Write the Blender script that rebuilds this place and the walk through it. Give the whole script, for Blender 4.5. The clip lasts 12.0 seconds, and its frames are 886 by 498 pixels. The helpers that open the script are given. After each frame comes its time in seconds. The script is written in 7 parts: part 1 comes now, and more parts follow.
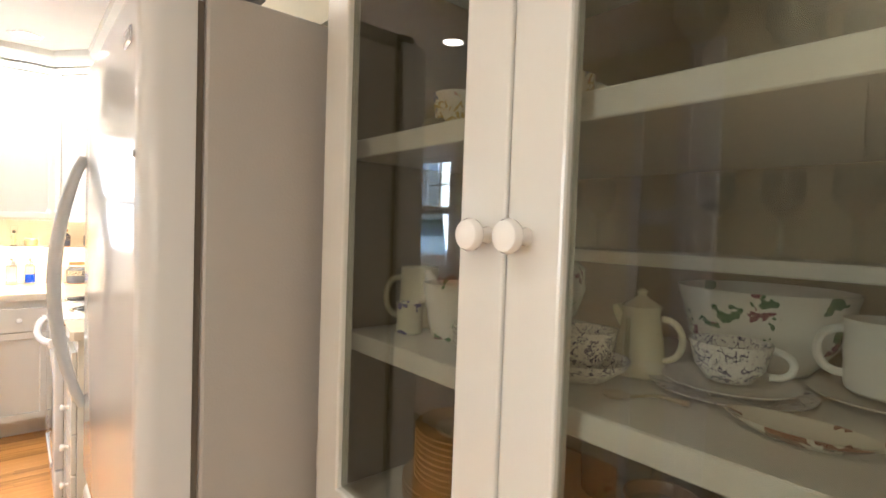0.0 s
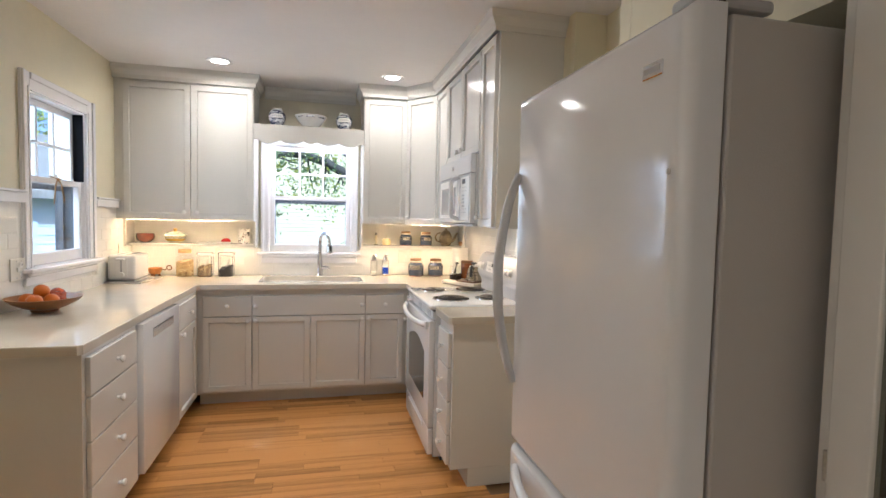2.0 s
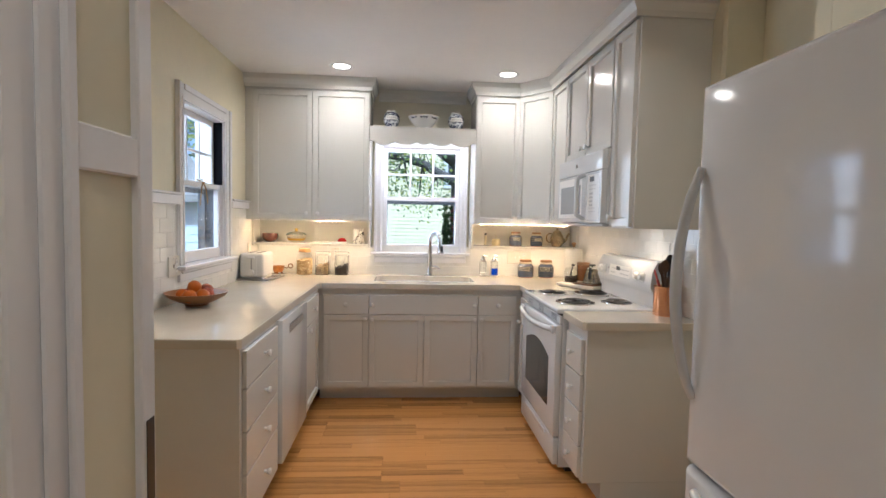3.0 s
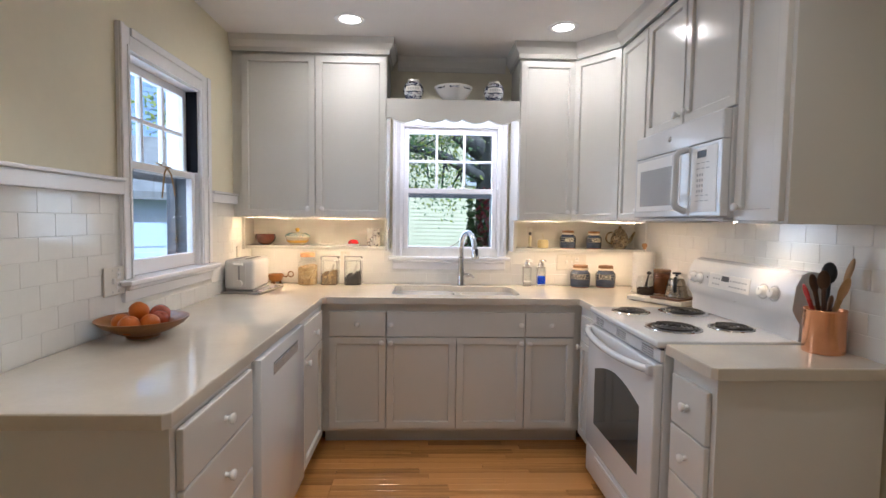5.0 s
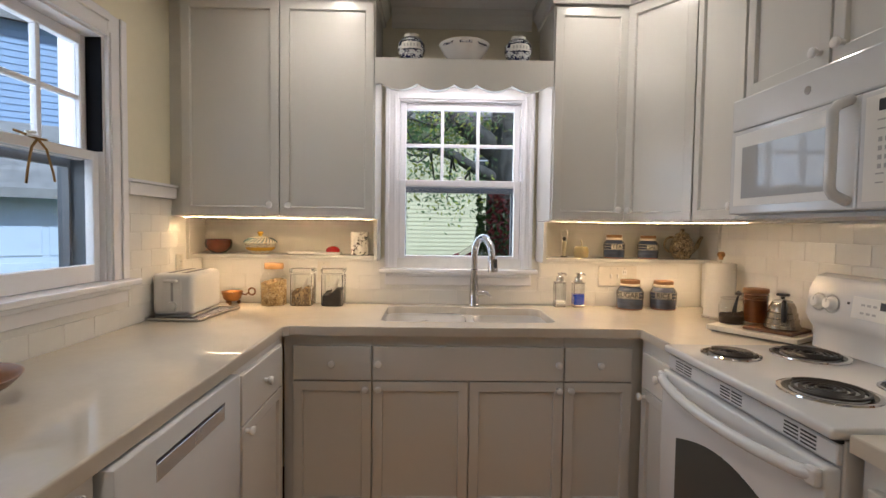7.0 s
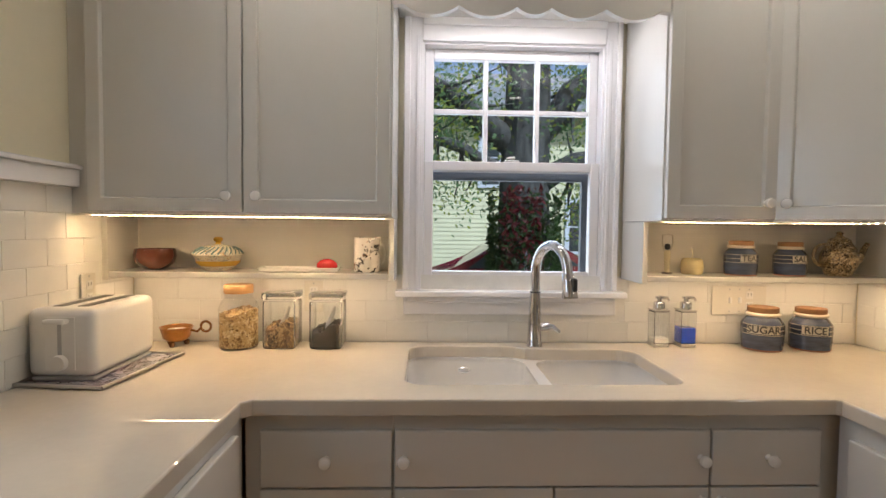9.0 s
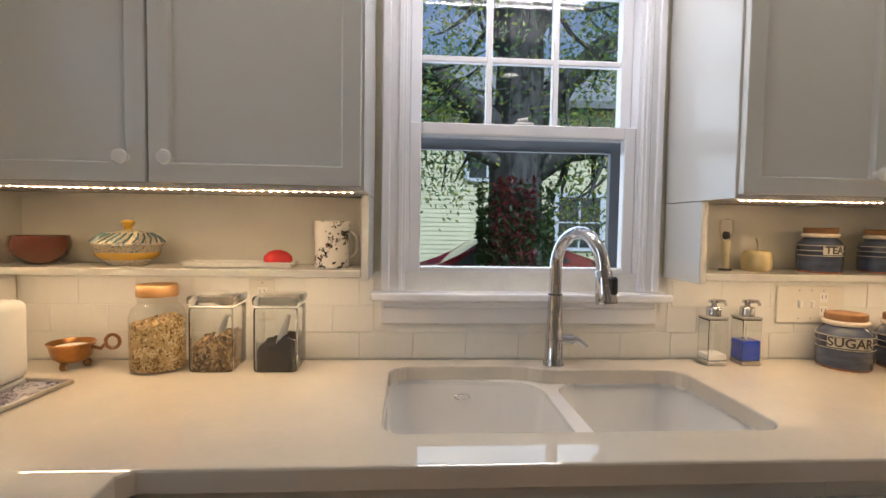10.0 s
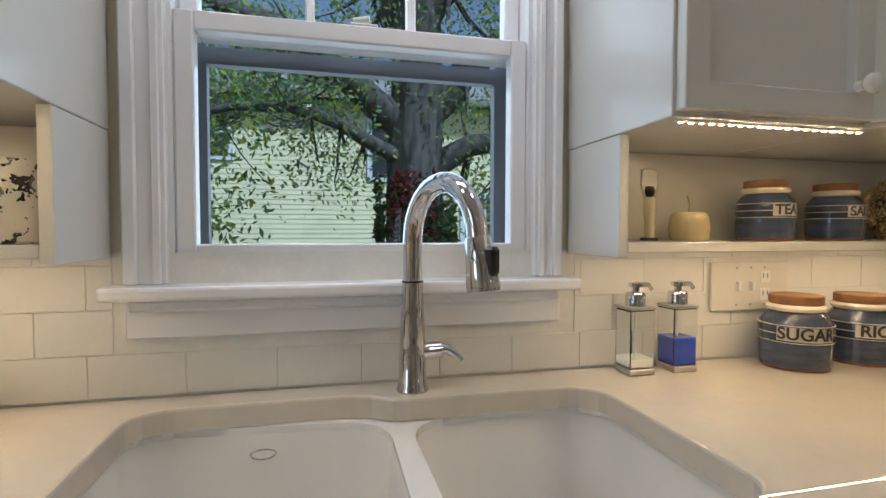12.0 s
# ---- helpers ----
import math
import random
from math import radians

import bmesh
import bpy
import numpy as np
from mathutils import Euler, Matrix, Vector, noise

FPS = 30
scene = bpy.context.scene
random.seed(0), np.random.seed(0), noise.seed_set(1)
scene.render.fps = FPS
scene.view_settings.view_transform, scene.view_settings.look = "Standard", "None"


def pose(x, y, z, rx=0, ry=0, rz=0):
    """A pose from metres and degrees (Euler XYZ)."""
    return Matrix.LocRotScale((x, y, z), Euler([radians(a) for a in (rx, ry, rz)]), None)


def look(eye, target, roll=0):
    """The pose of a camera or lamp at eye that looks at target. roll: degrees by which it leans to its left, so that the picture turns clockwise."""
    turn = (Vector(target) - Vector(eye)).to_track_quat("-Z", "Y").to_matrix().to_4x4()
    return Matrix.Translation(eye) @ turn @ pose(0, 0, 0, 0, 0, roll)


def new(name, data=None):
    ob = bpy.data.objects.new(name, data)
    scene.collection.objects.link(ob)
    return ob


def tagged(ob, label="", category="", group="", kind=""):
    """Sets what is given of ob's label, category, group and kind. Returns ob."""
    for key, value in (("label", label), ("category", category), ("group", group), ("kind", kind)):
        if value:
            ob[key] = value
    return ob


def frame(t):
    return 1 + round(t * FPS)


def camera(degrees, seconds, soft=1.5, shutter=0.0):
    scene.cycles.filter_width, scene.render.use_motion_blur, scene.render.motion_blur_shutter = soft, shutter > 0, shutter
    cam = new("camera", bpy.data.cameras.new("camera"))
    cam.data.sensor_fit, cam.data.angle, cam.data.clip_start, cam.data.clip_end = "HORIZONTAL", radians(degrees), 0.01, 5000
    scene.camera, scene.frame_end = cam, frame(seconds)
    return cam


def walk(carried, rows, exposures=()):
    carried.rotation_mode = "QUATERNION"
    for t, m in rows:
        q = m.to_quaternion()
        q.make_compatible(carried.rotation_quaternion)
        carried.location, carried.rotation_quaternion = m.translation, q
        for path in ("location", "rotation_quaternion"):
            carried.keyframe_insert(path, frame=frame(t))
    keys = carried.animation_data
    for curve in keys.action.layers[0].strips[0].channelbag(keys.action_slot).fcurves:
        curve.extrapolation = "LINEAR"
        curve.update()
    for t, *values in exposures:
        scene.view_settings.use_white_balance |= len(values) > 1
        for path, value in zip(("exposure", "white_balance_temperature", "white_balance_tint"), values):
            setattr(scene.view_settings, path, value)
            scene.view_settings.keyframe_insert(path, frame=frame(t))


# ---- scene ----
cam = camera(82.6, 12.0)
PATH = [
    (0, (0.543, -4.645, 1.398), (1.841, -3.125, 1.323), 2.0),
    (0.5, (0.444, -4.586, 1.397), (1.593, -2.951, 1.311), 1.9),
    (1, (0.335, -4.548, 1.403), (1.275, -2.785, 1.3), 1.5),
    (1.5, (0.21, -4.532, 1.403), (0.928, -2.668, 1.296), 1.2),
    (2, (0.092, -4.516, 1.402), (0.557, -2.574, 1.294), 1.3),
    (2.5, (-0.04, -4.497, 1.392), (0.221, -2.517, 1.284), 1.3),
    (3, (-0.139, -4.401, 1.393), (0.009, -2.41, 1.28), 1.2),
    (5, (-0.189, -3.572, 1.368), (-0.114, -1.576, 1.254), 0.8),
    (5.5, (-0.163, -3.319, 1.356), (-0.102, -1.323, 1.243), 0.8),
    (6, (-0.163, -3.118, 1.342), (-0.108, -1.121, 1.243), 0.8),
    (6.5, (-0.173, -2.922, 1.338), (-0.122, -0.925, 1.246), 0.8),
    (7, (-0.162, -2.754, 1.339), (-0.114, -0.756, 1.25), 0.8),
    (9, (-0.33, -1.884, 1.343), (-0.26, 0.113, 1.258), 0.7),
    (9.5, (-0.34, -1.644, 1.315), (-0.236, 0.352, 1.226), 1.0),
    (10, (-0.332, -1.439, 1.302), (-0.202, 0.554, 1.204), 0.9),
    (10.5, (-0.304, -1.232, 1.257), (-0.148, 0.759, 1.165), 0.7),
    (11, (-0.261, -1.117, 1.233), (-0.076, 0.872, 1.132), 0.5),
    (11.5, (-0.182, -1.031, 1.216), (0.09, 0.948, 1.118), 0.5),
    (12, (-0.09, -0.967, 1.205), (0.382, 0.975, 1.132), 0.1),
]
EXPOSURES = [(0, 2.05, 6300, 9), (0.6, 1.83, 6150, 9), (1.0, 1.22, 6000, 9), (1.5, 0.94, 5900, 9), (2.5, 0.61, 5800, 9), (3.5, 0.50, 5750, 9), (5.0, 0.30, 5700, 11), (5.5, 0.12, 5750, 11), (6.3, -0.10, 6050, 11), (7.0, -0.18, 6350, 11), (9.0, -0.24, 6450, 10), (9.7, -0.34, 6350, 10), (10.5, -0.48, 6250, 9), (11.2, -0.55, 6150, 7), (12, -0.52, 5950, 4)]
walk(cam, [(t, look(eye, target, roll)) for t, eye, target, roll in PATH], EXPOSURES)

# ---- light ----
world = bpy.data.worlds.new("sky")
world.use_nodes = True
scene.world = world
wn = world.node_tree.nodes
sky = wn.new("ShaderNodeTexSky")
sky.sky_type = "NISHITA"
sky.sun_disc = False
sky.sun_elevation, sky.sun_rotation = radians(50), radians(150)
world.node_tree.links.new(sky.outputs[0], wn["Background"].inputs[0])
wn["Background"].inputs[1].default_value = 0.15
sun_data = bpy.data.lights.new("sun", "SUN")
sun_data.energy, sun_data.angle, sun_data.color = 5.0, radians(3), (0.82, 0.92, 1.0)
sun = new("sun", sun_data)
sun.matrix_world = look((9, -14, 20), (0, 0, 0))


def area_lamp(name, m, sx, sy, power, colour, spread=180):
    d = bpy.data.lights.new(name, "AREA")
    d.shape, d.size, d.size_y, d.energy, d.color, d.spread = "RECTANGLE", sx, sy, power, colour, radians(spread)
    ob = new(name, d)
    ob.matrix_world = m
    return ob


WARM, COOL = (1.0, 0.70, 0.42), (0.72, 0.84, 1.0)
CEIL = 2.49
# daylight in the openings
area_lamp("daylight", look((-0.01, 0.50, 1.68), (-0.01, -1, 1.40)), 1.15, 1.15, 11.5, COOL)
area_lamp("daylight", look((-1.95, -1.13, 1.68), (0, -1.13, 1.35)), 0.9, 1.0, 15, COOL)
area_lamp("daylight", look((-2.93, -4.9, 1.5), (0, -4.6, 1.3)), 1.0, 1.2, 8, (0.85, 0.92, 1.0))
# added warm fill before the south wall, which has no window
area_lamp("daylight", look((-1.0, -7.4, 1.5), (0, -4, 1.3)), 1.6, 1.2, 3.5, (1.0, 0.88, 0.74))
# the last two are added out of view to help light the room
DOWNLIGHTS = [(-0.62, -0.65, 3.7, 165), (0.60, -0.62, 3.0, 165), (-0.55, -2.40, 4.2, 105), (0.45, -2.45, 3.2, 150), (-0.2, -4.4, 2.2, 130)]
for lx, ly, watts, beam in DOWNLIGHTS:
    area_lamp("downlight_bulb", look((lx, ly, CEIL - 0.004), (lx, ly, 0)), 0.11, 0.11, watts, (1.0, 0.90, 0.78), beam)
# strips under the niche shelves
area_lamp("strip_glow", look((-0.90, -0.150, 1.160), (-0.90, -0.11, 0.9)), 0.88, 0.005, 1.4, WARM)
area_lamp("strip_glow", look((0.86, -0.150, 1.160), (0.86, -0.11, 0.9)), 0.84, 0.005, 1.4, WARM)
# light bar behind the valance over the sink
for ly in (-0.255, -0.205):
    area_lamp("bar_glow", look((-0.01, ly, 2.0815), (-0.01, ly, 1.0)), 0.56, 0.022, 1.5, (1.0, 0.93, 0.97))
area_lamp("hood_lamp", look((1.16, -1.55, 1.372), (1.26, -1.55, 0.9)), 0.06, 0.12, 0.4, WARM, 100)

# ---- materials ----


def material(name, colour, rough=0.5, metal=0.0, var=0.06, scale=6.0, bump=0.0, bump_scale=60.0, spec=0.5, coat=0.0, stretch=(1, 1, 1), obj_var=0.0, dirt=0.0):
    """Principled paint with cloudy variation at two scales, fine relief, and a per-object shift."""
    m = bpy.data.materials.new(name)
    m.use_nodes = True
    n, l = m.node_tree.nodes, m.node_tree.links
    b = n["Principled BSDF"]
    b.inputs["Roughness"].default_value, b.inputs["Metallic"].default_value = rough, metal
    b.inputs["Specular IOR Level"].default_value = spec
    b.inputs["Coat Weight"].default_value = coat
    co = n.new("ShaderNodeTexCoord")
    mp = n.new("ShaderNodeMapping")
    mp.inputs["Scale"].default_value = stretch
    l.new(co.outputs["Object"], mp.inputs["Vector"])
    big, fine = n.new("ShaderNodeTexNoise"), n.new("ShaderNodeTexNoise")
    big.inputs["Scale"].default_value, fine.inputs["Scale"].default_value = scale, scale * 11
    big.inputs["Detail"].default_value = fine.inputs["Detail"].default_value = 4
    l.new(mp.outputs[0], big.inputs["Vector"]), l.new(mp.outputs[0], fine.inputs["Vector"])
    mix = n.new("ShaderNodeMath")
    mix.operation = "MULTIPLY_ADD"
    mix.inputs[1].default_value = 0.35
    l.new(fine.outputs[0], mix.inputs[0]), l.new(big.outputs[0], mix.inputs[2])
    src = mix.outputs[0]
    if obj_var:
        info = n.new("ShaderNodeObjectInfo")
        add = n.new("ShaderNodeMath")
        add.operation = "MULTIPLY_ADD"
        add.inputs[1].default_value = obj_var
        l.new(info.outputs["Random"], add.inputs[0]), l.new(src, add.inputs[2])
        src = add.outputs[0]
    ramp = n.new("ShaderNodeValToRGB")
    ramp.color_ramp.elements[0].position, ramp.color_ramp.elements[1].position = 0.35, 1.0 + obj_var
    dark = [max(0, c * (1 - var * 1.6)) for c in colour]
    light = [min(1, c * (1 + var)) for c in colour]
    ramp.color_ramp.elements[0].color, ramp.color_ramp.elements[1].color = (*dark, 1), (*light, 1)
    l.new(src, ramp.inputs[0]), l.new(ramp.outputs[0], b.inputs["Base Color"])
    rr = n.new("ShaderNodeMapRange")
    rr.inputs["To Min"].default_value, rr.inputs["To Max"].default_value = max(0, rough * 0.92), min(1, rough * 1.1)
    l.new(big.outputs[0], rr.inputs["Value"]), l.new(rr.outputs[0], b.inputs["Roughness"])
    if bump:
        bn = n.new("ShaderNodeTexNoise")
        bn.inputs["Scale"].default_value, bn.inputs["Detail"].default_value = bump_scale, 3
        l.new(mp.outputs[0], bn.inputs["Vector"])
        bp = n.new("ShaderNodeBump")
        bp.inputs["Strength"].default_value, bp.inputs["Distance"].default_value = bump, 0.002
        l.new(bn.outputs[0], bp.inputs["Height"]), l.new(bp.outputs[0], b.inputs["Normal"])
    return m


def glass(name, colour=(1, 1, 1), rough=0.0, ior=1.45):
    m = bpy.data.materials.new(name)
    m.use_nodes = True
    b = m.node_tree.nodes["Principled BSDF"]
    b.inputs["Base Color"].default_value = (*colour, 1)
    b.inputs["Transmission Weight"].default_value, b.inputs["Roughness"].default_value, b.inputs["IOR"].default_value = 1, rough, ior
    return m


def pane_glass(name, gloss=0.03, tint=(1, 1, 1)):
    """Thin window glass: clear, with a reflection that grows at grazing angles."""
    m = bpy.data.materials.new(name)
    m.use_nodes = True
    n, l = m.node_tree.nodes, m.node_tree.links
    n.remove(n["Principled BSDF"])
    t, g, mx, lw = n.new("ShaderNodeBsdfTransparent"), n.new("ShaderNodeBsdfGlossy"), n.new("ShaderNodeMixShader"), n.new("ShaderNodeLayerWeight")
    t.inputs[0].default_value = (*tint, 1)
    g.inputs["Roughness"].default_value = 0.01
    lw.inputs["Blend"].default_value = 0.5
    p5, ma = n.new("ShaderNodeMath"), n.new("ShaderNodeMath")
    p5.operation, ma.operation = "POWER", "MULTIPLY_ADD"
    p5.inputs[1].default_value = 5
    ma.inputs[1].default_value, ma.inputs[2].default_value = 0.9, gloss
    l.new(lw.outputs["Facing"], p5.inputs[0]), l.new(p5.outputs[0], ma.inputs[0])
    l.new(ma.outputs[0], mx.inputs[0]), l.new(t.outputs[0], mx.inputs[1]), l.new(g.outputs[0], mx.inputs[2])
    l.new(mx.outputs[0], n["Material Output"].inputs[0])
    return m


def glow(name, colour, strength):
    m = bpy.data.materials.new(name)
    m.use_nodes = True
    b = m.node_tree.nodes["Principled BSDF"]
    b.inputs["Base Color"].default_value = (*colour, 1)
    b.inputs["Emission Color"].default_value, b.inputs["Emission Strength"].default_value = (*colour, 1), strength
    return m


PAINT = material("cabinet_paint", (0.66, 0.65, 0.615), 0.19, var=0.012, scale=3, bump=0.03, bump_scale=110)
TRIM = material("trim_paint", (0.88, 0.875, 0.89), 0.22, var=0.012, scale=4, bump=0.03, bump_scale=110)
WALL = material("cream_wall_paint", (0.76, 0.71, 0.54), 0.6, var=0.04, scale=2, bump=0.12, bump_scale=140)
NICHE = material("taupe_paint", (0.66, 0.62, 0.50), 0.5, var=0.05, scale=3, bump=0.1, bump_scale=120)
CEILING = material("ceiling_paint", (0.78, 0.765, 0.75), 0.7, var=0.03, scale=1.5, bump=0.1, bump_scale=160)
QUARTZ = material("cream_quartz", (0.60, 0.55, 0.465), 0.014, var=0.05, scale=5, spec=0.75)
TILE = material("white_glazed_tile", (0.80, 0.79, 0.75), 0.09, var=0.03, scale=9, bump=0.05, bump_scale=14, obj_var=0.25)
GROUT = material("grout", (0.80, 0.79, 0.75), 0.8, var=0.08, scale=12, bump=0.2)
OAK = material("oak_plank", (0.44, 0.205, 0.060), 0.18, var=0.4, scale=4, stretch=(0.5, 7, 1), obj_var=0.55, bump=0.05, bump_scale=40, coat=0.2)
ENAMEL = material("white_enamel", (0.68, 0.69, 0.70), 0.12, var=0.02, scale=3, coat=0.3)
# refrigerator body: a darker, warmer grey than its doors
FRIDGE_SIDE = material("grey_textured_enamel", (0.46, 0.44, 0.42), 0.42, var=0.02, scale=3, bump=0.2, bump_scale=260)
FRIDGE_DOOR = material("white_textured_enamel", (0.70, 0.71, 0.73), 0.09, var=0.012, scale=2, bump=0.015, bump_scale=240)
PLASTIC = material("white_plastic", (0.78, 0.77, 0.74), 0.3, var=0.03)
GREY_PLASTIC = material("grey_plastic", (0.42, 0.42, 0.42), 0.4, var=0.05)
BLACK = material("black_plastic", (0.018, 0.018, 0.02), 0.3, var=0.1)
DARKGLASS = material("dark_oven_glass", (0.055, 0.06, 0.058), 0.06, var=0.04, spec=0.6)
MWGLASS = material("grey_microwave_glass", (0.42, 0.43, 0.44), 0.06, var=0.03, spec=0.6)
COIL = material("black_iron_coil", (0.025, 0.022, 0.02), 0.4, var=0.2, scale=30)
CHROME = material("chrome", (0.66, 0.66, 0.68), 0.04, 1.0, var=0.03)
STEEL = material("brushed_steel", (0.55, 0.53, 0.50), 0.28, 1.0, var=0.08, stretch=(1, 1, 12))
COPPER = material("copper", (0.78, 0.38, 0.20), 0.22, 1.0, var=0.12, scale=14)
PORCELAIN = material("white_porcelain", (0.80, 0.79, 0.77), 0.1, var=0.02, coat=0.3)
GLASS = glass("clear_glass")
PANE = pane_glass("window_glass")
# the tint dims the china cabinet's contents in place of interior shade
HUTCH_PANE = pane_glass("shade_tinted_glass", 0.07, (0.72, 0.72, 0.66))
LAMP = glow("lamp_glow", (1.0, 0.93, 0.82), 9.0)
LED = glow("led_glow", (1.0, 0.66, 0.34), 700.0)

# ---- mesh helpers ----


def box(bm, x0, x1, y0, y1, z0, z1, bevel=0.0, m=None, segs=1):
    mat = Matrix.Translation(((x0 + x1) / 2, (y0 + y1) / 2, (z0 + z1) / 2)) @ Matrix.Diagonal((abs(x1 - x0), abs(y1 - y0), abs(z1 - z0), 1))
    r = bmesh.ops.create_cube(bm, size=1, matrix=(m @ mat) if m else mat)
    if bevel:
        es = list({e for v in r["verts"] for e in v.link_edges})
        bmesh.ops.bevel(bm, geom=es, offset=bevel, segments=segs, affect="EDGES", profile=0.5)
    return bm


def lathe(bm, profile, segs=24, at=(0, 0, 0), m=None, sx=1.0, sy=1.0):
    """A turned shape about z from (radius, height) pairs."""
    rings = []
    for r, z in profile:
        if r < 1e-5:
            rings.append([bm.verts.new((at[0], at[1], at[2] + z))])
        else:
            rings.append([bm.verts.new((at[0] + sx * r * math.cos(2 * math.pi * i / segs), at[1] + sy * r * math.sin(2 * math.pi * i / segs), at[2] + z)) for i in range(segs)])
    for a, b in zip(rings, rings[1:]):
        for i in range(segs):
            j = (i + 1) % segs
            if len(a) == 1 and len(b) == 1:
                continue
            if len(a) == 1:
                bm.faces.new((a[0], b[j], b[i]))
            elif len(b) == 1:
                bm.faces.new((a[i], a[j], b[0]))
            else:
                bm.faces.new((a[i], a[j], b[j], b[i]))
    if m:
        bmesh.ops.transform(bm, matrix=m, verts=[v for ring in rings for v in ring])
    return bm


def tube(bm, pts, radius, segs=10, cap=True):
    """A round bar along points; radius may be a list."""
    pts = [Vector(p) for p in pts]
    rad = radius if isinstance(radius, (list, tuple)) else [radius] * len(pts)
    rings, up = [], None
    for i, p in enumerate(pts):
        d = (pts[min(i + 1, len(pts) - 1)] - pts[max(i - 1, 0)]).normalized()
        if up is None:
            up = d.orthogonal().normalized()
        up = (up - d * up.dot(d)).normalized()
        side = d.cross(up)
        rings.append([bm.verts.new(p + rad[i] * (up * math.cos(2 * math.pi * k / segs) + side * math.sin(2 * math.pi * k / segs))) for k in range(segs)])
    for a, b in zip(rings, rings[1:]):
        for k in range(segs):
            j = (k + 1) % segs
            bm.faces.new((a[k], a[j], b[j], b[k]))
    if cap:
        bm.faces.new(rings[0][::-1]), bm.faces.new(rings[-1])
    return bm


def prism(bm, outline, y0, y1, m=None):
    """An outline of (x, z) points drawn out from y0 to y1."""
    a = [bm.verts.new((x, y0, z)) for x, z in outline]
    b = [bm.verts.new((x, y1, z)) for x, z in outline]
    bm.faces.new(a), bm.faces.new(b[::-1])
    for i in range(len(a)):
        j = (i + 1) % len(a)
        bm.faces.new((a[j], a[i], b[i], b[j]))
    if m:
        bmesh.ops.transform(bm, matrix=m, verts=a + b)
    return bm


def mesh_of(name, bm, mat, smooth=False):
    bmesh.ops.recalc_face_normals(bm, faces=bm.faces)
    me = bpy.data.meshes.new(name)
    bm.to_mesh(me)
    bm.free()
    me.materials.append(mat)
    if smooth:
        me.polygons.foreach_set("use_smooth", [True] * len(me.polygons))
        me.set_sharp_from_angle(angle=radians(40))
    return me


def part(name, bm, mat, parent=None, label="", m=None, smooth=False):
    ob = new(name, mesh_of(name, bm, mat, smooth))
    if m is not None:
        ob.matrix_basis = m
    if parent is not None:
        ob.parent = parent
    return tagged(ob, label)


def thing(name, label, category, at=(0, 0, 0), turn=0, group="", kind=""):
    ob = new(name)
    ob.matrix_basis = pose(*at, 0, 0, turn)
    return tagged(ob, label, category, group, kind)


def solid(name, bm, mat, label, category, at=(0, 0, 0), turn=0, group="", kind="", smooth=True):
    return tagged(part(name, bm, mat, None, "", pose(*at, 0, 0, turn), smooth), label, category, group, kind)


def B(*a, **k):
    return box(bmesh.new(), *a, **k)


def L(profile, **k):
    return lathe(bmesh.new(), profile, **k)


def T(pts, radius, **k):
    return tube(bmesh.new(), pts, radius, **k)


def structure(name, bm, mat, label="", category=""):
    return tagged(part(name, bm, mat), label, category, "", "structure")

# ---- the setting ----
LW, RW, BW = -1.40, 1.34, 0.0
bm = box(B(LW - 0.17, 1.67, -4.3, 0.17, -0.12, -0.012), -3.17, 1.67, -7.6, -4.3005, -0.12, -0.012)
floor = structure("floor", bm, material("subfloor", (0.16, 0.085, 0.035), 0.7), "honey-coloured oak strip floor with a satin finish", "floor")
structure("ceiling", box(B(LW - 0.17, 1.75, -4.3, 0.17, CEIL, CEIL + 0.12), -3.17, 1.75, -7.72, -4.3005, CEIL, CEIL + 0.12), CEILING, "smooth off-white painted ceiling", "ceiling")


def wall_with_hole(name, axis, inner, outer, a0, a1, hole, mat, label):
    """A wall along x (axis 'x') or y with one window opening (a, a, z, z)."""
    bm = bmesh.new()
    h0, h1, z0, z1 = hole
    for p, q, u, v in ((a0, h0, 0, CEIL), (h1, a1, 0, CEIL), (h0, h1, 0, z0), (h0, h1, z1, CEIL)):
        if axis == "x":
            box(bm, p, q, inner, outer, u, v)
        else:
            box(bm, inner, outer, p, q, u, v)
    return structure(name, bm, mat, label, "wall")


wall_back = wall_with_hole("wall_north", "x", BW, 0.17, LW - 0.17, RW + 0.15, (-0.350, 0.335, 1.10, 2.03), WALL, "cream painted kitchen wall with a sink window")
wall_left = wall_with_hole("wall_west", "y", LW, LW - 0.17, -3.56, 0.0, (-1.455, -0.795, 1.10, 2.044), WALL, "cream painted kitchen wall with a side window")
wall_right = structure("wall_east", B(RW, RW + 0.15, -2.06, 0.0, 0, CEIL), WALL, "cream painted kitchen wall behind the range", "wall")
structure("wall_recess_end", B(RW, 1.75, -2.10, -2.062, 0, CEIL), WALL, "cream painted wall return beside the cabinets", "wall")
structure("wall_recess_back", B(1.52, 1.67, -3.0, -2.102, 0, CEIL), WALL, "cream painted recessed wall", "wall")
structure("wall_fridge_stub", B(1.08, 1.67, -2.99, -2.93, 0, CEIL), WALL, "cream painted stub wall beside the refrigerator", "wall")
structure("wall_fridge_back", B(1.52, 1.67, -3.784, -2.992, 0, CEIL), WALL, "cream painted wall behind the refrigerator", "wall")
structure("wall_fridge_header", B(1.08, 1.518, -3.784, -2.992, 1.86, CEIL), WALL, "cream painted wall above the refrigerator", "wall")
structure("wall_hutch_side", B(1.03, 1.67, -3.803, -3.785, 0, CEIL), WALL, "cream painted wall return beside the china cabinet", "wall")
structure("wall_dining_east", B(1.55, 1.67, -7.6, -3.804, 0, CEIL), WALL, "cream painted dining room wall", "wall")
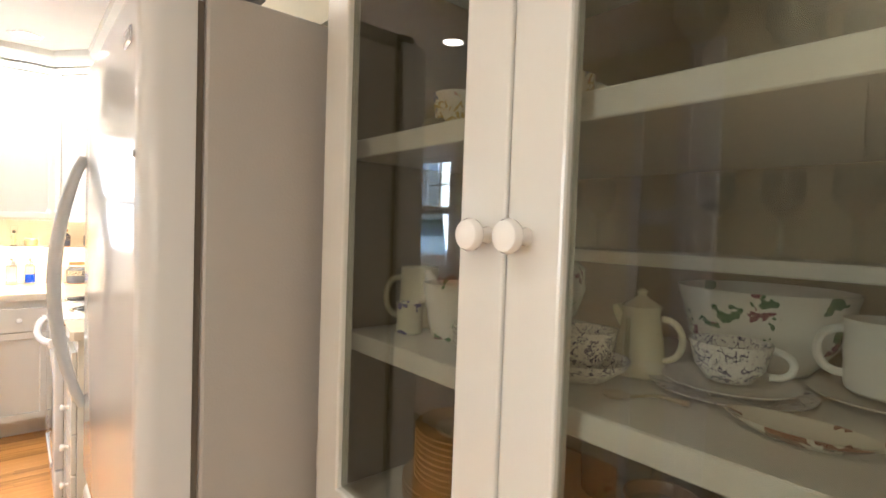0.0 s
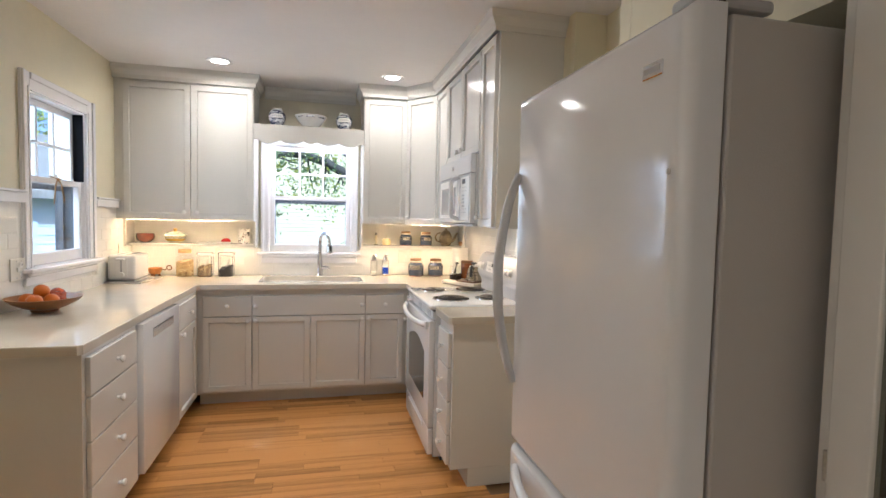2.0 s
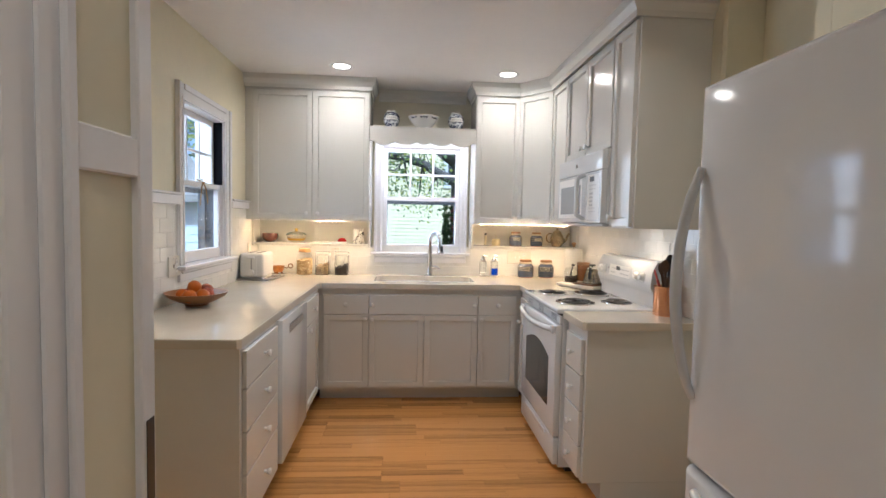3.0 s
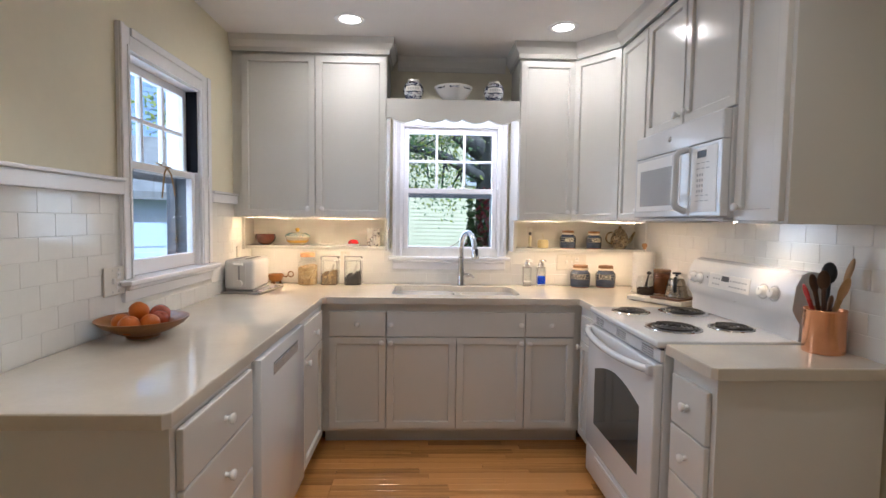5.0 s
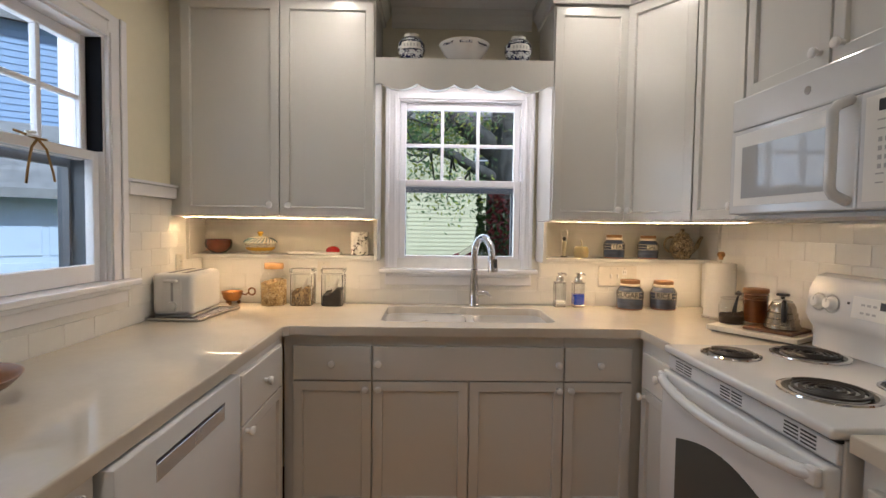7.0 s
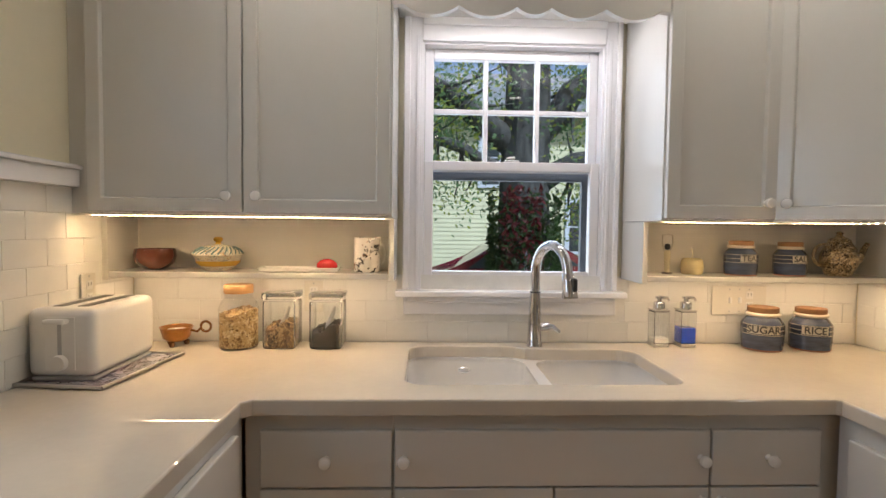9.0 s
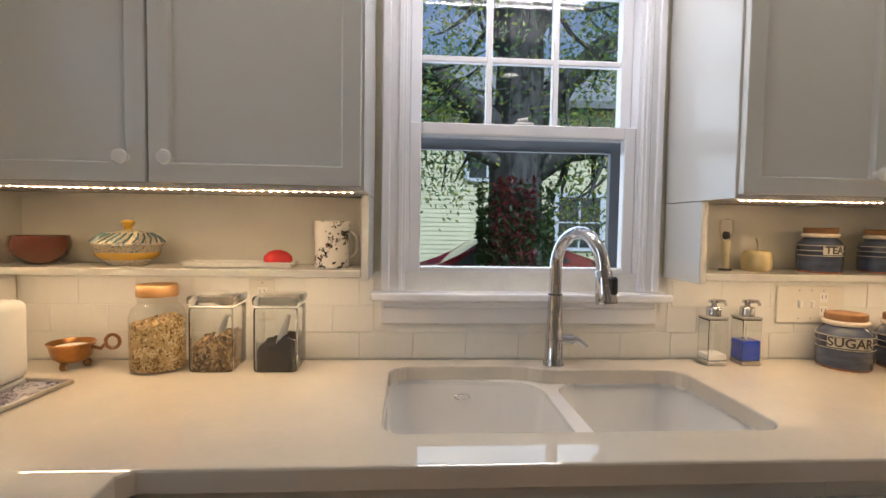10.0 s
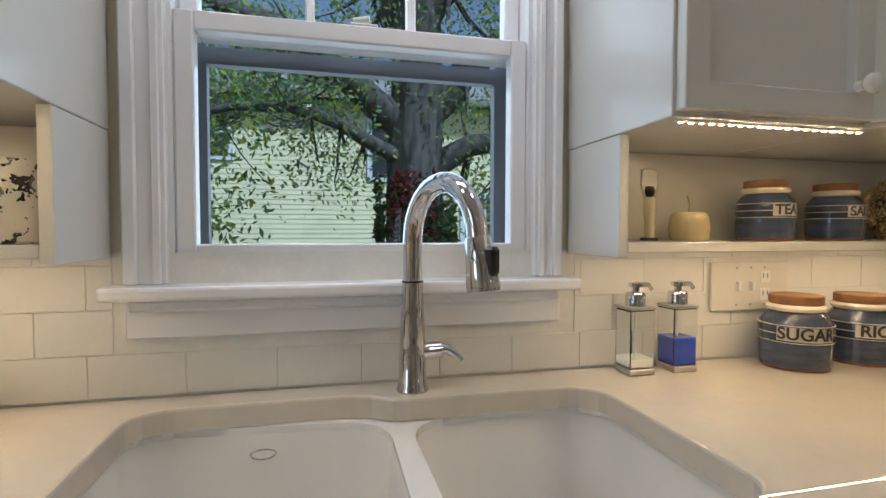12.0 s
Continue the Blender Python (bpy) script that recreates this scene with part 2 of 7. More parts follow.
structure("wall_hutch_end", B(1.03, 1.548, -7.6, -5.42, 0, CEIL), WALL, "cream painted dining room wall", "wall")
structure("wall_hutch_header", B(1.03, 1.548, -5.418, -3.804, 2.30, CEIL), WALL, "cream painted wall above the china cabinet", "wall")
structure("wall_south", B(-3.2, 1.67, -7.72, -7.602, 0, CEIL), WALL, "cream painted dining room wall", "wall")
wall_with_hole("wall_dining_west", "y", -3.0, -3.17, -7.6, -4.42, (-5.5, -4.6, 0.8, 2.1), WALL, "cream painted dining room wall with a window")
structure("wall_dining_north", B(-3.17, -0.545, -4.42, -4.30, 0, CEIL), WALL, "cream painted dining room wall", "wall")
structure("wall_closet", B(LW - 0.17, LW, -4.298, -3.562, 0, CEIL), WALL, "cream painted closet wall", "wall")
structure("wall_pantry", B(LW + 0.0005, -0.545, -4.298, -3.812, 0, CEIL), WALL, "cream painted pantry wall", "wall")

# tile wainscot backing and cap rail
TZ0, TZ1 = 0.915, 1.450
structure("wainscot_west", box(box(B(LW, LW + 0.004, -2.40, -1.52, 0.90, TZ1), LW, LW + 0.004, -1.5195, -0.7005, 0.90, 1.03), LW, LW + 0.004, -0.70, -0.012, 0.90, TZ1), GROUT)
structure("wainscot_east", B(RW - 0.004, RW, -2.055, -0.012, 0.90, 1.52), GROUT)
structure("wainscot_north", B(LW + 0.004, RW - 0.004, -0.004, 0.0, 0.90, 1.166), GROUT)
for y0, y1 in ((-2.42, -1.529), (-0.694, -0.02)):
    bm = B(LW + 0.0005, LW + 0.030, y0, y1, TZ1, TZ1 + 0.052, bevel=0.003)
    box(bm, LW + 0.0005, LW + 0.040, y0, y1, TZ1 + 0.0525, TZ1 + 0.066, bevel=0.003)
    structure("trim", bm, TRIM, "white painted cap rail above the wall tiles", "trim")
structure("trim", B(RW - 0.03, RW + 0.20, -2.125, -2.02, 1.43, 1.51, bevel=0.004), TRIM, "white painted cap rail end", "trim")


def double_hung(name, label, m, w, z0, z1, casing_l, casing_r, mid, deep=0.0):
    """A double-hung window of opening width w in local x, facing local -y; the wall's face is y = 0."""
    win = thing(name, label, "window", kind="structure")
    win.matrix_basis = m
    h = w / 2
    # jambs
    bm = B(-h, -h + 0.012, 0.0, 0.165, z0, z1)
    box(bm, h - 0.012, h, 0.0, 0.165, z0, z1), box(bm, -h + 0.012, h - 0.012, 0.0, 0.165, z1 - 0.012, z1)
    part("jamb", bm, TRIM, win)
    # casing with a stepped moulding
    bm = bmesh.new()
    for s, cw in ((-1, casing_l), (1, casing_r)):
        a, b = s * (h - 0.004), s * (h + cw)
        box(bm, min(a, b), max(a, b), -0.016, 0.0, z0, z1 + 0.085, bevel=0.002)
        a2, b2 = s * (h + cw * 0.62), s * (h + cw - 0.001)
        box(bm, min(a2, b2), max(a2, b2), -0.026, -0.0162, z0, z1 + 0.085, bevel=0.003)
        a3, b3 = s * (h + 0.004), s * (h + 0.018)
        box(bm, min(a3, b3), max(a3, b3), -0.022, -0.0162, z0, z1 + 0.012, bevel=0.002)
    box(bm, -h + 0.0045, h - 0.0045, -0.016, 0.0, z1 - 0.004, z1 + 0.085, bevel=0.002)
    box(bm, -h + 0.0045, h - 0.0045, -0.026, -0.0162, z1 + 0.05, z1 + 0.084, bevel=0.003)
    part("casing", bm, TRIM, win)
    part("window_sill", B(-h - casing_l - 0.026, h + casing_r + 0.026, -0.062, 0.06, z0 - 0.024, z0 - 0.001, bevel=0.006, segs=2), TRIM, win)
    bm = B(-h - casing_l + 0.004, h + casing_r - 0.004, -0.020, 0.0, z0 - 0.092, z0 - 0.0245, bevel=0.002)
    box(bm, -h - casing_l + 0.01, h + casing_r - 0.01, -0.034, -0.0205, z0 - 0.046, z0 - 0.0247, bevel=0.005)
    part("apron", bm, TRIM, win)
    # sashes
    st = 0.033
    for nm, y0, a, b, top, bot in (("upper_sash", 0.046 + deep, mid - 0.018, z1 - 0.012, 0.038, 0.034), ("lower_sash", 0.006 + deep * 0.8, z0 + 0.002, mid + 0.016, 0.034, 0.066)):
        sash = part(nm, box(box(box(B(-h + 0.013, -h + 0.013 + st, y0, y0 + 0.034, a, b, bevel=0.003), h - 0.013 - st, h - 0.013, y0, y0 + 0.034, a, b, bevel=0.003), -h + 0.013 + st, h - 0.013 - st, y0, y0 + 0.034, b - top, b, bevel=0.003), -h + 0.013 + st, h - 0.013 - st, y0, y0 + 0.034, a, a + bot, bevel=0.003), TRIM, win)
        gx = h - 0.013 - st
        ga, gb = a + bot, b - top
        if nm == "upper_sash":
            for k in (-1, 1):
                part("muntin", B(k * gx / 3 - 0.009, k * gx / 3 + 0.009, y0 + 0.004, y0 + 0.030, ga, gb, bevel=0.003), TRIM, sash)
            part("muntin", B(-gx, gx, y0 + 0.006, y0 + 0.028, (ga + gb) / 2 - 0.009, (ga + gb) / 2 + 0.009, bevel=0.003), TRIM, sash)
        p = part("pane", B(-gx, gx, y0 + 0.015, y0 + 0.018, ga, gb), PANE, sash)
        p.visible_shadow = False
    lock = B(-0.028, 0.028, 0.012, 0.040, mid + 0.0165, mid + 0.024, bevel=0.003)
    tube(lock, [(-0.018, 0.026, mid + 0.03), (0.012, 0.019, mid + 0.034)], 0.006)
    part("sash_lock", lock, PLASTIC, win)
    # insect screen frame outside the lower half
    fr = material("screen_frame_grey", (0.11, 0.125, 0.145), 0.5)
    bm = B(-h + 0.014, -h + 0.046, 0.11, 0.135, z0 + 0.01, mid + 0.01)
    box(bm, h - 0.046, h - 0.014, 0.11, 0.135, z0 + 0.01, mid + 0.01), box(bm, -h + 0.046, h - 0.046, 0.11, 0.135, mid - 0.045, mid - 0.012)
    box(bm, -h + 0.046, h - 0.046, 0.11, 0.135, z0 + 0.01, z0 + 0.035)
    part("screen_frame", bm, fr, win, "grey metal screen frame")
    return win


window_sink = double_hung("window_1", "white double-hung kitchen window with six small upper panes", pose(-0.0075, 0, 0), 0.685, 1.112, 2.028, 0.064, 0.056, 1.575)
window_side = double_hung("window_2", "white double-hung side window with six small upper panes", pose(LW, -1.125, 0, 0, 0, 90), 0.66, 1.112, 2.040, 0.072, 0.100, 1.585, 0.016)
part("jamb_liner", B(0.3135, 0.3178, 0.004, 0.061, 1.603, 2.027), material("matte_black_liner", (0.012, 0.012, 0.014), 0.95, spec=0.1), window_side, "black jamb liner")
# dark strip whose colour stands for shadow on the outer jamb
part("jamb_liner", B(0.296, 0.317, 0.056, 0.16, 1.13, 1.575), material("jamb_shadow", (0.06, 0.08, 0.10), 0.5), window_side, "dark strip for the shadowed outer jamb")
bm = T([(0.02, 0.018, 1.60), (-0.01, 0.014, 1.57), (-0.03, 0.012, 1.50), (-0.035, 0.014, 1.455)], 0.004, segs=6)
tube(bm, [(0.02, 0.018, 1.60), (0.05, 0.013, 1.57), (0.075, 0.012, 1.50), (0.085, 0.014, 1.47)], 0.004, segs=6)
tube(bm, [(-0.07, 0.02, 1.612), (0.02, 0.016, 1.60), (0.06, 0.02, 1.603)], 0.004, segs=6)
part("pull_cord", bm, material("jute", (0.30, 0.17, 0.06), 0.9, bump=0.3), window_side, "knotted tan pull cord")

# ---- cabinets ----


def shaker(w, h, t=0.02, rail=0.058):
    """A shaker door, lower-left corner at the origin, front face at y = -t."""
    bm = box(bmesh.new(), 0, w, -t, 0, 0, h)
    f = min(bm.faces, key=lambda q: q.calc_center_median().y)
    bmesh.ops.inset_region(bm, faces=[f], thickness=rail, depth=0)
    bmesh.ops.inset_region(bm, faces=[f], thickness=0.004, depth=-0.0135)
    es = [e for e in bm.edges if e.calc_face_angle(0) > 1.2 and min(v.co.y for v in e.verts) < -t + 1e-5]
    bmesh.ops.bevel(bm, geom=es, offset=0.0025, segments=2, affect="EDGES", profile=0.5)
    return bm


KNOB_PROFILE = [(0.0, 0.0), (0.009, 0.0), (0.0075, 0.006), (0.007, 0.011), (0.011, 0.015), (0.0155, 0.020), (0.0165, 0.025), (0.014, 0.030), (0.008, 0.0325), (0.0, 0.033)]
KNOB_MESH = mesh_of("knob", lathe(bmesh.new(), KNOB_PROFILE, 16, m=pose(0, 0, 0, 90)), PORCELAIN, True)


def knob(parent, x, z, y):
    ob = new("knob", KNOB_MESH)
    ob.matrix_basis = pose(x, y, z)
    ob.parent = parent
    return tagged(ob, "white ceramic knob")


def front(parent, kind, x0, x1, z0, z1, knobs, y=0.0):
    """A door or drawer front in the cabinet's own axes, with its knobs at (x, z) from the lower-left corner."""
    x0, x1, z0, z1 = x0 + 0.002, x1 - 0.002, z0 + 0.002, z1 - 0.002
    w, h = x1 - x0, z1 - z0
    if kind == "door":
        bm = shaker(w, h)
    else:
        bm = B(0, w, -0.02, 0, 0, h, bevel=0.004, segs=2)
    ob = part(kind, bm, PAINT, parent, "", pose(x0, y, z0))
    for kx, kz in knobs:
        knob(ob, kx, kz, -0.02)
    return ob


def cabinet(name, label, m, w, d, z0, z1, fronts, group, toe=0.0, sides=True):
    """A cabinet whose face runs from local x = 0 to w at y = 0, its depth going to +y."""
    c = thing(name, label, "cabinet", group=group)
    c.matrix_basis = m
    bm = B(0, w, 0.0, d, z0, z1, bevel=0.0015)
    part("body", bm, PAINT, c)
    if toe:
        part("toe_kick", B(0.0, w, 0.095, d, 0.0, z0 - 0.0005), PAINT, c)
    for kind, x0, x1, a, b, knobs in fronts:
        front(c, kind, x0, x1, a, b, knobs, -0.0008)
    return c


S, Lf, Rf = (lambda x, y: pose(x, y, 0)), (lambda x, y: pose(x, y, 0, 0, 0, 90)), (lambda x, y: pose(x, y, 0, 0, 0, -90))
BASE, UP = "white base cabinets", "white wall cabinets"
DZ = (0.120, 0.6745, 0.6760, 0.827)
# sink run, face at y = -0.60
d0, d1, r0, r1 = DZ
cabinet("base_cabinet", "white shaker base cabinet with one drawer over a door", S(-0.785, -0.60), 0.3785, 0.575, 0.10, 0.875, [("drawer", 0.040, 0.378, r0, r1, [(0.168, 0.075)]), ("door", 0.040, 0.378, d0, d1, [(0.310, 0.522)])], BASE, 0.1)
sinkcab = cabinet("sink_cabinet", "white shaker sink cabinet with a false front over two doors", S(-0.4063, -0.60), 0.8253, 0.575, 0.10, 0.66, [("drawer", 0.001, 0.8248, r0, r1, [(0.024, 0.075), (0.795, 0.075)]), ("door", 0.001, 0.4145, d0, d1, [(0.024, 0.522)]), ("door", 0.4160, 0.8248, d0, d1, [(0.383, 0.522)])], BASE, 0.1)
part("face_rail", B(0.0, 0.8253, 0.0, 0.018, 0.6605, 0.875), PAINT, sinkcab)
cabinet("base_cabinet", "white shaker base cabinet with one drawer over a door", S(0.4195, -0.60), 0.3605, 0.575, 0.10, 0.875, [("drawer", 0.0005, 0.298, r0, r1, [(0.150, 0.075)]), ("door", 0.0005, 0.298, d0, d1, [(0.024, 0.522)])], BASE, 0.1)
# left run, face at x = -0.785
cabinet("base_cabinet", "white shaker corner cabinet with one drawer over a door", Lf(-0.785, -1.165), 0.543, 0.59, 0.10, 0.875, [("drawer", 0.030, 0.470, 0.6805, 0.850, [(0.22, 0.085)]), ("door", 0.030, 0.470, 0.120, 0.6790, [(0.03, 0.535)])], BASE, 0.1)
cabinet("drawer_cabinet", "white cabinet of four plain drawers under the counter end", Lf(-0.785, -2.385), 0.565, 0.59, 0.10, 0.875, [("drawer", 0.022, 0.520, a, b, [(0.255, (b - a) / 2)]) for a, b in ((0.120, 0.3405), (0.3425, 0.5195), (0.5215, 0.6985), (0.7005, 0.858))], BASE, 0.1)
# right run, face at x = 0.735
cabinet("base_cabinet", "narrow white base cabinet with a drawer over a door", Rf(0.755, -0.625), 0.31, 0.56, 0.10, 0.875, [("drawer", 0.05, 0.290, r0, r1, [(0.17, 0.078)]), ("door", 0.05, 0.290, d0, d1, [(0.03, 0.522)])], BASE, 0.1)
cabinet("drawer_cabinet", "narrow white cabinet of four drawers beside the range", Rf(0.755, -1.735), 0.285, 0.56, 0.10, 0.875, [("drawer", 0.030, 0.262, a, b, [(0.116, (b - a) / 2)]) for a, b in ((0.115, 0.2765), (0.2785, 0.4555), (0.4575, 0.6355), (0.6375, 0.820))], BASE, 0.1)
# wall cabinets
UZ0, UZ1 = 1.372, 2.408
up_door = lambda x0, x1, kx: ("door", x0, x1, UZ0 + 0.006, UZ1 - 0.024, [(kx, 0.050)])
cabinet("wall_cabinet", "tall white shaker wall cabinet with two doors", S(LW + 0.0005, -0.325), 0.966, 0.32, UZ0, UZ1, [up_door(0.060, 0.5180, 0.415), up_door(0.5195, 0.962, 0.043)], UP)
cabinet("wall_cabinet", "tall narrow white shaker wall cabinet beside the window", S(0.409, -0.325), 0.362, 0.32, UZ0, UZ1, [up_door(0.004, 0.358, 0.312)], UP)
dg = math.degrees(math.atan2(-0.265, 0.202))
diag = thing("wall_cabinet", "white shaker corner wall cabinet set at an angle", "cabinet", group=UP)
bm = bmesh.new()
prism(bm, [(0.7715, 0.325), (0.974, 0.590), (RW - 0.0005, 0.590), (RW - 0.0005, 0.005), (0.7715, 0.005)], UZ0, UZ1, pose(0, 0, 0, 0) @ Matrix(((1, 0, 0, 0), (0, 0, -1, 0), (0, 1, 0, 0), (0, 0, 0, 1))))
part("body", bm, PAINT, diag)
dw = math.hypot(0.202, 0.265) - 0.008
fd = part("door", shaker(dw, UZ1 - UZ0 - 0.028), PAINT, diag, "", pose(0.774, -0.330, UZ0 + 0.006, 0, 0, dg))
knob(fd, 0.04, 0.05, -0.02)
cabinet("wall_cabinet", "narrow tall white shaker wall cabinet", Rf(0.980, -0.591), 0.350, 0.3595, UZ0, UZ1, [up_door(0.010, 0.346, 0.305)], UP)
cabinet("wall_cabinet", "short white shaker wall cabinet above the microwave", Rf(0.980, -0.9415), 0.781, 0.3595, 1.806, UZ1, [("door", 0.006, 0.388, 1.810, UZ1 - 0.024, [(0.345, 0.045)]), ("door", 0.394, 0.775, 1.810, UZ1 - 0.024, [(0.04, 0.045)])], UP)
cabinet("wall_cabinet", "narrow tall white shaker wall cabinet at the end of the run", Rf(0.980, -1.723), 0.265, 0.3595, UZ0, UZ1, [up_door(0.006, 0.250, 0.04)], UP)

# crown along the cabinet tops, in straight lengths
def crown(name, pts):
    """A stepped crown moulding that follows (x, y) points; the room lies to its right-hand side."""
    bm = bmesh.new()
    prof = [(0.0, UZ1 - 0.015), (0.012, UZ1 - 0.015), (0.016, UZ1 + 0.012), (0.040, UZ1 + 0.045), (0.046, CEIL - 0.0005), (0.0, CEIL - 0.0005)]
    pts = [Vector((*p, 0)) for p in pts]
    rings = []
    for i, p in enumerate(pts):
        dirs = [(pts[j + 1] - pts[j]).normalized() for j in (i - 1, i) if 0 <= j < len(pts) - 1]
        ns = [Vector((d.y, -d.x, 0)) for d in dirs]
        nrm = sum(ns, Vector()) / len(ns)
        nrm /= nrm.length_squared
        rings.append([bm.verts.new((p.x + nrm.x * o, p.y + nrm.y * o, z)) for o, z in prof])
    for a, b in zip(rings, rings[1:]):
        for k in range(len(prof)):
            j = (k + 1) % len(prof)
            bm.faces.new((a[k], a[j], b[j], b[k]))
    bm.faces.new(rings[0]), bm.faces.new(rings[-1][::-1])
    return structure("trim", bm, PAINT, "white crown moulding along the cabinet tops", "trim")


crown("crown", [(LW + 0.001, -0.346), (-0.432, -0.346), (-0.432, -0.002)])
crown("crown", [(0.409, -0.002), (0.409, -0.346), (0.768, -0.346), (0.958, -0.595), (0.958, -1.990), (RW - 0.001, -1.990)])
crown("crown", [(-0.385, -0.001), (0.362, -0.001)])

# shelf and scalloped valance over the window
bay = thing("window_valance", "white scalloped wooden valance with a display shelf over the sink window", "valance")
part("shelf", B(-0.4325, 0.4095, -0.322, -0.004, 2.105, 2.125, bevel=0.002), PAINT, bay)
outline = [(-0.4325, 2.128), (-0.4325, 2.005)]
cuts = (0.03, 0.232, 0.44, 0.565, 0.763, 0.966)
for u0, u1 in zip(cuts, cuts[1:]):
    for k in range(13):
        v = k / 12
        outline.append((-0.4325 + 0.842 * (u0 + (u1 - u0) * v), 2.010 - (0.030 if u1 - u0 > 0.15 else 0.022) * math.sin(math.pi * v) ** 0.9 - 0.0001 * k))
outline += [(0.4095, 2.005), (0.4095, 2.128)]
part("valance_board", prism(bmesh.new(), outline, -0.345, -0.3225), PAINT, bay)
bar = thing("light_bar", "slim white two-tube light bar under the shelf behind the valance", "light")
part("housing", B(-0.33, 0.31, -0.285, -0.175, 2.088, 2.1045, bevel=0.004, segs=2), PLASTIC, bar)
for ly in (-0.255, -0.205):
    part("tube", T([(-0.30, ly, 2.086), (0.28, ly, 2.086)], 0.0035, segs=8), LAMP, bar, "glowing tube", None, True)
structure("shelf_back", B(-0.4325, 0.4095, -0.003, -0.0005, 2.126, CEIL - 0.001), NICHE)

# display niches under the wall cabinets
def niche(x0, x1, label):
    t = thing("display_shelf", label, "shelf")
    part("shelf_board", B(x0 + 0.019, x1 - 0.019, -0.190, -0.013, 1.166, 1.185, bevel=0.002), PAINT, t)
    for a in (x0, x1 - 0.018):
        part("side_panel", B(a, a + 0.018, -0.192, -0.005, 1.158, UZ0 - 0.001, bevel=0.001), PAINT, t)
    part("back_panel", B(x0 + 0.0185, x1 - 0.0185, -0.0125, -0.006, 1.166, UZ0 - 0.001), PAINT, t)
    return t


niche(LW + 0.008, -0.4345, "white built-in shelf niche under the wall cabinet, holding crockery")
niche(0.411, RW - 0.008, "white built-in shelf niche under the wall cabinet, holding jars")

# ---- counter ----
CT0, CT1 = 0.876, 0.915
def slab(name, pts, z0, z1, mat, label, category, hole=None, bevel=0.005):
    """A slab from plan points, with an optional hole."""
    bm = bmesh.new()
    outer = [bm.verts.new((x, y, z1)) for x, y in pts]
    es = [bm.edges.new((outer[i], outer[(i + 1) % len(outer)])) for i in range(len(outer))]
    if hole:
        inner = [bm.verts.new((x, y, z1)) for x, y in hole]
        es += [bm.edges.new((inner[i], inner[(i + 1) % len(inner)])) for i in range(len(inner))]
    bmesh.ops.triangle_fill(bm, use_beauty=True, use_dissolve=False, edges=es)
    ext = bmesh.ops.extrude_face_region(bm, geom=list(bm.faces))
    bmesh.ops.translate(bm, vec=(0, 0, z0 - z1), verts=[g for g in ext["geom"] if isinstance(g, bmesh.types.BMVert)])
    if bevel:
        bmesh.ops.recalc_face_normals(bm, faces=bm.faces)
        rim = [e for e in bm.edges if len(e.link_faces) == 2 and abs(e.verts[0].co.z - z1) < 1e-6 and abs(e.verts[1].co.z - z1) < 1e-6 and e.calc_face_angle(0) > 0.5]
        bmesh.ops.bevel(bm, geom=rim, offset=bevel, segments=2, affect="EDGES", profile=0.5)
    return solid(name, bm, mat, label, category, smooth=False)


def arc(cx, cy, r, a0, a1, n=6):
    return [(cx + r * math.cos(radians(a0 + (a1 - a0) * k / n)), cy + r * math.sin(radians(a0 + (a1 - a0) * k / n))) for k in range(n + 1)]


SX0, SX1, SY0, SYL, SYR = -0.382, 0.408, -0.522, -0.078, -0.118
sink_hole = arc(SX0 + 0.05, SY0 + 0.05, 0.05, 180, 270) + arc(SX1 - 0.05, SY0 + 0.05, 0.05, 270, 360) + arc(SX1 - 0.07, SYR - 0.07, 0.07, 0, 90) + [(0.06, SYR), (0.03, SYR + 0.006), (-0.005, SYL - 0.012), (-0.05, SYL)] + arc(SX0 + 0.06, SYL - 0.06, 0.06, 90, 180)
LF, RFX = -0.772, 0.735
pts = [(LW + 0.005, -0.009), (RW - 0.005, -0.009), (RW - 0.005, -0.938), (RFX, -0.938), (RFX, -0.655), (RFX - 0.01, -0.648), (LF + 0.02, -0.648), (LF, -0.668), (LF, -2.400), (LF - 0.015, -2.415), (LW + 0.005, -2.415)]
counter = slab("worktop", pts, CT0, CT1, QUARTZ, "glossy cream quartz worktop with an undermount sink cutout", "worktop", sink_hole)
slab("worktop", [(RW - 0.005, -1.732), (RW - 0.005, -2.045), (0.740, -2.045), (0.725, -2.030), (0.725, -1.732)], CT0, CT1, QUARTZ, "small glossy cream quartz worktop beside the range", "worktop")

# ---- appliances ----


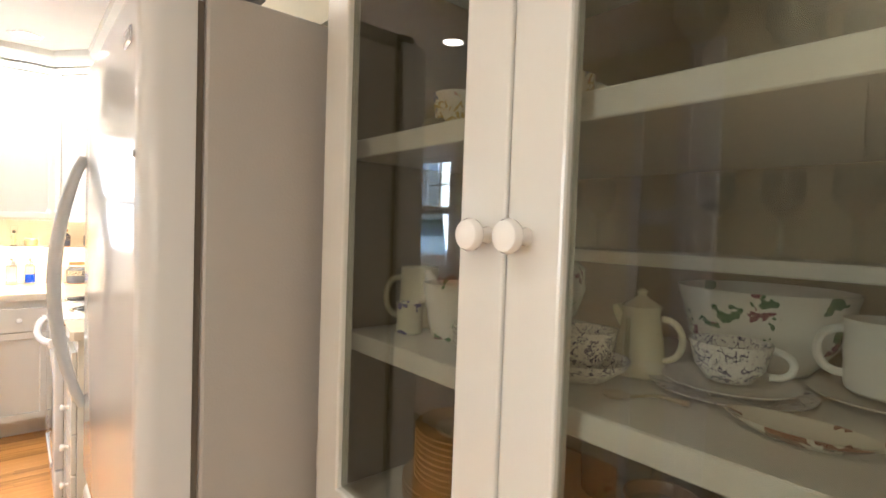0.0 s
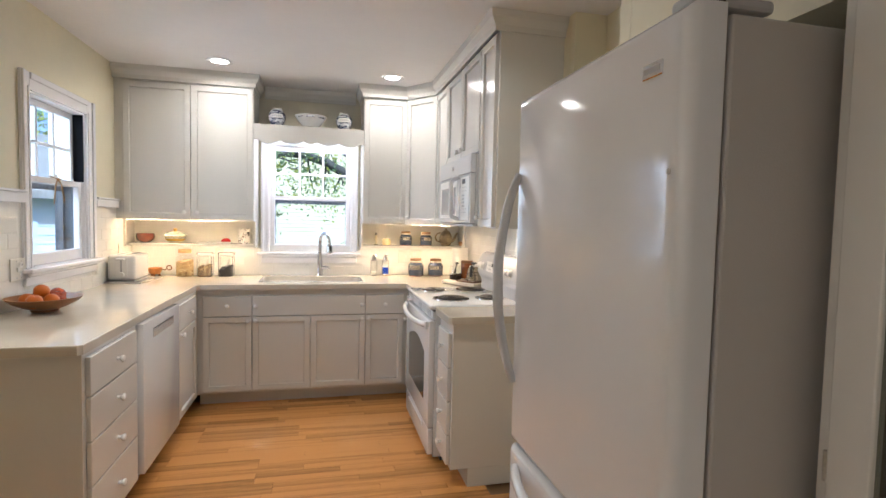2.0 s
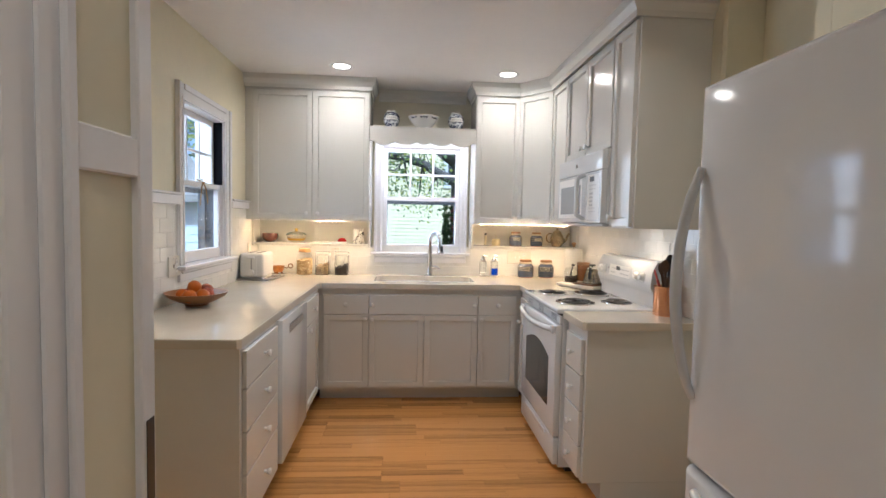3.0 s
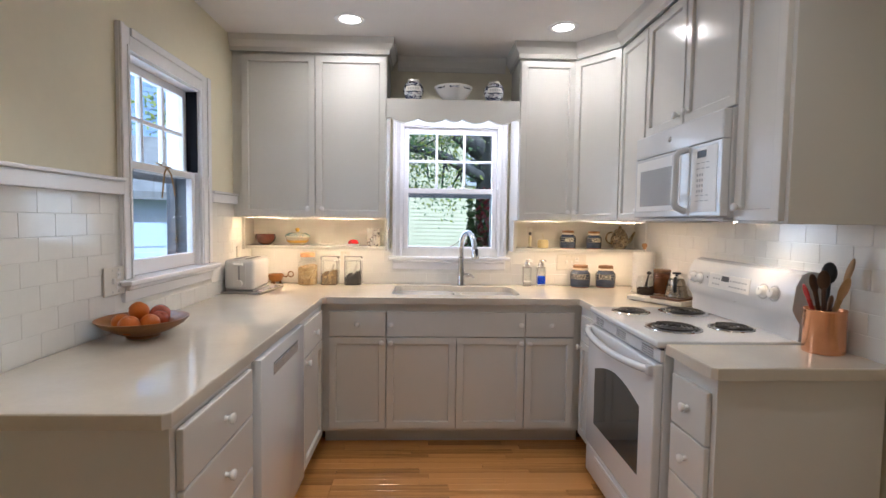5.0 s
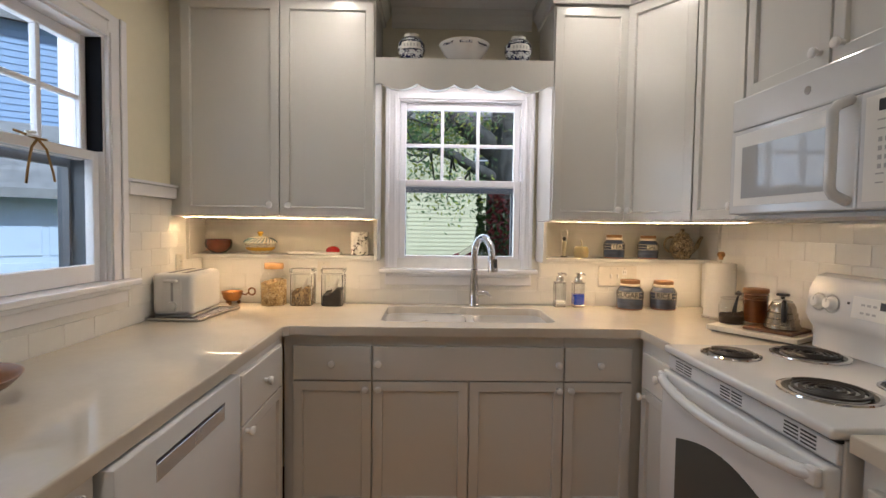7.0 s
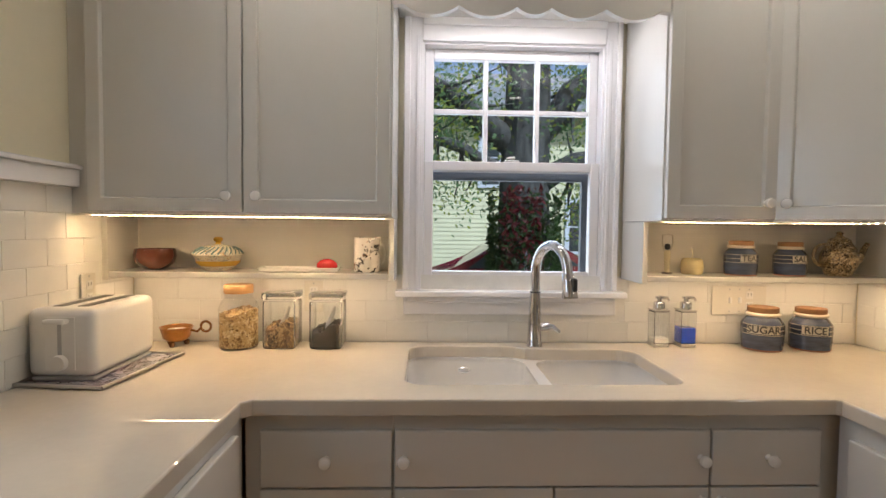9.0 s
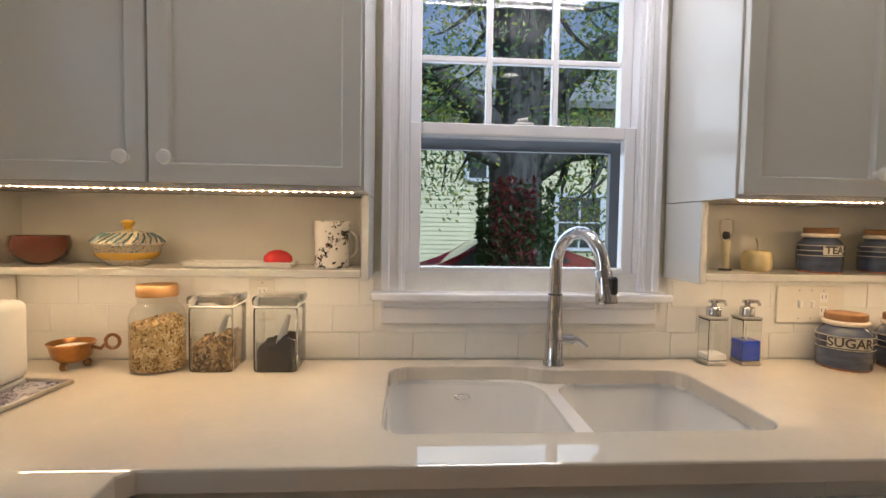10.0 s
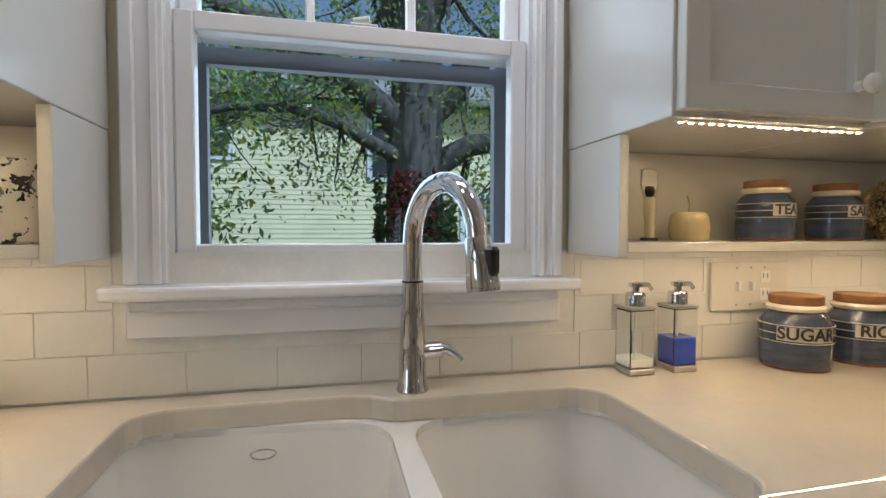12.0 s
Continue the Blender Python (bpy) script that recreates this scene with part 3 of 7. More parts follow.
def spotted(name, base, spots, scale, size, rough=0.12, stretch=(1, 1, 1)):
    """Glaze with painted motifs: (colour, density) blots on a base."""
    m = bpy.data.materials.new(name)
    m.use_nodes = True
    n, l = m.node_tree.nodes, m.node_tree.links
    b = n["Principled BSDF"]
    b.inputs["Roughness"].default_value = rough
    b.inputs["Coat Weight"].default_value = 0.3
    co, mp = n.new("ShaderNodeTexCoord"), n.new("ShaderNodeMapping")
    mp.inputs["Scale"].default_value = stretch
    l.new(co.outputs["Object"], mp.inputs["Vector"])
    prev = None
    for k, (col, dens) in enumerate(spots):
        v = n.new("ShaderNodeTexVoronoi")
        v.inputs["Scale"].default_value = scale * (1 + 0.23 * k)
        nz = n.new("ShaderNodeTexNoise")
        nz.inputs["Scale"].default_value = scale * 1.7
        mixv = n.new("ShaderNodeMix")
        mixv.data_type = "VECTOR"
        mixv.inputs["Factor"].default_value = 0.06
        l.new(mp.outputs[0], mixv.inputs[4]), l.new(nz.outputs["Color"], mixv.inputs[5]), l.new(mp.outputs[0], nz.inputs["Vector"])
        l.new(mixv.outputs[1], v.inputs["Vector"])
        lt = n.new("ShaderNodeMath")
        lt.operation = "LESS_THAN"
        lt.inputs[1].default_value = size
        l.new(v.outputs["Distance"], lt.inputs[0])
        sep = n.new("ShaderNodeSeparateColor")
        l.new(v.outputs["Color"], sep.inputs[0])
        pick = n.new("ShaderNodeMath")
        pick.operation = "LESS_THAN"
        pick.inputs[1].default_value = dens
        l.new(sep.outputs[k % 3], pick.inputs[0])
        both = n.new("ShaderNodeMath")
        both.operation = "MULTIPLY"
        l.new(lt.outputs[0], both.inputs[0]), l.new(pick.outputs[0], both.inputs[1])
        mx = n.new("ShaderNodeMix")
        mx.data_type = "RGBA"
        mx.inputs[7].default_value = (*col, 1)
        l.new(both.outputs[0], mx.inputs[0])
        if prev is None:
            mx.inputs[6].default_value = (*base, 1)
        else:
            l.new(prev, mx.inputs[6])
        prev = mx.outputs[2]
    l.new(prev, b.inputs["Base Color"])
    return m


# refrigerator, its front facing -x
FY0, FY1, FXF = -3.764, -3.005, 0.686
fridge = thing("refrigerator", "tall white refrigerator with a bottom freezer and bowed handles", "refrigerator")
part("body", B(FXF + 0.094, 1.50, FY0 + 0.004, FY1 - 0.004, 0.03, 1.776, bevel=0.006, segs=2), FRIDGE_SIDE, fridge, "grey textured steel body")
gask = B(FXF + 0.080, FXF + 0.0935, FY0 + 0.014, FY1 - 0.014, 0.10, 1.755)
part("gasket", gask, material("gasket_brown", (0.22, 0.19, 0.16), 0.7), fridge, "dark rubber door gasket")


def fridge_door(name, z0, z1):
    bm = B(FXF, FXF + 0.080, FY0, FY1, z0, z1)
    es = [e for e in bm.edges if abs(e.verts[0].co.x - FXF) < 1e-5 and abs(e.verts[1].co.x - FXF) < 1e-5]
    bmesh.ops.bevel(bm, geom=es, offset=0.034, segments=7, affect="EDGES", profile=0.5)
    # a slightly crowned front
    return part(name, bm, FRIDGE_DOOR, fridge, "white pebbled steel door", None, True)


top_door = fridge_door("door", 0.700, 1.790)
drawer = fridge_door("freezer_drawer", 0.075, 0.690)
HANDLE = material("handle_pale_grey", (0.60, 0.62, 0.65), 0.25)
pts = [(FXF - 0.002 - 0.062 * math.sin(math.pi * k / 20) ** 0.8, FY1 - 0.034, 0.903 + 0.650 * k / 20) for k in range(21)]
part("handle", T(pts, [0.012 + 0.004 * math.sin(math.pi * k / 20) for k in range(21)], segs=12), HANDLE, top_door, "bowed pale grey handle", None, True)
pts = [(FXF - 0.002 - 0.060 * math.sin(math.pi * k / 20) ** 0.8, FY1 - 0.075 - 0.62 * k / 20, 0.640 + 0.012 * math.sin(math.pi * k / 20)) for k in range(21)]
part("handle", T(pts, 0.015, segs=12), ENAMEL, drawer, "bowed white handle", None, True)
part("badge", B(FXF - 0.004, FXF + 0.001, -3.708, -3.650, 1.677, 1.705, bevel=0.002), CHROME, top_door, "small chrome maker's badge")
part("badge_plate", B(FXF - 0.0046, FXF - 0.0041, -3.702, -3.656, 1.686, 1.697), GREY_PLASTIC, top_door, "dark badge inlay")
part("screw_cap", lathe(bmesh.new(), [(0, 0), (0.006, 0), (0.005, 0.003), (0, 0.004)], 10, m=pose(FXF, -3.735, 1.50, 0, -90)), GREY_PLASTIC, top_door)
bm = B(FXF + 0.03, FXF + 0.20, FY0 + 0.02, FY0 + 0.085, 1.7905, 1.815, bevel=0.008, segs=2)
part("hinge_cover", bm, GREY_PLASTIC, fridge, "grey plastic hinge cover")
part("hinge", B(FXF + 0.045, FXF + 0.085, FY0 + 0.008, FY0 + 0.019, 1.777, 1.81, bevel=0.003), BLACK, fridge, "black hinge bracket")
part("base_grille", B(FXF + 0.06, FXF + 0.0845, FY0 + 0.02, FY1 - 0.02, 0.0, 0.07), GREY_PLASTIC, fridge)

# range
RY0, RY1 = -1.722, -0.945
rng = thing("range", "white electric range with four coil burners and a windowed oven door", "stove")
part("body", B(0.728, 1.325, RY0 + 0.004, RY1 - 0.004, 0.03, 0.893, bevel=0.003), ENAMEL, rng)
part("plinth", B(0.775, 1.30, RY0 + 0.02, RY1 - 0.02, 0.0, 0.0295), BLACK, rng)
bm = B(0.694, 1.325, RY0, RY1, 0.894, 0.922, bevel=0.010, segs=3)
part("cooktop", bm, ENAMEL, rng, "glossy white enamel cooktop", None, True)
vent = part("vent_panel", B(0.712, 0.7275, RY0 + 0.006, RY1 - 0.006, 0.838, 0.885, bevel=0.003), ENAMEL, rng)
for c in (-1.06, -1.333, -1.606):
    for k in range(2):
        for r in range(4):
            y = c - 0.052 + k * 0.056
            part("vent_slot", B(0.7108, 0.7122, y, y + 0.048, 0.846 + 0.0092 * r, 0.8502 + 0.0092 * r), BLACK, vent)
part("shadow_gap", B(0.716, 0.7275, RY0 + 0.006, RY1 - 0.006, 0.8855, 0.8935), BLACK, rng)
odoor = part("oven_door", B(0.690, 0.7275, RY0 + 0.006, RY1 - 0.006, 0.205, 0.832, bevel=0.008, segs=3), ENAMEL, rng, "", None, True)
wy0, wy1 = RY0 + 0.125, RY1 - 0.125
ol = [(wy0, 0.34), (wy1, 0.34), (wy1, 0.625)] + [(wy1 + (wy0 - wy1) * k / 12, 0.625 + 0.055 * math.sin(math.pi * k / 12)) for k in range(1, 12)] + [(wy0, 0.625)]
flip = Matrix(((0, 1, 0, 0), (1, 0, 0, 0), (0, 0, 1, 0), (0, 0, 0, 1)))
part("oven_window", prism(bmesh.new(), ol, 0.6885, 0.6905, flip), DARKGLASS, odoor, "dark arched oven window")
pts = [(0.690 - 0.050 * math.sin(math.pi * k / 16) ** 0.45, RY1 - 0.018 - (RY1 - RY0 - 0.036) * k / 16, 0.808 - 0.014 * math.sin(math.pi * k / 16)) for k in range(17)]
part("handle", T(pts, 0.017, segs=12), ENAMEL, odoor, "bowed white oven handle", None, True)
for y in (RY0 + 0.028, RY1 - 0.028):
    part("handle_end", B(0.668, 0.6898, y - 0.018, y + 0.018, 0.784, 0.828, bevel=0.007, segs=2), ENAMEL, odoor)
wd = part("warming_drawer", B(0.694, 0.7275, RY0 + 0.006, RY1 - 0.006, 0.045, 0.196, bevel=0.008, segs=3), ENAMEL, rng, "", None, True)
part("drawer_lip", B(0.684, 0.6938, RY0 + 0.16, RY1 - 0.16, 0.160, 0.186, bevel=0.004, segs=2), ENAMEL, wd)


DRIP = material("dark_drip_pan", (0.06, 0.058, 0.055), 0.22, 1.0, var=0.1)


def burner(x, y, r):
    pan = part("drip_pan", L([(0, -0.006), (r * 0.8, -0.004), (r * 0.95, 0.003), (r * 1.12, 0.0045), (r * 1.14, 0.001), (r * 1.14, -0.0)], segs=32, at=(x, y, 0.9225)), DRIP, rng, "dark steel drip pan", None, True)
    part("trim_ring", L([(r * 1.05, 0.0042), (r * 1.09, 0.0062), (r * 1.17, 0.0045), (r * 1.18, 0.0005), (r * 1.13, 0.0005)], segs=32, at=(x, y, 0.9225)), CHROME, pan, "chrome trim ring", None, True)
    n, turns = 90, 4.3
    pts = [(x + rr * math.cos(a), y + rr * math.sin(a), 0.9305) for k in range(n + 1) for rr, a in [(r * (0.20 + 0.76 * k / n), 2 * math.pi * turns * k / n)]]
    part("coil", T(pts, 0.0048, segs=6), COIL, pan, "black heating coil", None, True)
    part("coil_hub", L([(0, 0.0), (r * 0.17, 0.0), (r * 0.16, 0.005), (0, 0.006)], segs=16, at=(x, y, 0.922)), STEEL, pan)


for bx, by, br in ((0.850, -1.100, 0.078), (1.115, -1.105, 0.098), (0.875, -1.485, 0.098), (1.130, -1.480, 0.078)):
    burner(bx, by, br)
# backguard: a leaning console on a lower riser
ol = [(1.328, 0.9225), (1.245, 0.9225), (1.248, 0.990), (1.232, 1.012), (1.215, 1.045), (1.226, 1.135), (1.250, 1.180), (1.285, 1.192), (1.328, 1.185)]
bm = prism(bmesh.new(), ol, RY0 + 0.004, RY1 - 0.004)
console = part("backguard", bm, ENAMEL, rng, "white enamel control console", None, True)


def on_console(z):
    return 1.215 + (z - 1.045) * (0.011 / 0.09) - 0.001


tilt = math.degrees(math.atan2(0.011, 0.09))
for y in (-1.005, -1.062, -1.545, -1.612):
    k = part("dial", lathe(bmesh.new(), [(0, 0), (0.026, 0), (0.026, 0.004), (0.021, 0.007), (0.019, 0.020), (0.016, 0.023), (0, 0.024)], 20, m=pose(on_console(1.092), y, 1.092, 0, -90 + tilt)), PLASTIC, console, "white control dial", None, True)
    part("pointer", B(-0.0245, -0.0237, -0.002, 0.002, 0.004, 0.016, m=pose(on_console(1.092), y, 1.092, 0, tilt)), GREY_PLASTIC, k)
    part("dial_ring", lathe(bmesh.new(), [(0.027, 0.0), (0.033, 0.0), (0.033, 0.0012), (0.027, 0.0012), (0.027, 0)], 24, m=pose(on_console(1.092), y, 1.092, 0, -90 + tilt)), GREY_PLASTIC, console)
pm = pose(on_console(1.095), -1.30, 1.095, 0, tilt)
part("control_plate", B(-0.002, 0.0005, -0.155, 0.155, -0.034, 0.036, m=pm, bevel=0.0007), PLASTIC, console)
part("clock_display", B(-0.0028, -0.0022, -0.005, 0.052, 0.004, 0.028, m=pm), BLACK, console, "black clock display")
for k in range(12):
    y = -0.135 + 0.022 * k
    if -0.02 < y < 0.06:
        continue
    for z in (-0.018, 0.008):
        part("touch_key", B(-0.0026, -0.0021, y, y + 0.014, z, z + 0.007, m=pm), GREY_PLASTIC, console)
part("indicator", B(-0.0028, -0.0015, -0.004, 0.004, -0.004, 0.004, m=pose(on_console(1.105), -1.13, 1.105, 0, tilt)), BLACK, console)
part("badge", lathe(bmesh.new(), [(0, 0), (0.009, 0), (0.008, 0.002), (0, 0.002)], 14, m=pose(1.232, -1.34, 1.020, 0, -50)), GREY_PLASTIC, console)

# over-the-range microwave
mw = thing("microwave", "white over-the-range microwave with a vertical handle and keypad", "microwave")
MX = 0.914
part("body", B(MX + 0.035, RW - 0.002, RY0, RY1, 1.392, 1.800, bevel=0.004), ENAMEL, mw)
part("base_plate", B(MX + 0.02, RW - 0.01, RY0 + 0.01, RY1 - 0.01, 1.380, 1.3915), GREY_PLASTIC, mw, "grey underside with lamp")
part("top_grille", B(MX + 0.002, MX + 0.034, RY0 + 0.002, RY1 - 0.002, 1.690, 1.800, bevel=0.006, segs=2), ENAMEL, mw)
KP = RY0 + 0.228
md = part("door", B(MX, MX + 0.034, KP + 0.001, RY1 - 0.002, 1.396, 1.688, bevel=0.006, segs=2), ENAMEL, mw)
part("window_bezel", B(MX - 0.0015, MX + 0.001, KP + 0.075, RY1 - 0.03, 1.425, 1.672, bevel=0.001), PLASTIC, md)
part("window", B(MX - 0.0028, MX - 0.0016, KP + 0.095, RY1 - 0.075, 1.450, 1.625), MWGLASS, md, "grey reflective window")
kp = part("keypad_panel", B(MX, MX + 0.034, RY0 + 0.002, KP - 0.001, 1.396, 1.688, bevel=0.006, segs=2), ENAMEL, mw)
part("keypad_plate", B(MX - 0.0015, MX + 0.001, RY0 + 0.030, KP - 0.02, 1.415, 1.672), PLASTIC, kp)
part("display", B(MX - 0.0026, MX - 0.0016, RY0 + 0.105, RY0 + 0.170, 1.632, 1.660), BLACK, kp, "black display")
for r in range(8):
    z = 1.612 - 0.0215 * r
    digits = 2 <= r <= 5
    for c in range(3):
        y = RY0 + (0.168 if digits else 0.172) - (0.018 if digits else 0.034) * c
        part("key", B(MX - 0.0024, MX - 0.0016, y - (0.010 if digits else 0.022), y, z - (0.011 if digits else 0.0035), z), GREY_PLASTIC, kp)
pts = [(MX - 0.002 - 0.048 * min(1, 4 * math.sin(math.pi * k / 16)), KP + 0.024, 1.418 + 0.262 * k / 16) for k in range(17)]
part("handle", T(pts, 0.014, segs=10), ENAMEL, md, "white bar handle", None, True)
part("badge", lathe(bmesh.new(), [(0, 0), (0.013, 0), (0.012, 0.003), (0, 0.003)], 18, m=pose(MX + 0.003, -1.31, 1.745, 0, -90)), CHROME, mw)
part("lamp_lens", B(1.12, 1.20, -1.62, -1.48, 1.3765, 1.3795), LAMP, mw, "lit cooktop lamp")

# dishwasher, front facing +x
DY0, DY1 = -1.812, -1.168
dwr = thing("dishwasher", "white built-in dishwasher with a recessed pocket handle", "dishwasher")
part("tub", B(-1.36, -0.800, DY0 + 0.004, DY1 - 0.004, 0.10, 0.870), GREY_PLASTIC, dwr)
part("toe_panel", B(-0.87, -0.855, DY0 + 0.006, DY1 - 0.006, 0.0, 0.099), BLACK, dwr)
dd = part("door", B(-0.7995, -0.755, DY0 + 0.006, DY1 - 0.006, 0.115, 0.868, bevel=0.006, segs=2), ENAMEL, dwr, "", None, True)
part("pocket_handle", B(-0.7565, -0.7535, DY0 + 0.15, DY1 - 0.13, 0.770, 0.811, bevel=0.001), material("silver_trim", (0.74, 0.73, 0.74), 0.22, 0.7), dd, "silver handle recess")
part("pocket_shadow", B(-0.7545, -0.753, DY0 + 0.15, DY1 - 0.13, 0.812, 0.820), BLACK, dd)

# ---- sink and tap ----
sink = thing("sink", "white undermount double-bowl porcelain sink", "sink")


def bowl_mesh(outline, z0, z1, drop_in=0.03):
    """An open basin from a plan outline, walls leaning in and a rounded foot."""
    bm = bmesh.new()
    cx, cy = sum(p[0] for p in outline) / len(outline), sum(p[1] for p in outline) / len(outline)
    rings = []
    for s, z in ((1.0, z1), (0.985, z1 - 0.03), (0.955, z0 + 0.05), (0.92, z0 + 0.015), (0.83, z0 + 0.002), (0.2, z0)):
        rings.append([bm.verts.new((cx + (x - cx) * s, cy + (y - cy) * s, z)) for x, y in outline])
    for a, b in zip(rings, rings[1:]):
        for i in range(len(a)):
            j = (i + 1) % len(a)
            bm.faces.new((a[i], a[j], b[j], b[i]))
    bm.faces.new(rings[-1])
    return bm


mid = 0.035
left_bowl = arc(SX0 + 0.045, SY0 + 0.045, 0.055, 180, 270) + arc(mid - 0.075, SY0 + 0.05, 0.055, 270, 360) + arc(mid - 0.10, SYL - 0.10, 0.085, 0, 90) + arc(SX0 + 0.055, SYL - 0.055, 0.065, 90, 180)
right_bowl = arc(mid + 0.075, SY0 + 0.05, 0.055, 180, 270) + arc(SX1 - 0.045, SY0 + 0.045, 0.055, 270, 360) + arc(SX1 - 0.065, SYR - 0.065, 0.075, 0, 90) + arc(mid + 0.105, SYR - 0.075, 0.085, 90, 180)
lb = part("basin", bowl_mesh(left_bowl, 0.665, 0.862), PORCELAIN, sink, "", None, True)
rb = part("basin", bowl_mesh(right_bowl, 0.690, 0.862), PORCELAIN, sink, "", None, True)
rim_outer = [(SX0 - 0.03, SY0 - 0.02), (SX1 + 0.03, SY0 - 0.02), (SX1 + 0.03, -0.04), (SX0 - 0.03, -0.04)]
bm = bmesh.new()
loops = [[bm.verts.new((x, y, 0.8625)) for x, y in pts_] for pts_ in (rim_outer, left_bowl, right_bowl)]
es = [bm.edges.new((lp[i], lp[(i + 1) % len(lp)])) for lp in loops for i in range(len(lp))]
bmesh.ops.triangle_fill(bm, use_beauty=True, edges=es)
ext = bmesh.ops.extrude_face_region(bm, geom=list(bm.faces))
bmesh.ops.translate(bm, vec=(0, 0, 0.012), verts=[g for g in ext["geom"] if isinstance(g, bmesh.types.BMVert)])
part("rim", bm, PORCELAIN, sink)
for bx, bz in ((-0.175, 0.6665), (0.23, 0.6915)):
    part("drain", L([(0, 0.0), (0.03, 0.0), (0.045, 0.004), (0.048, 0.001)], segs=20, at=(bx, -0.31, bz)), CHROME, sink, "chrome drain", None, True)
ring = [(-0.185 + 0.020 * math.cos(2 * math.pi * k / 20), SYL - 0.0155 - 0.0008 * abs(math.sin(2 * math.pi * k / 20)), 0.832 + 0.0085 * math.sin(2 * math.pi * k / 20)) for k in range(21)]
part("overflow_ring", T(ring, 0.0018, segs=6, cap=False), CHROME, sink, "oval chrome maker's mark")

tap = thing("kitchen_tap", "tall chrome gooseneck tap with a pull-down spray head", "tap", at=(0.071, -0.072, 0.9155), turn=26)
part("body", L([(0, 0), (0.029, 0), (0.029, 0.004), (0.026, 0.008), (0.0235, 0.09), (0.0205, 0.155), (0.0190, 0.20), (0, 0.20)], segs=24), CHROME, tap, "", None, True)
neck = [(0, 0, 0.195), (0, 0, 0.27)] + [(0, -0.085 + 0.085 * math.cos(a), 0.27 + 0.10 * math.sin(a)) for a in [math.pi * k / 14 * 0.97 for k in range(1, 15)]]
nk = part("neck", T(neck, 0.0170, segs=18), CHROME, tap, "", None, True)
e0, e1 = Vector(neck[-1]), Vector(neck[-1]) - Vector(neck[-2])
d = e1.normalized()
head = part("spray_head", T([e0, e0 + d * 0.003, e0 + d * 0.035, e0 + d * 0.076, e0 + d * 0.084], [0.0185, 0.0205, 0.0230, 0.0270, 0.0255], segs=18), CHROME, tap, "", None, True)
part("spray_button", box(bmesh.new(), -0.009, 0.009, -0.012, 0.012, -0.022, 0.022, bevel=0.005, m=Matrix.Translation(e0 + d * 0.036 + Vector((0, -0.0245, 0)))), BLACK, head, "black spray button")
part("joint_ring", L([(0.0192, 0.196), (0.0197, 0.198), (0.0192, 0.200)], segs=20), BLACK, tap)
lev = T([(0.018, 0, 0.070), (0.052, -0.001, 0.072)], 0.0155, segs=14)
tube(lev, [(0.046, -0.001, 0.073), (0.066, -0.004, 0.072), (0.084, -0.007, 0.058), (0.090, -0.008, 0.052)], [0.0125, 0.0095, 0.0065, 0.007], segs=10)
bmesh.ops.rotate(lev, cent=(0, 0, 0), matrix=Matrix.Rotation(radians(-26), 3, "Z"), verts=lev.verts)
part("lever", lev, CHROME, tap, "chrome side lever", None, True)

# ---- ceiling lights ----
# fixtures for all five, the two unseen additions included
for lx, ly, watts, beam in DOWNLIGHTS:
    dl = thing("recessed_downlight", "round recessed ceiling downlight with a white trim, lit", "ceiling light", (lx, ly, CEIL), 0, "ceiling downlights")
    part("trim_ring", L([(0.058, -0.003), (0.064, -0.006), (0.088, -0.004), (0.090, -0.0005), (0.058, -0.0005), (0.058, -0.003)], segs=32), TRIM, dl, "white trim ring", None, True)
    part("lens", L([(0, -0.0020), (0.0575, -0.0012), (0.0575, -0.0005), (0, -0.0005)], segs=32), LAMP, dl, "glowing lens")

# ---- LED strips ----
def led_strip(p, q, label):
    t = thing("led_strip", label, "light strip")
    p, q = Vector(p), Vector(q)
    u = (q - p).normalized()
    n = int((q - p).length / 0.0175)
    side = Vector((-u.y, u.x, 0))
    bm = bmesh.new()
    rot = Matrix.Translation(p) @ u.to_track_quat("X", "Z").to_matrix().to_4x4()
    ln = (q - p).length
    part("tape", box(bm, 0, ln, -0.004, 0.004, -0.0015, 0.0, m=rot), PLASTIC, t)
    bm, housing = bmesh.new(), bmesh.new()
    for k in range(n):
        x = 0.008 + k * (ln - 0.016) / max(1, n - 1)
        box(bm, x - 0.0025, x + 0.0025, -0.0023, 0.0023, -0.0036, -0.0034, m=rot)
        box(housing, x - 0.0028, x + 0.0028, -0.0026, 0.0026, -0.0033, -0.0016, m=rot)
    tagged(part("diode_row", bm, LED, t, "row of warm glowing diodes"), kind="stuff")
    tagged(part("diode_backing", housing, GREY_PLASTIC, t, "row of diode housings"), kind="stuff")


led_strip((-1.35, -0.308, UZ0 - 0.0005), (-0.455, -0.308, UZ0 - 0.0005), "warm LED tape light under the wall cabinet")
led_strip((0.43, -0.308, UZ0 - 0.0005), (0.79, -0.308, UZ0 - 0.0005), "warm LED tape light under the wall cabinet")
led_strip((0.82, -0.335, UZ0 - 0.0005), (0.985, -0.575, UZ0 - 0.0005), "warm LED tape light under the corner cabinet")
led_strip((0.998, -0.615, UZ0 - 0.0005), (0.998, -0.93, UZ0 - 0.0005), "warm LED tape light under the wall cabinet")

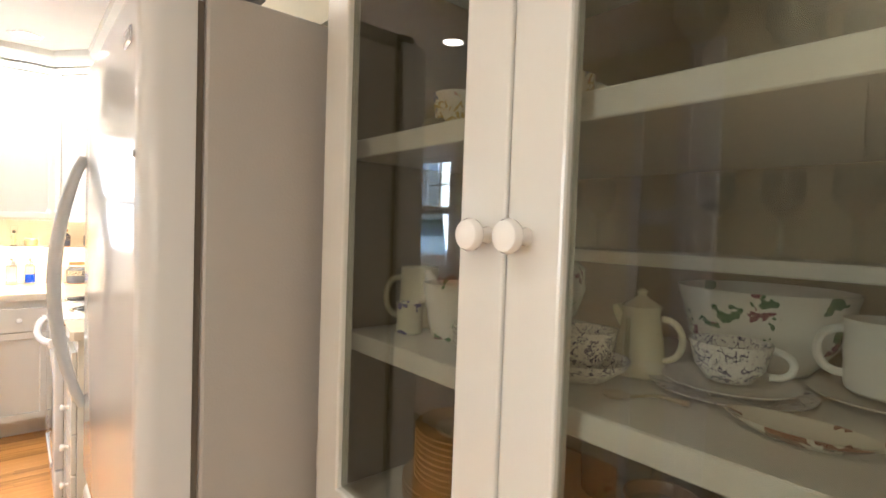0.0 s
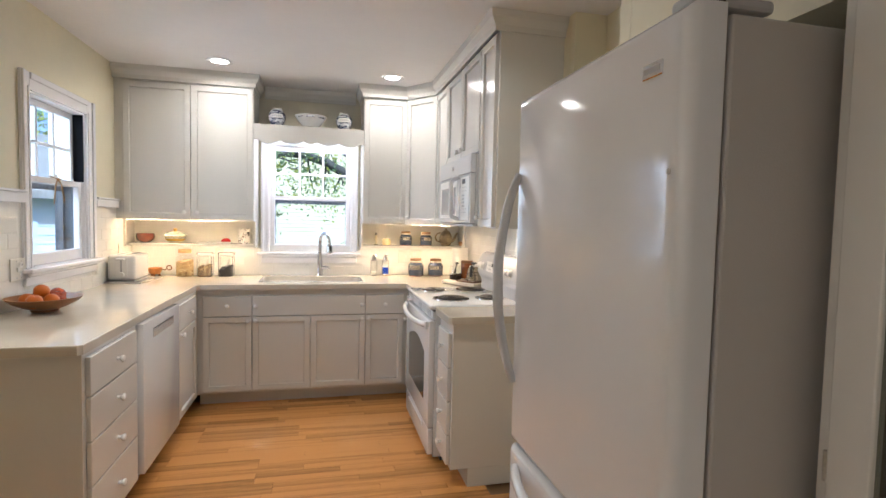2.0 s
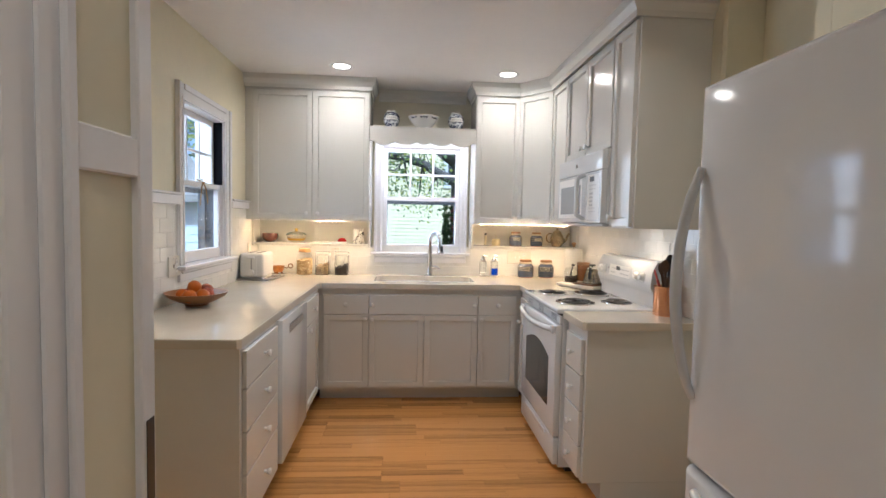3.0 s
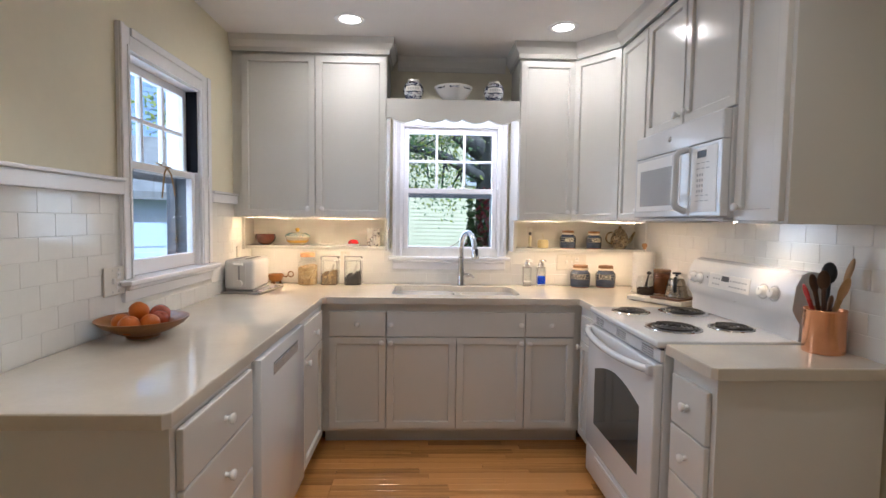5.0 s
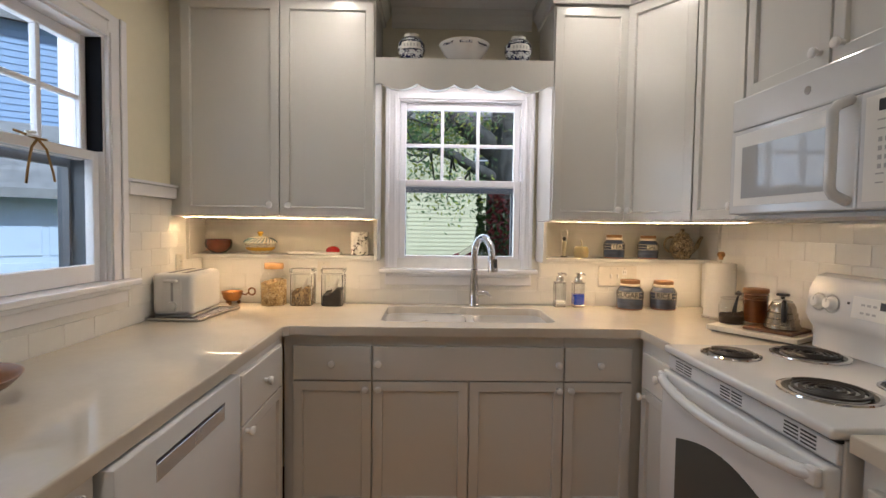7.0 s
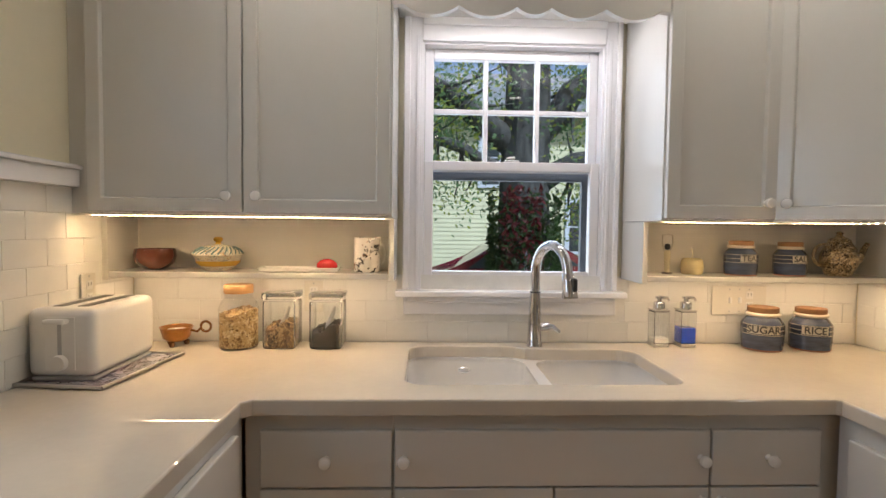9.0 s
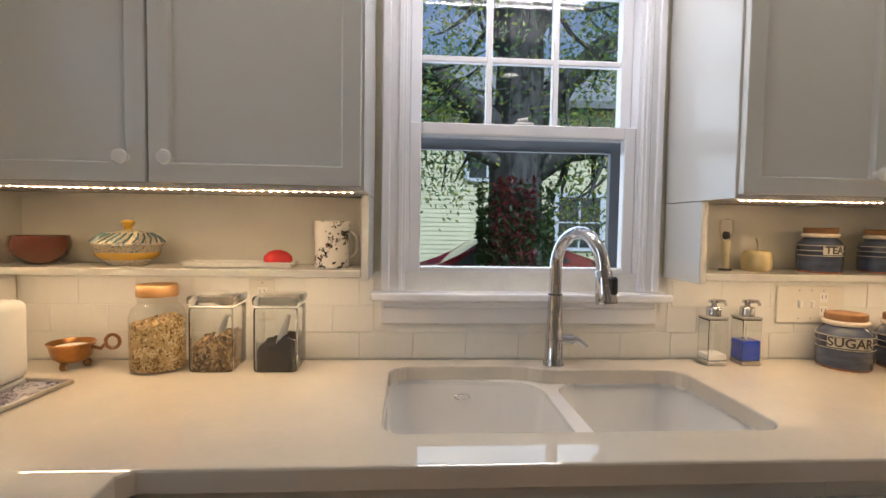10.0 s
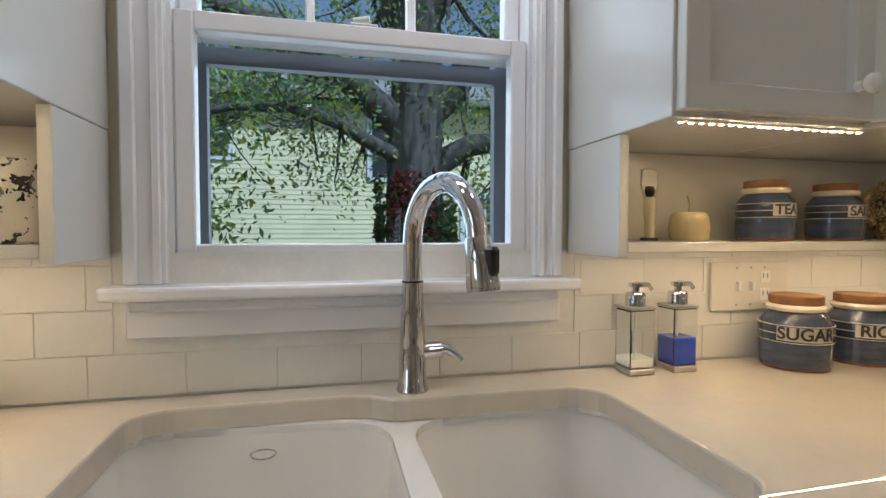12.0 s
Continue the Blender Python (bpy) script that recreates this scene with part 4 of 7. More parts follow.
# ---- china cabinet ----
HX, HB = 0.978, 1.500
# olive interior paint, darkened to carry the shade inside the cabinet
HUTCH_IN = material("shade_darkened_interior_paint", (0.17, 0.135, 0.075), 0.55, var=0.05, scale=3, bump=0.1)
hutch = thing("china_cabinet", "built-in white china cabinet with glass doors, full of crockery", "cabinet")
HY0, HY1 = -5.41, -3.8065
part("back_panel", B(HB, HB + 0.015, HY0, HY1, 0.0, 2.29), HUTCH_IN, hutch, "olive painted back, darkened for shade")
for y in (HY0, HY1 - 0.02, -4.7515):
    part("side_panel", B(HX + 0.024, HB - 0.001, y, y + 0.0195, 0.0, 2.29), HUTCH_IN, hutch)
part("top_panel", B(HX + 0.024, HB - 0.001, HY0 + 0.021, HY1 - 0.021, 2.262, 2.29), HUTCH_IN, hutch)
bm = B(HX + 0.001, HX + 0.0235, HY1 - 0.012, -3.800, 0.0, 2.299)
part("face_frame", bm, PAINT, hutch)
part("face_frame", B(HX + 0.001, HX + 0.0235, HY0, HY1 - 0.0125, 2.245, 2.299), PAINT, hutch)
part("face_frame", B(HX + 0.001, HX + 0.0235, HY0, HY1 - 0.0125, 0.0, 0.868), PAINT, hutch)
SHELVES = [(0.890, 0.915), (1.177, 1.209), (1.520, 1.552), (1.872, 1.900)]
for z0, z1 in SHELVES:
    for y0, y1 in ((-4.731, -3.828), (HY0 + 0.02, -4.752)):
        part("shelf", B(HX + 0.030, HB - 0.001, y0, y1, z0, z1, bevel=0.002), PAINT, hutch)
part("half_shelf", B(1.33, HB - 0.001, -4.731, -3.828, 1.350, 1.372, bevel=0.002), PAINT, hutch)


def glass_door(y1, w, knob_at):
    """A glazed door facing -x; y1 is its far edge, w its width."""
    st, z0, z1 = 0.074, 0.885, 2.240
    bm = bmesh.new()
    outer = [(y1, z0), (y1 - w, z0), (y1 - w, z1), (y1, z1)]
    inner = [(y1 - st, z0 + st), (y1 - w + st, z0 + st), (y1 - w + st, z1 - st), (y1 - st, z1 - st)]
    for i in range(4):
        j = (i + 1) % 4
        q = [outer[i], outer[j], inner[j], inner[i]]
        f = [bm.verts.new((HX - 0.022, y, z)) for y, z in q]
        g = [bm.verts.new((HX, y, z)) for y, z in q]
        bm.faces.new(f), bm.faces.new(g[::-1])
        for a in (0, 2):
            bm.faces.new((f[a], f[(a + 1) % 4], g[(a + 1) % 4], g[a]))
    bmesh.ops.remove_doubles(bm, verts=bm.verts, dist=1e-5)
    bmesh.ops.recalc_face_normals(bm, faces=bm.faces)
    es = [e for e in bm.edges if e.calc_face_angle(0) > 1.2 and max(v.co.x for v in e.verts) < HX - 0.021]
    bmesh.ops.bevel(bm, geom=es, offset=0.004, segments=2, affect="EDGES", profile=0.5)
    d = part("glass_door", bm, PAINT, hutch)
    p = part("pane", B(HX - 0.012, HX - 0.009, y1 - w + st, y1 - st, z0 + st, z1 - st), HUTCH_PANE, d, "glass pane, tinted to stand for shade behind it")
    p.visible_shadow = False
    k = new("knob", KNOB_MESH)
    k.matrix_basis = pose(HX - 0.022, knob_at, 1.394, 0, 0, -90) @ Matrix.Diagonal((1.15, 1.15, 1.15, 1))
    k.parent = d
    tagged(k, "white ceramic knob")
    return d


gd = glass_door(-3.832, 0.433, -4.238)
for z in (0.985, 2.10):
    part("hinge", T([(HX - 0.012, -3.826, z - 0.027), (HX - 0.012, -3.826, z + 0.027)], 0.006, segs=8), STEEL, gd, "steel butt hinge")
glass_door(-4.268, 0.471, -4.295)
glass_door(-4.745, 0.455, -5.17)
part("base_door", shaker(0.44, 0.72), PAINT, hutch, "", pose(HX, -3.832, 0.12, 0, 0, -90))
part("base_door", shaker(0.455, 0.72), PAINT, hutch, "", pose(HX, -4.272, 0.12, 0, 0, -90))
part("base_door", shaker(0.455, 0.72), PAINT, hutch, "", pose(HX, -4.756, 0.12, 0, 0, -90))

# crockery
THIN_WARE = pane_glass("thin_drinking_glass", 0.06, (0.94, 0.95, 0.93))
IVORY = material("ivory_glaze", (0.62, 0.58, 0.42), 0.2, var=0.05, coat=0.3)
FLORAL = spotted("floral_china", (0.74, 0.72, 0.67), [((0.10, 0.22, 0.09), 0.42), ((0.25, 0.07, 0.10), 0.22)], 40, 0.36)
BLUEWHITE = spotted("plum_transfer_china", (0.72, 0.71, 0.69), [((0.10, 0.09, 0.16), 0.5), ((0.15, 0.13, 0.20), 0.4)], 70, 0.42)
CHINTZ = spotted("chintz_china", (0.72, 0.68, 0.60), [((0.42, 0.12, 0.08), 0.4), ((0.10, 0.14, 0.28), 0.35), ((0.50, 0.36, 0.10), 0.3)], 40, 0.45)
WHITEWARE = material("white_china", (0.74, 0.73, 0.69), 0.15, var=0.03, coat=0.3)
TANRIM = material("tan_stoneware", (0.40, 0.27, 0.12), 0.2, var=0.1, coat=0.4)
PLATEWELL = material("cream_stoneware", (0.55, 0.46, 0.32), 0.25, var=0.08)
BROWNJUG = material("brown_stoneware", (0.22, 0.10, 0.035), 0.2, var=0.15, coat=0.4)


def handle_loop(bm, r, z0, z1, out, rad, ang=0.0):
    c, s = math.cos(ang), math.sin(ang)
    pts = []
    for k in range(11):
        a = math.pi * k / 10
        d_ = r * 0.97 + out * math.sin(a) ** 0.8
        pts.append((c * d_, s * d_, (z0 + z1) / 2 + (z1 - z0) / 2 * math.cos(a)))
    return tube(bm, pts, rad, segs=8)


def vessel(name, label, category, prof, mat, at, wall=0.003, handle=None, turn=0, group="", segs=28, inner=None):
    """A hollow turned vessel; prof lists outer (radius, height) from foot to rim; handle = (radius, z0, z1, out, thickness, angle)."""
    full = [(0.0, prof[0][1])] + list(prof) + [(r - wall, z) for r, z in reversed(prof) if z > prof[0][1] + wall * 2] + [(0.0, prof[0][1] + wall * 2)]
    t = thing(name, label, category, at, turn, group)
    part("body", L(full, segs=segs), mat, t, "", None, True)
    if handle:
        part("handle", handle_loop(bmesh.new(), *handle), inner or mat, t, "", None, True)
    return t


S1, S2, S0, SH = 1.2093, 1.5523, 0.9153, 1.3723
vessel("mug", "tall ivory glazed mug on the cabinet shelf", "mug", [(0.036, 0), (0.040, 0.004), (0.039, 0.05), (0.037, 0.10), (0.038, 0.115)], IVORY, (1.150, -3.868, S1), handle=(0.038, 0.02, 0.095, 0.028, 0.006, 2.6))
vessel("egg_cup", "small ivory cup with a purple motif", "cup", [(0.020, 0), (0.024, 0.003), (0.023, 0.03), (0.025, 0.056)], spotted("purple_motif_glaze", (0.62, 0.58, 0.44), [((0.09, 0.06, 0.22), 0.5)], 42, 0.42), (1.090, -3.918, S1))
cr = vessel("creamer", "white china creamer with a leaf and flower band", "jug", [(0.030, 0), (0.033, 0.003), (0.040, 0.03), (0.050, 0.085), (0.052, 0.098)], FLORAL, (1.125, -3.992, S1), handle=(0.050, 0.025, 0.085, 0.030, 0.0045, -1.2), inner=WHITEWARE)
part("spout", T([(0, 0.044, 0.080), (0, 0.060, 0.098), (0, 0.070, 0.112)], [0.014, 0.011, 0.006], segs=10), WHITEWARE, cr, "", None, True)
tur = vessel("soup_tureen", "white china soup tureen with a lid and leaf sprigs", "tureen", [(0.055, 0), (0.060, 0.006), (0.085, 0.03), (0.100, 0.08), (0.098, 0.115)], FLORAL, (1.36, -3.985, S1))
part("lid", L([(0.099, 0.115), (0.100, 0.121), (0.085, 0.134), (0.045, 0.148), (0.016, 0.153), (0.012, 0.163), (0.018, 0.172), (0.0, 0.178)], segs=28), FLORAL, tur, "", None, True)
part("ladle", T([(-0.07, 0.03, 0.10), (-0.078, 0.055, 0.135), (-0.082, 0.085, 0.168), (-0.084, 0.100, 0.178)], [0.010, 0.007, 0.008, 0.010], segs=10), WHITEWARE, tur, "white china ladle", None, True)


def plates(name, label, at, n, r, rise, mat, well, rimz=0.010):
    t = thing(name, label, "plates", at)
    for k in range(n):
        p = part("plate", L([(0, 0), (r * 0.58, 0), (r * 0.64, 0.003), (r * 0.99, rimz), (r, rimz + 0.002), (r * 0.985, rimz + 0.0032), (r * 0.62, 0.006), (0, 0.0045)], segs=36), mat, t, "", pose(0, 0, k * rise), True)
    part("top_well", L([(0, 0.0), (r * 0.60, 0.0012), (r * 0.61, 0.0006), (0, -0.0003)], segs=36), well, t, "", pose(0, 0, (n - 1) * rise + 0.0052), True)
    return t


plates("saucer_stack", "stack of small white saucers with thin gold rims", (1.120, -4.095, S1), 5, 0.062, 0.0075, WHITEWARE, WHITEWARE)
plates("dinner_plate_stack", "tall stack of tan-rimmed stoneware plates", (1.17, -3.995, S0 + 0.036), 9, 0.094, 0.0105, TANRIM, PLATEWELL)
plates("dinner_plate_stack", "broad stack of tan-rimmed stoneware plates under a taller stack", (1.17, -3.99, S0), 4, 0.112, 0.009, TANRIM, PLATEWELL)
vessel("storage_jar", "dark blue patterned jar in the back of the cabinet", "jar", [(0.05, 0), (0.062, 0.01), (0.066, 0.09), (0.05, 0.135), (0.045, 0.15)], spotted("dark_blue_ware", (0.10, 0.13, 0.16), [((0.02, 0.03, 0.06), 0.5)], 30, 0.4), (1.40, -4.16, S0))
for k, (x, y, mt) in enumerate(((1.15, -3.958, CHINTZ), (1.18, -4.065, CHINTZ), (1.20, -4.160, CHINTZ))):
    vessel("mug", "china mug with red and blue chintz flowers", "mug", [(0.036, 0), (0.039, 0.003), (0.040, 0.04), (0.044, 0.088)], mt, (x, y, S2), handle=(0.041, 0.02, 0.075, 0.024, 0.005, -1.5 + 0.2 * k), group="chintz mugs", inner=WHITEWARE)
vessel("small_pot", "small dark glazed pot in the cabinet corner", "pot", [(0.02, 0), (0.03, 0.01), (0.033, 0.025), (0.025, 0.04)], material("dark_olive_glaze", (0.10, 0.085, 0.04), 0.3), (1.12, -3.945, S2))


def goblet(x, y, z, h=0.13):
    r = 0.030
    t = solid("wine_glass", L([(0, 0), (r, 0.0), (r * 0.95, 0.003), (0.005, 0.008), (0.0042, h * 0.45), (0.012, h * 0.5), (r, h * 0.68), (r * 0.92, h), (r * 0.86, h), (r * 0.93, h * 0.68), (0.008, h * 0.53), (0, h * 0.52)], segs=18), THIN_WARE, "clear stemmed wine glass on the cabinet shelf", "glass", (x, y, z), group="wine glasses")
    return t


for x, y in ((1.40, -4.31), (1.41, -4.40), (1.40, -4.49), (1.41, -4.58), (1.40, -4.66), (1.41, -4.02), (1.40, -4.10)):
    goblet(x, y, SH)
for x, y in ((1.15, -4.38), (1.24, -4.45), (1.14, -4.50), (1.25, -4.56), (1.16, -4.62), (1.36, -4.50)):
    goblet(x, y, S2, 0.15)
# second bay, main shelf
pot = vessel("coffee_pot", "tall white china coffee pot with a finial lid", "coffee pot", [(0.030, 0), (0.033, 0.003), (0.031, 0.04), (0.024, 0.085), (0.025, 0.092)], IVORY, (1.200, -4.300, S1), handle=(0.029, 0.025, 0.08, 0.026, 0.0045, -1.4))
part("lid", L([(0.026, 0.092), (0.027, 0.095), (0.013, 0.104), (0.005, 0.109), (0.008, 0.115), (0.0, 0.121)], segs=20), IVORY, pot, "", None, True)
part("spout", T([(0, 0.022, 0.068), (0, 0.034, 0.082), (0, 0.039, 0.091)], [0.010, 0.008, 0.005], segs=8), IVORY, pot)
vessel("serving_bowl", "large white serving bowl painted with green leaves and plums", "bowl", [(0.055, 0), (0.065, 0.006), (0.098, 0.05), (0.112, 0.105), (0.116, 0.120)], spotted("leaf_china", (0.74, 0.72, 0.67), [((0.06, 0.15, 0.07), 0.45), ((0.20, 0.05, 0.08), 0.25)], 26, 0.36), (1.385, -4.390, S1))


def cup_and_saucer(at, turn, label):
    t = vessel("teacup", label, "teacup", [(0.020, 0.010), (0.026, 0.012), (0.040, 0.030), (0.046, 0.055), (0.047, 0.060)], BLUEWHITE, at, handle=(0.044, 0.022, 0.054, 0.024, 0.0045, turn), inner=WHITEWARE)
    part("saucer", L([(0, 0), (0.036, 0), (0.040, 0.003), (0.076, 0.011), (0.077, 0.013), (0.040, 0.0075), (0, 0.006)], segs=32), WHITEWARE, t, "white saucer", None, True)
    part("saucer", L([(0, -0.0), (0.05, 0.0), (0.092, 0.006), (0.093, 0.008), (0.05, 0.003), (0, 0.002)], segs=32), BLUEWHITE, t, "dark bordered plate under the saucer", pose(0, 0, -0.0025), True)
    return t


cup_and_saucer((1.225, -4.405, S1 + 0.003), -1.3, "white teacup with dark transfer print on its saucer")
vessel("sauce_bowl", "white china bowl with a plum coloured interior", "bowl", [(0.028, 0), (0.034, 0.004), (0.058, 0.022), (0.062, 0.030)], BLUEWHITE, (1.110, -4.268, S1))
vessel("teacup", "white teacup standing in a plum bowl", "teacup", [(0.018, 0.0), (0.022, 0.003), (0.038, 0.03), (0.042, 0.055)], BLUEWHITE, (1.112, -4.267, S1 + 0.012), handle=(0.038, 0.015, 0.045, 0.02, 0.004, 1.7))
vessel("mug", "wide white ribbed mug", "mug", [(0.040, 0), (0.045, 0.004), (0.048, 0.02), (0.047, 0.035), (0.049, 0.05), (0.048, 0.065), (0.050, 0.08), (0.050, 0.088)], WHITEWARE, (1.330, -4.545, S1 + 0.012), handle=(0.047, 0.02, 0.075, 0.028, 0.0055, 1.9))
solid("saucer", L([(0, 0), (0.036, 0), (0.082, 0.010), (0.083, 0.012), (0.036, 0.0065), (0, 0.005)], segs=32), WHITEWARE, "broad white saucer under a ribbed mug", "saucer", (1.330, -4.545, S1))
sp = T([(1.085, -4.350, S1 + 0.004), (1.095, -4.375, S1 + 0.010), (1.115, -4.405, S1 + 0.005)], [0.002, 0.0022, 0.004], segs=8)
lathe(sp, [(0.0, 0.0), (0.015, 0.003), (0.016, 0.006), (0.0, 0.0035)], 14, at=(1.078, -4.338, S1))
solid("spoon", sp, material("tarnished_silver", (0.45, 0.40, 0.30), 0.3, 1.0), "small tarnished silver spoon lying on the shelf", "spoon")
lf = L([(0, 0), (0.030, 0.001), (0.050, 0.012), (0.053, 0.015), (0.048, 0.014), (0.028, 0.004), (0, 0.003)], segs=24, sx=0.62, sy=1.25)
tube(lf, [(0, -0.062, 0.013), (0, -0.078, 0.016)], [0.008, 0.005], segs=8)
solid("leaf_dish", lf, spotted("brown_leaf_glaze", (0.72, 0.69, 0.60), [((0.20, 0.06, 0.02), 0.35)], 30, 0.5), "shallow oval dish with a brown leaf motif", "dish", (1.110, -4.510, S1 + 0.0005))
# second bay, lower shelf
jg = vessel("jug", "round brown stoneware jug", "jug", [(0.05, 0), (0.06, 0.01), (0.074, 0.06), (0.06, 0.12), (0.042, 0.15), (0.046, 0.165)], BROWNJUG, (1.15, -4.365, S0), handle=(0.055, 0.05, 0.14, 0.035, 0.008, 2.0))
plates("bowl_stack", "stack of olive stoneware bowls", (1.14, -4.505, S0), 6, 0.078, 0.016, material("olive_stoneware", (0.20, 0.16, 0.08), 0.25, var=0.1), PLATEWELL, 0.030)
vessel("gravy_boat", "small dark glazed sauce jug on a stack of bowls", "jug", [(0.022, 0), (0.028, 0.003), (0.04, 0.025), (0.042, 0.045)], BROWNJUG, (1.14, -4.505, S0 + 0.112), handle=(0.04, 0.01, 0.04, 0.02, 0.004, -1.2))
vessel("mixing_bowl", "pale stoneware mixing bowl", "bowl", [(0.04, 0), (0.05, 0.005), (0.09, 0.05), (0.10, 0.08)], PLATEWELL, (1.18, -4.655, S0))

# ---- counter things ----
Z = 0.9155
# toaster on a patterned tray
TRAYP = spotted("patterned_tray", (0.45, 0.44, 0.46), [((0.20, 0.05, 0.07), 0.4), ((0.05, 0.07, 0.20), 0.5)], 60, 0.5, 0.25)
tray = thing("tray", "rectangular tray with a red and blue printed pattern", "tray", (-1.258, -0.388, Z), -6)
part("base", B(-0.122, 0.122, -0.180, 0.180, 0.001, 0.004, bevel=0.0012), TRAYP, tray)
for k, (a, b_) in enumerate((((-0.122, -0.18), (0.122, -0.18)), ((0.122, -0.18), (0.122, 0.18)), ((0.122, 0.18), (-0.122, 0.18)), ((-0.122, 0.18), (-0.122, -0.18)))):
    part("rim", T([(*a, 0.006), (*b_, 0.006)], 0.0055, segs=8), STEEL, tray, "metal tray rim")
toaster = thing("toaster", "white two-slice toaster with a front lever and dial", "toaster", (-1.296, -0.372, Z + 0.0042), 1)
toaster.scale = (1.08, 1.15, 1.06)
part("body", B(-0.082, 0.082, -0.135, 0.135, 0.012, 0.185, bevel=0.020, segs=4), PLASTIC, toaster, "", None, True)
part("base", B(-0.076, 0.076, -0.128, 0.128, 0.0, 0.0115, bevel=0.004), GREY_PLASTIC, toaster)
for x in (-0.030, 0.030):
    part("bread_slot", B(x - 0.013, x + 0.013, -0.095, 0.105, 0.1835, 0.1862), BLACK, toaster, "dark bread slot")
part("control_panel", B(-0.036, 0.036, -0.1366, -0.1345, 0.030, 0.165, bevel=0.001), PLASTIC, toaster)
part("lever_slot", B(-0.005, 0.005, -0.1372, -0.1364, 0.070, 0.150), GREY_PLASTIC, toaster)
part("lever", B(-0.026, 0.026, -0.160, -0.1374, 0.150, 0.162, bevel=0.005, segs=2), PLASTIC, toaster)
part("browning_dial", lathe(bmesh.new(), [(0, 0), (0.020, 0), (0.018, 0.012), (0, 0.013)], 20, m=pose(0.0, -0.1367, 0.050, 90)), PLASTIC, toaster, "", None, True)
part("cord", T([(-0.05, 0.134, 0.02), (-0.06, 0.165, 0.012), (-0.075, 0.175, 0.05), (-0.085, 0.15, 0.115), (-0.088, 0.10, 0.19)], 0.0035, segs=6), PLASTIC, toaster)

pan = thing("brass_pan", "small footed brass pan with a ring handle, holding white powder", "pan", (-1.205, -0.085, Z), 0)
part("bowl", L([(0, 0.018), (0.030, 0.018), (0.044, 0.030), (0.052, 0.062), (0.056, 0.066), (0.053, 0.068), (0.049, 0.062), (0.040, 0.032), (0, 0.022)], segs=28), material("aged_brass", (0.42, 0.20, 0.07), 0.3, 1.0, var=0.25, scale=20), pan, "", None, True)
part("contents", L([(0, 0.060), (0.03, 0.058), (0.047, 0.054), (0.0, 0.05)], segs=24), material("white_powder", (0.78, 0.76, 0.72), 0.9, bump=0.3), pan)
for a in (0.6, 2.7, 4.7):
    part("foot", L([(0, 0), (0.007, 0.001), (0.010, 0.009), (0.008, 0.018), (0, 0.020)], segs=12, at=(0.032 * math.cos(a), 0.032 * math.sin(a), 0)), BROWNJUG, pan, "", None, True)
part("handle", T([(0.05, 0, 0.055), (0.072, 0, 0.050), (0.084, 0, 0.062)] + [(0.102 + 0.018 * math.cos(a), 0, 0.068 + 0.018 * math.sin(a)) for a in [math.pi + 2 * math.pi * k / 14 for k in range(15)]], 0.0045, segs=8), BROWNJUG, pan, "ring handle", None, True)

OATS = spotted("rolled_oats", (0.46, 0.33, 0.16), [((0.66, 0.54, 0.34), 0.6), ((0.16, 0.09, 0.03), 0.6)], 62, 0.5, 0.9)
SEEDS = spotted("mixed_seeds", (0.17, 0.10, 0.04), [((0.46, 0.33, 0.16), 0.55), ((0.03, 0.018, 0.008), 0.6)], 66, 0.5, 0.9)
BEANS = spotted("black_tea_leaves", (0.012, 0.010, 0.009), [((0.022, 0.018, 0.014), 0.5)], 110, 0.5, 1.0)
BAMBOO = material("pale_wood_lid", (0.34, 0.18, 0.065), 0.45, var=0.15, stretch=(1, 1, 8), scale=20)
THIN = pane_glass("jar_glass", 0.035, (0.97, 0.975, 0.97))
JARGLASS = glass("canister_glass", (0.97, 0.98, 0.97))


def hollow(ob, lim, z0, z1):
    """Turns the inner skin of a glass vessel towards its hollow, so that the wall has a thickness."""
    vs = ob.data.vertices
    for p in ob.data.polygons:
        if all(max(abs(vs[i].co.x), abs(vs[i].co.y)) <= lim + 1e-4 and z0 - 1e-4 <= vs[i].co.z <= z1 + 1e-4 for i in p.vertices):
            p.flip()
    ob.visible_shadow = False



def heap(r, h, sq=False, slope=0.02, seed=1, n=10):
    """A lumpy fill with a sloping, uneven top."""
    rnd = random.Random(seed)
    bm = bmesh.new()
    segs = 40
    fr = (1.0, 0.88, 0.74, 0.6, 0.46, 0.32, 0.16)
    rings = [[] for _ in range(8)]
    for i in range(segs):
        a = 2 * math.pi * i / segs
        c, s = math.cos(a), math.sin(a)
        k = 1 / max(abs(c), abs(s)) if sq else 1
        k = min(k, 1.3)
        x, y = r * k * c, r * k * s
        rings[0].append(bm.verts.new((x, y, 0.0)))
        for k2, f_ in enumerate(fr):
            lump = 0.003 if k2 == 0 else 0.008
            rings[k2 + 1].append(bm.verts.new((x * f_, y * f_, h + 0.006 * (1 - f_) + slope * c * f_ + 0.005 * math.sin(3 * a + seed) * f_ + rnd.uniform(-lump, lump))))
    for a_, b_ in zip(rings, rings[1:]):
        for i in range(segs):
            j = (i + 1) % segs
            bm.faces.new((a_[i], a_[j], b_[j], b_[i]))
    mid_ = bm.verts.new((0, 0, h + 0.006))
    for i in range(segs):
        bm.faces.new((rings[-1][i], rings[-1][(i + 1) % segs], mid_))
    bm.faces.new(rings[0][::-1])
    return bm


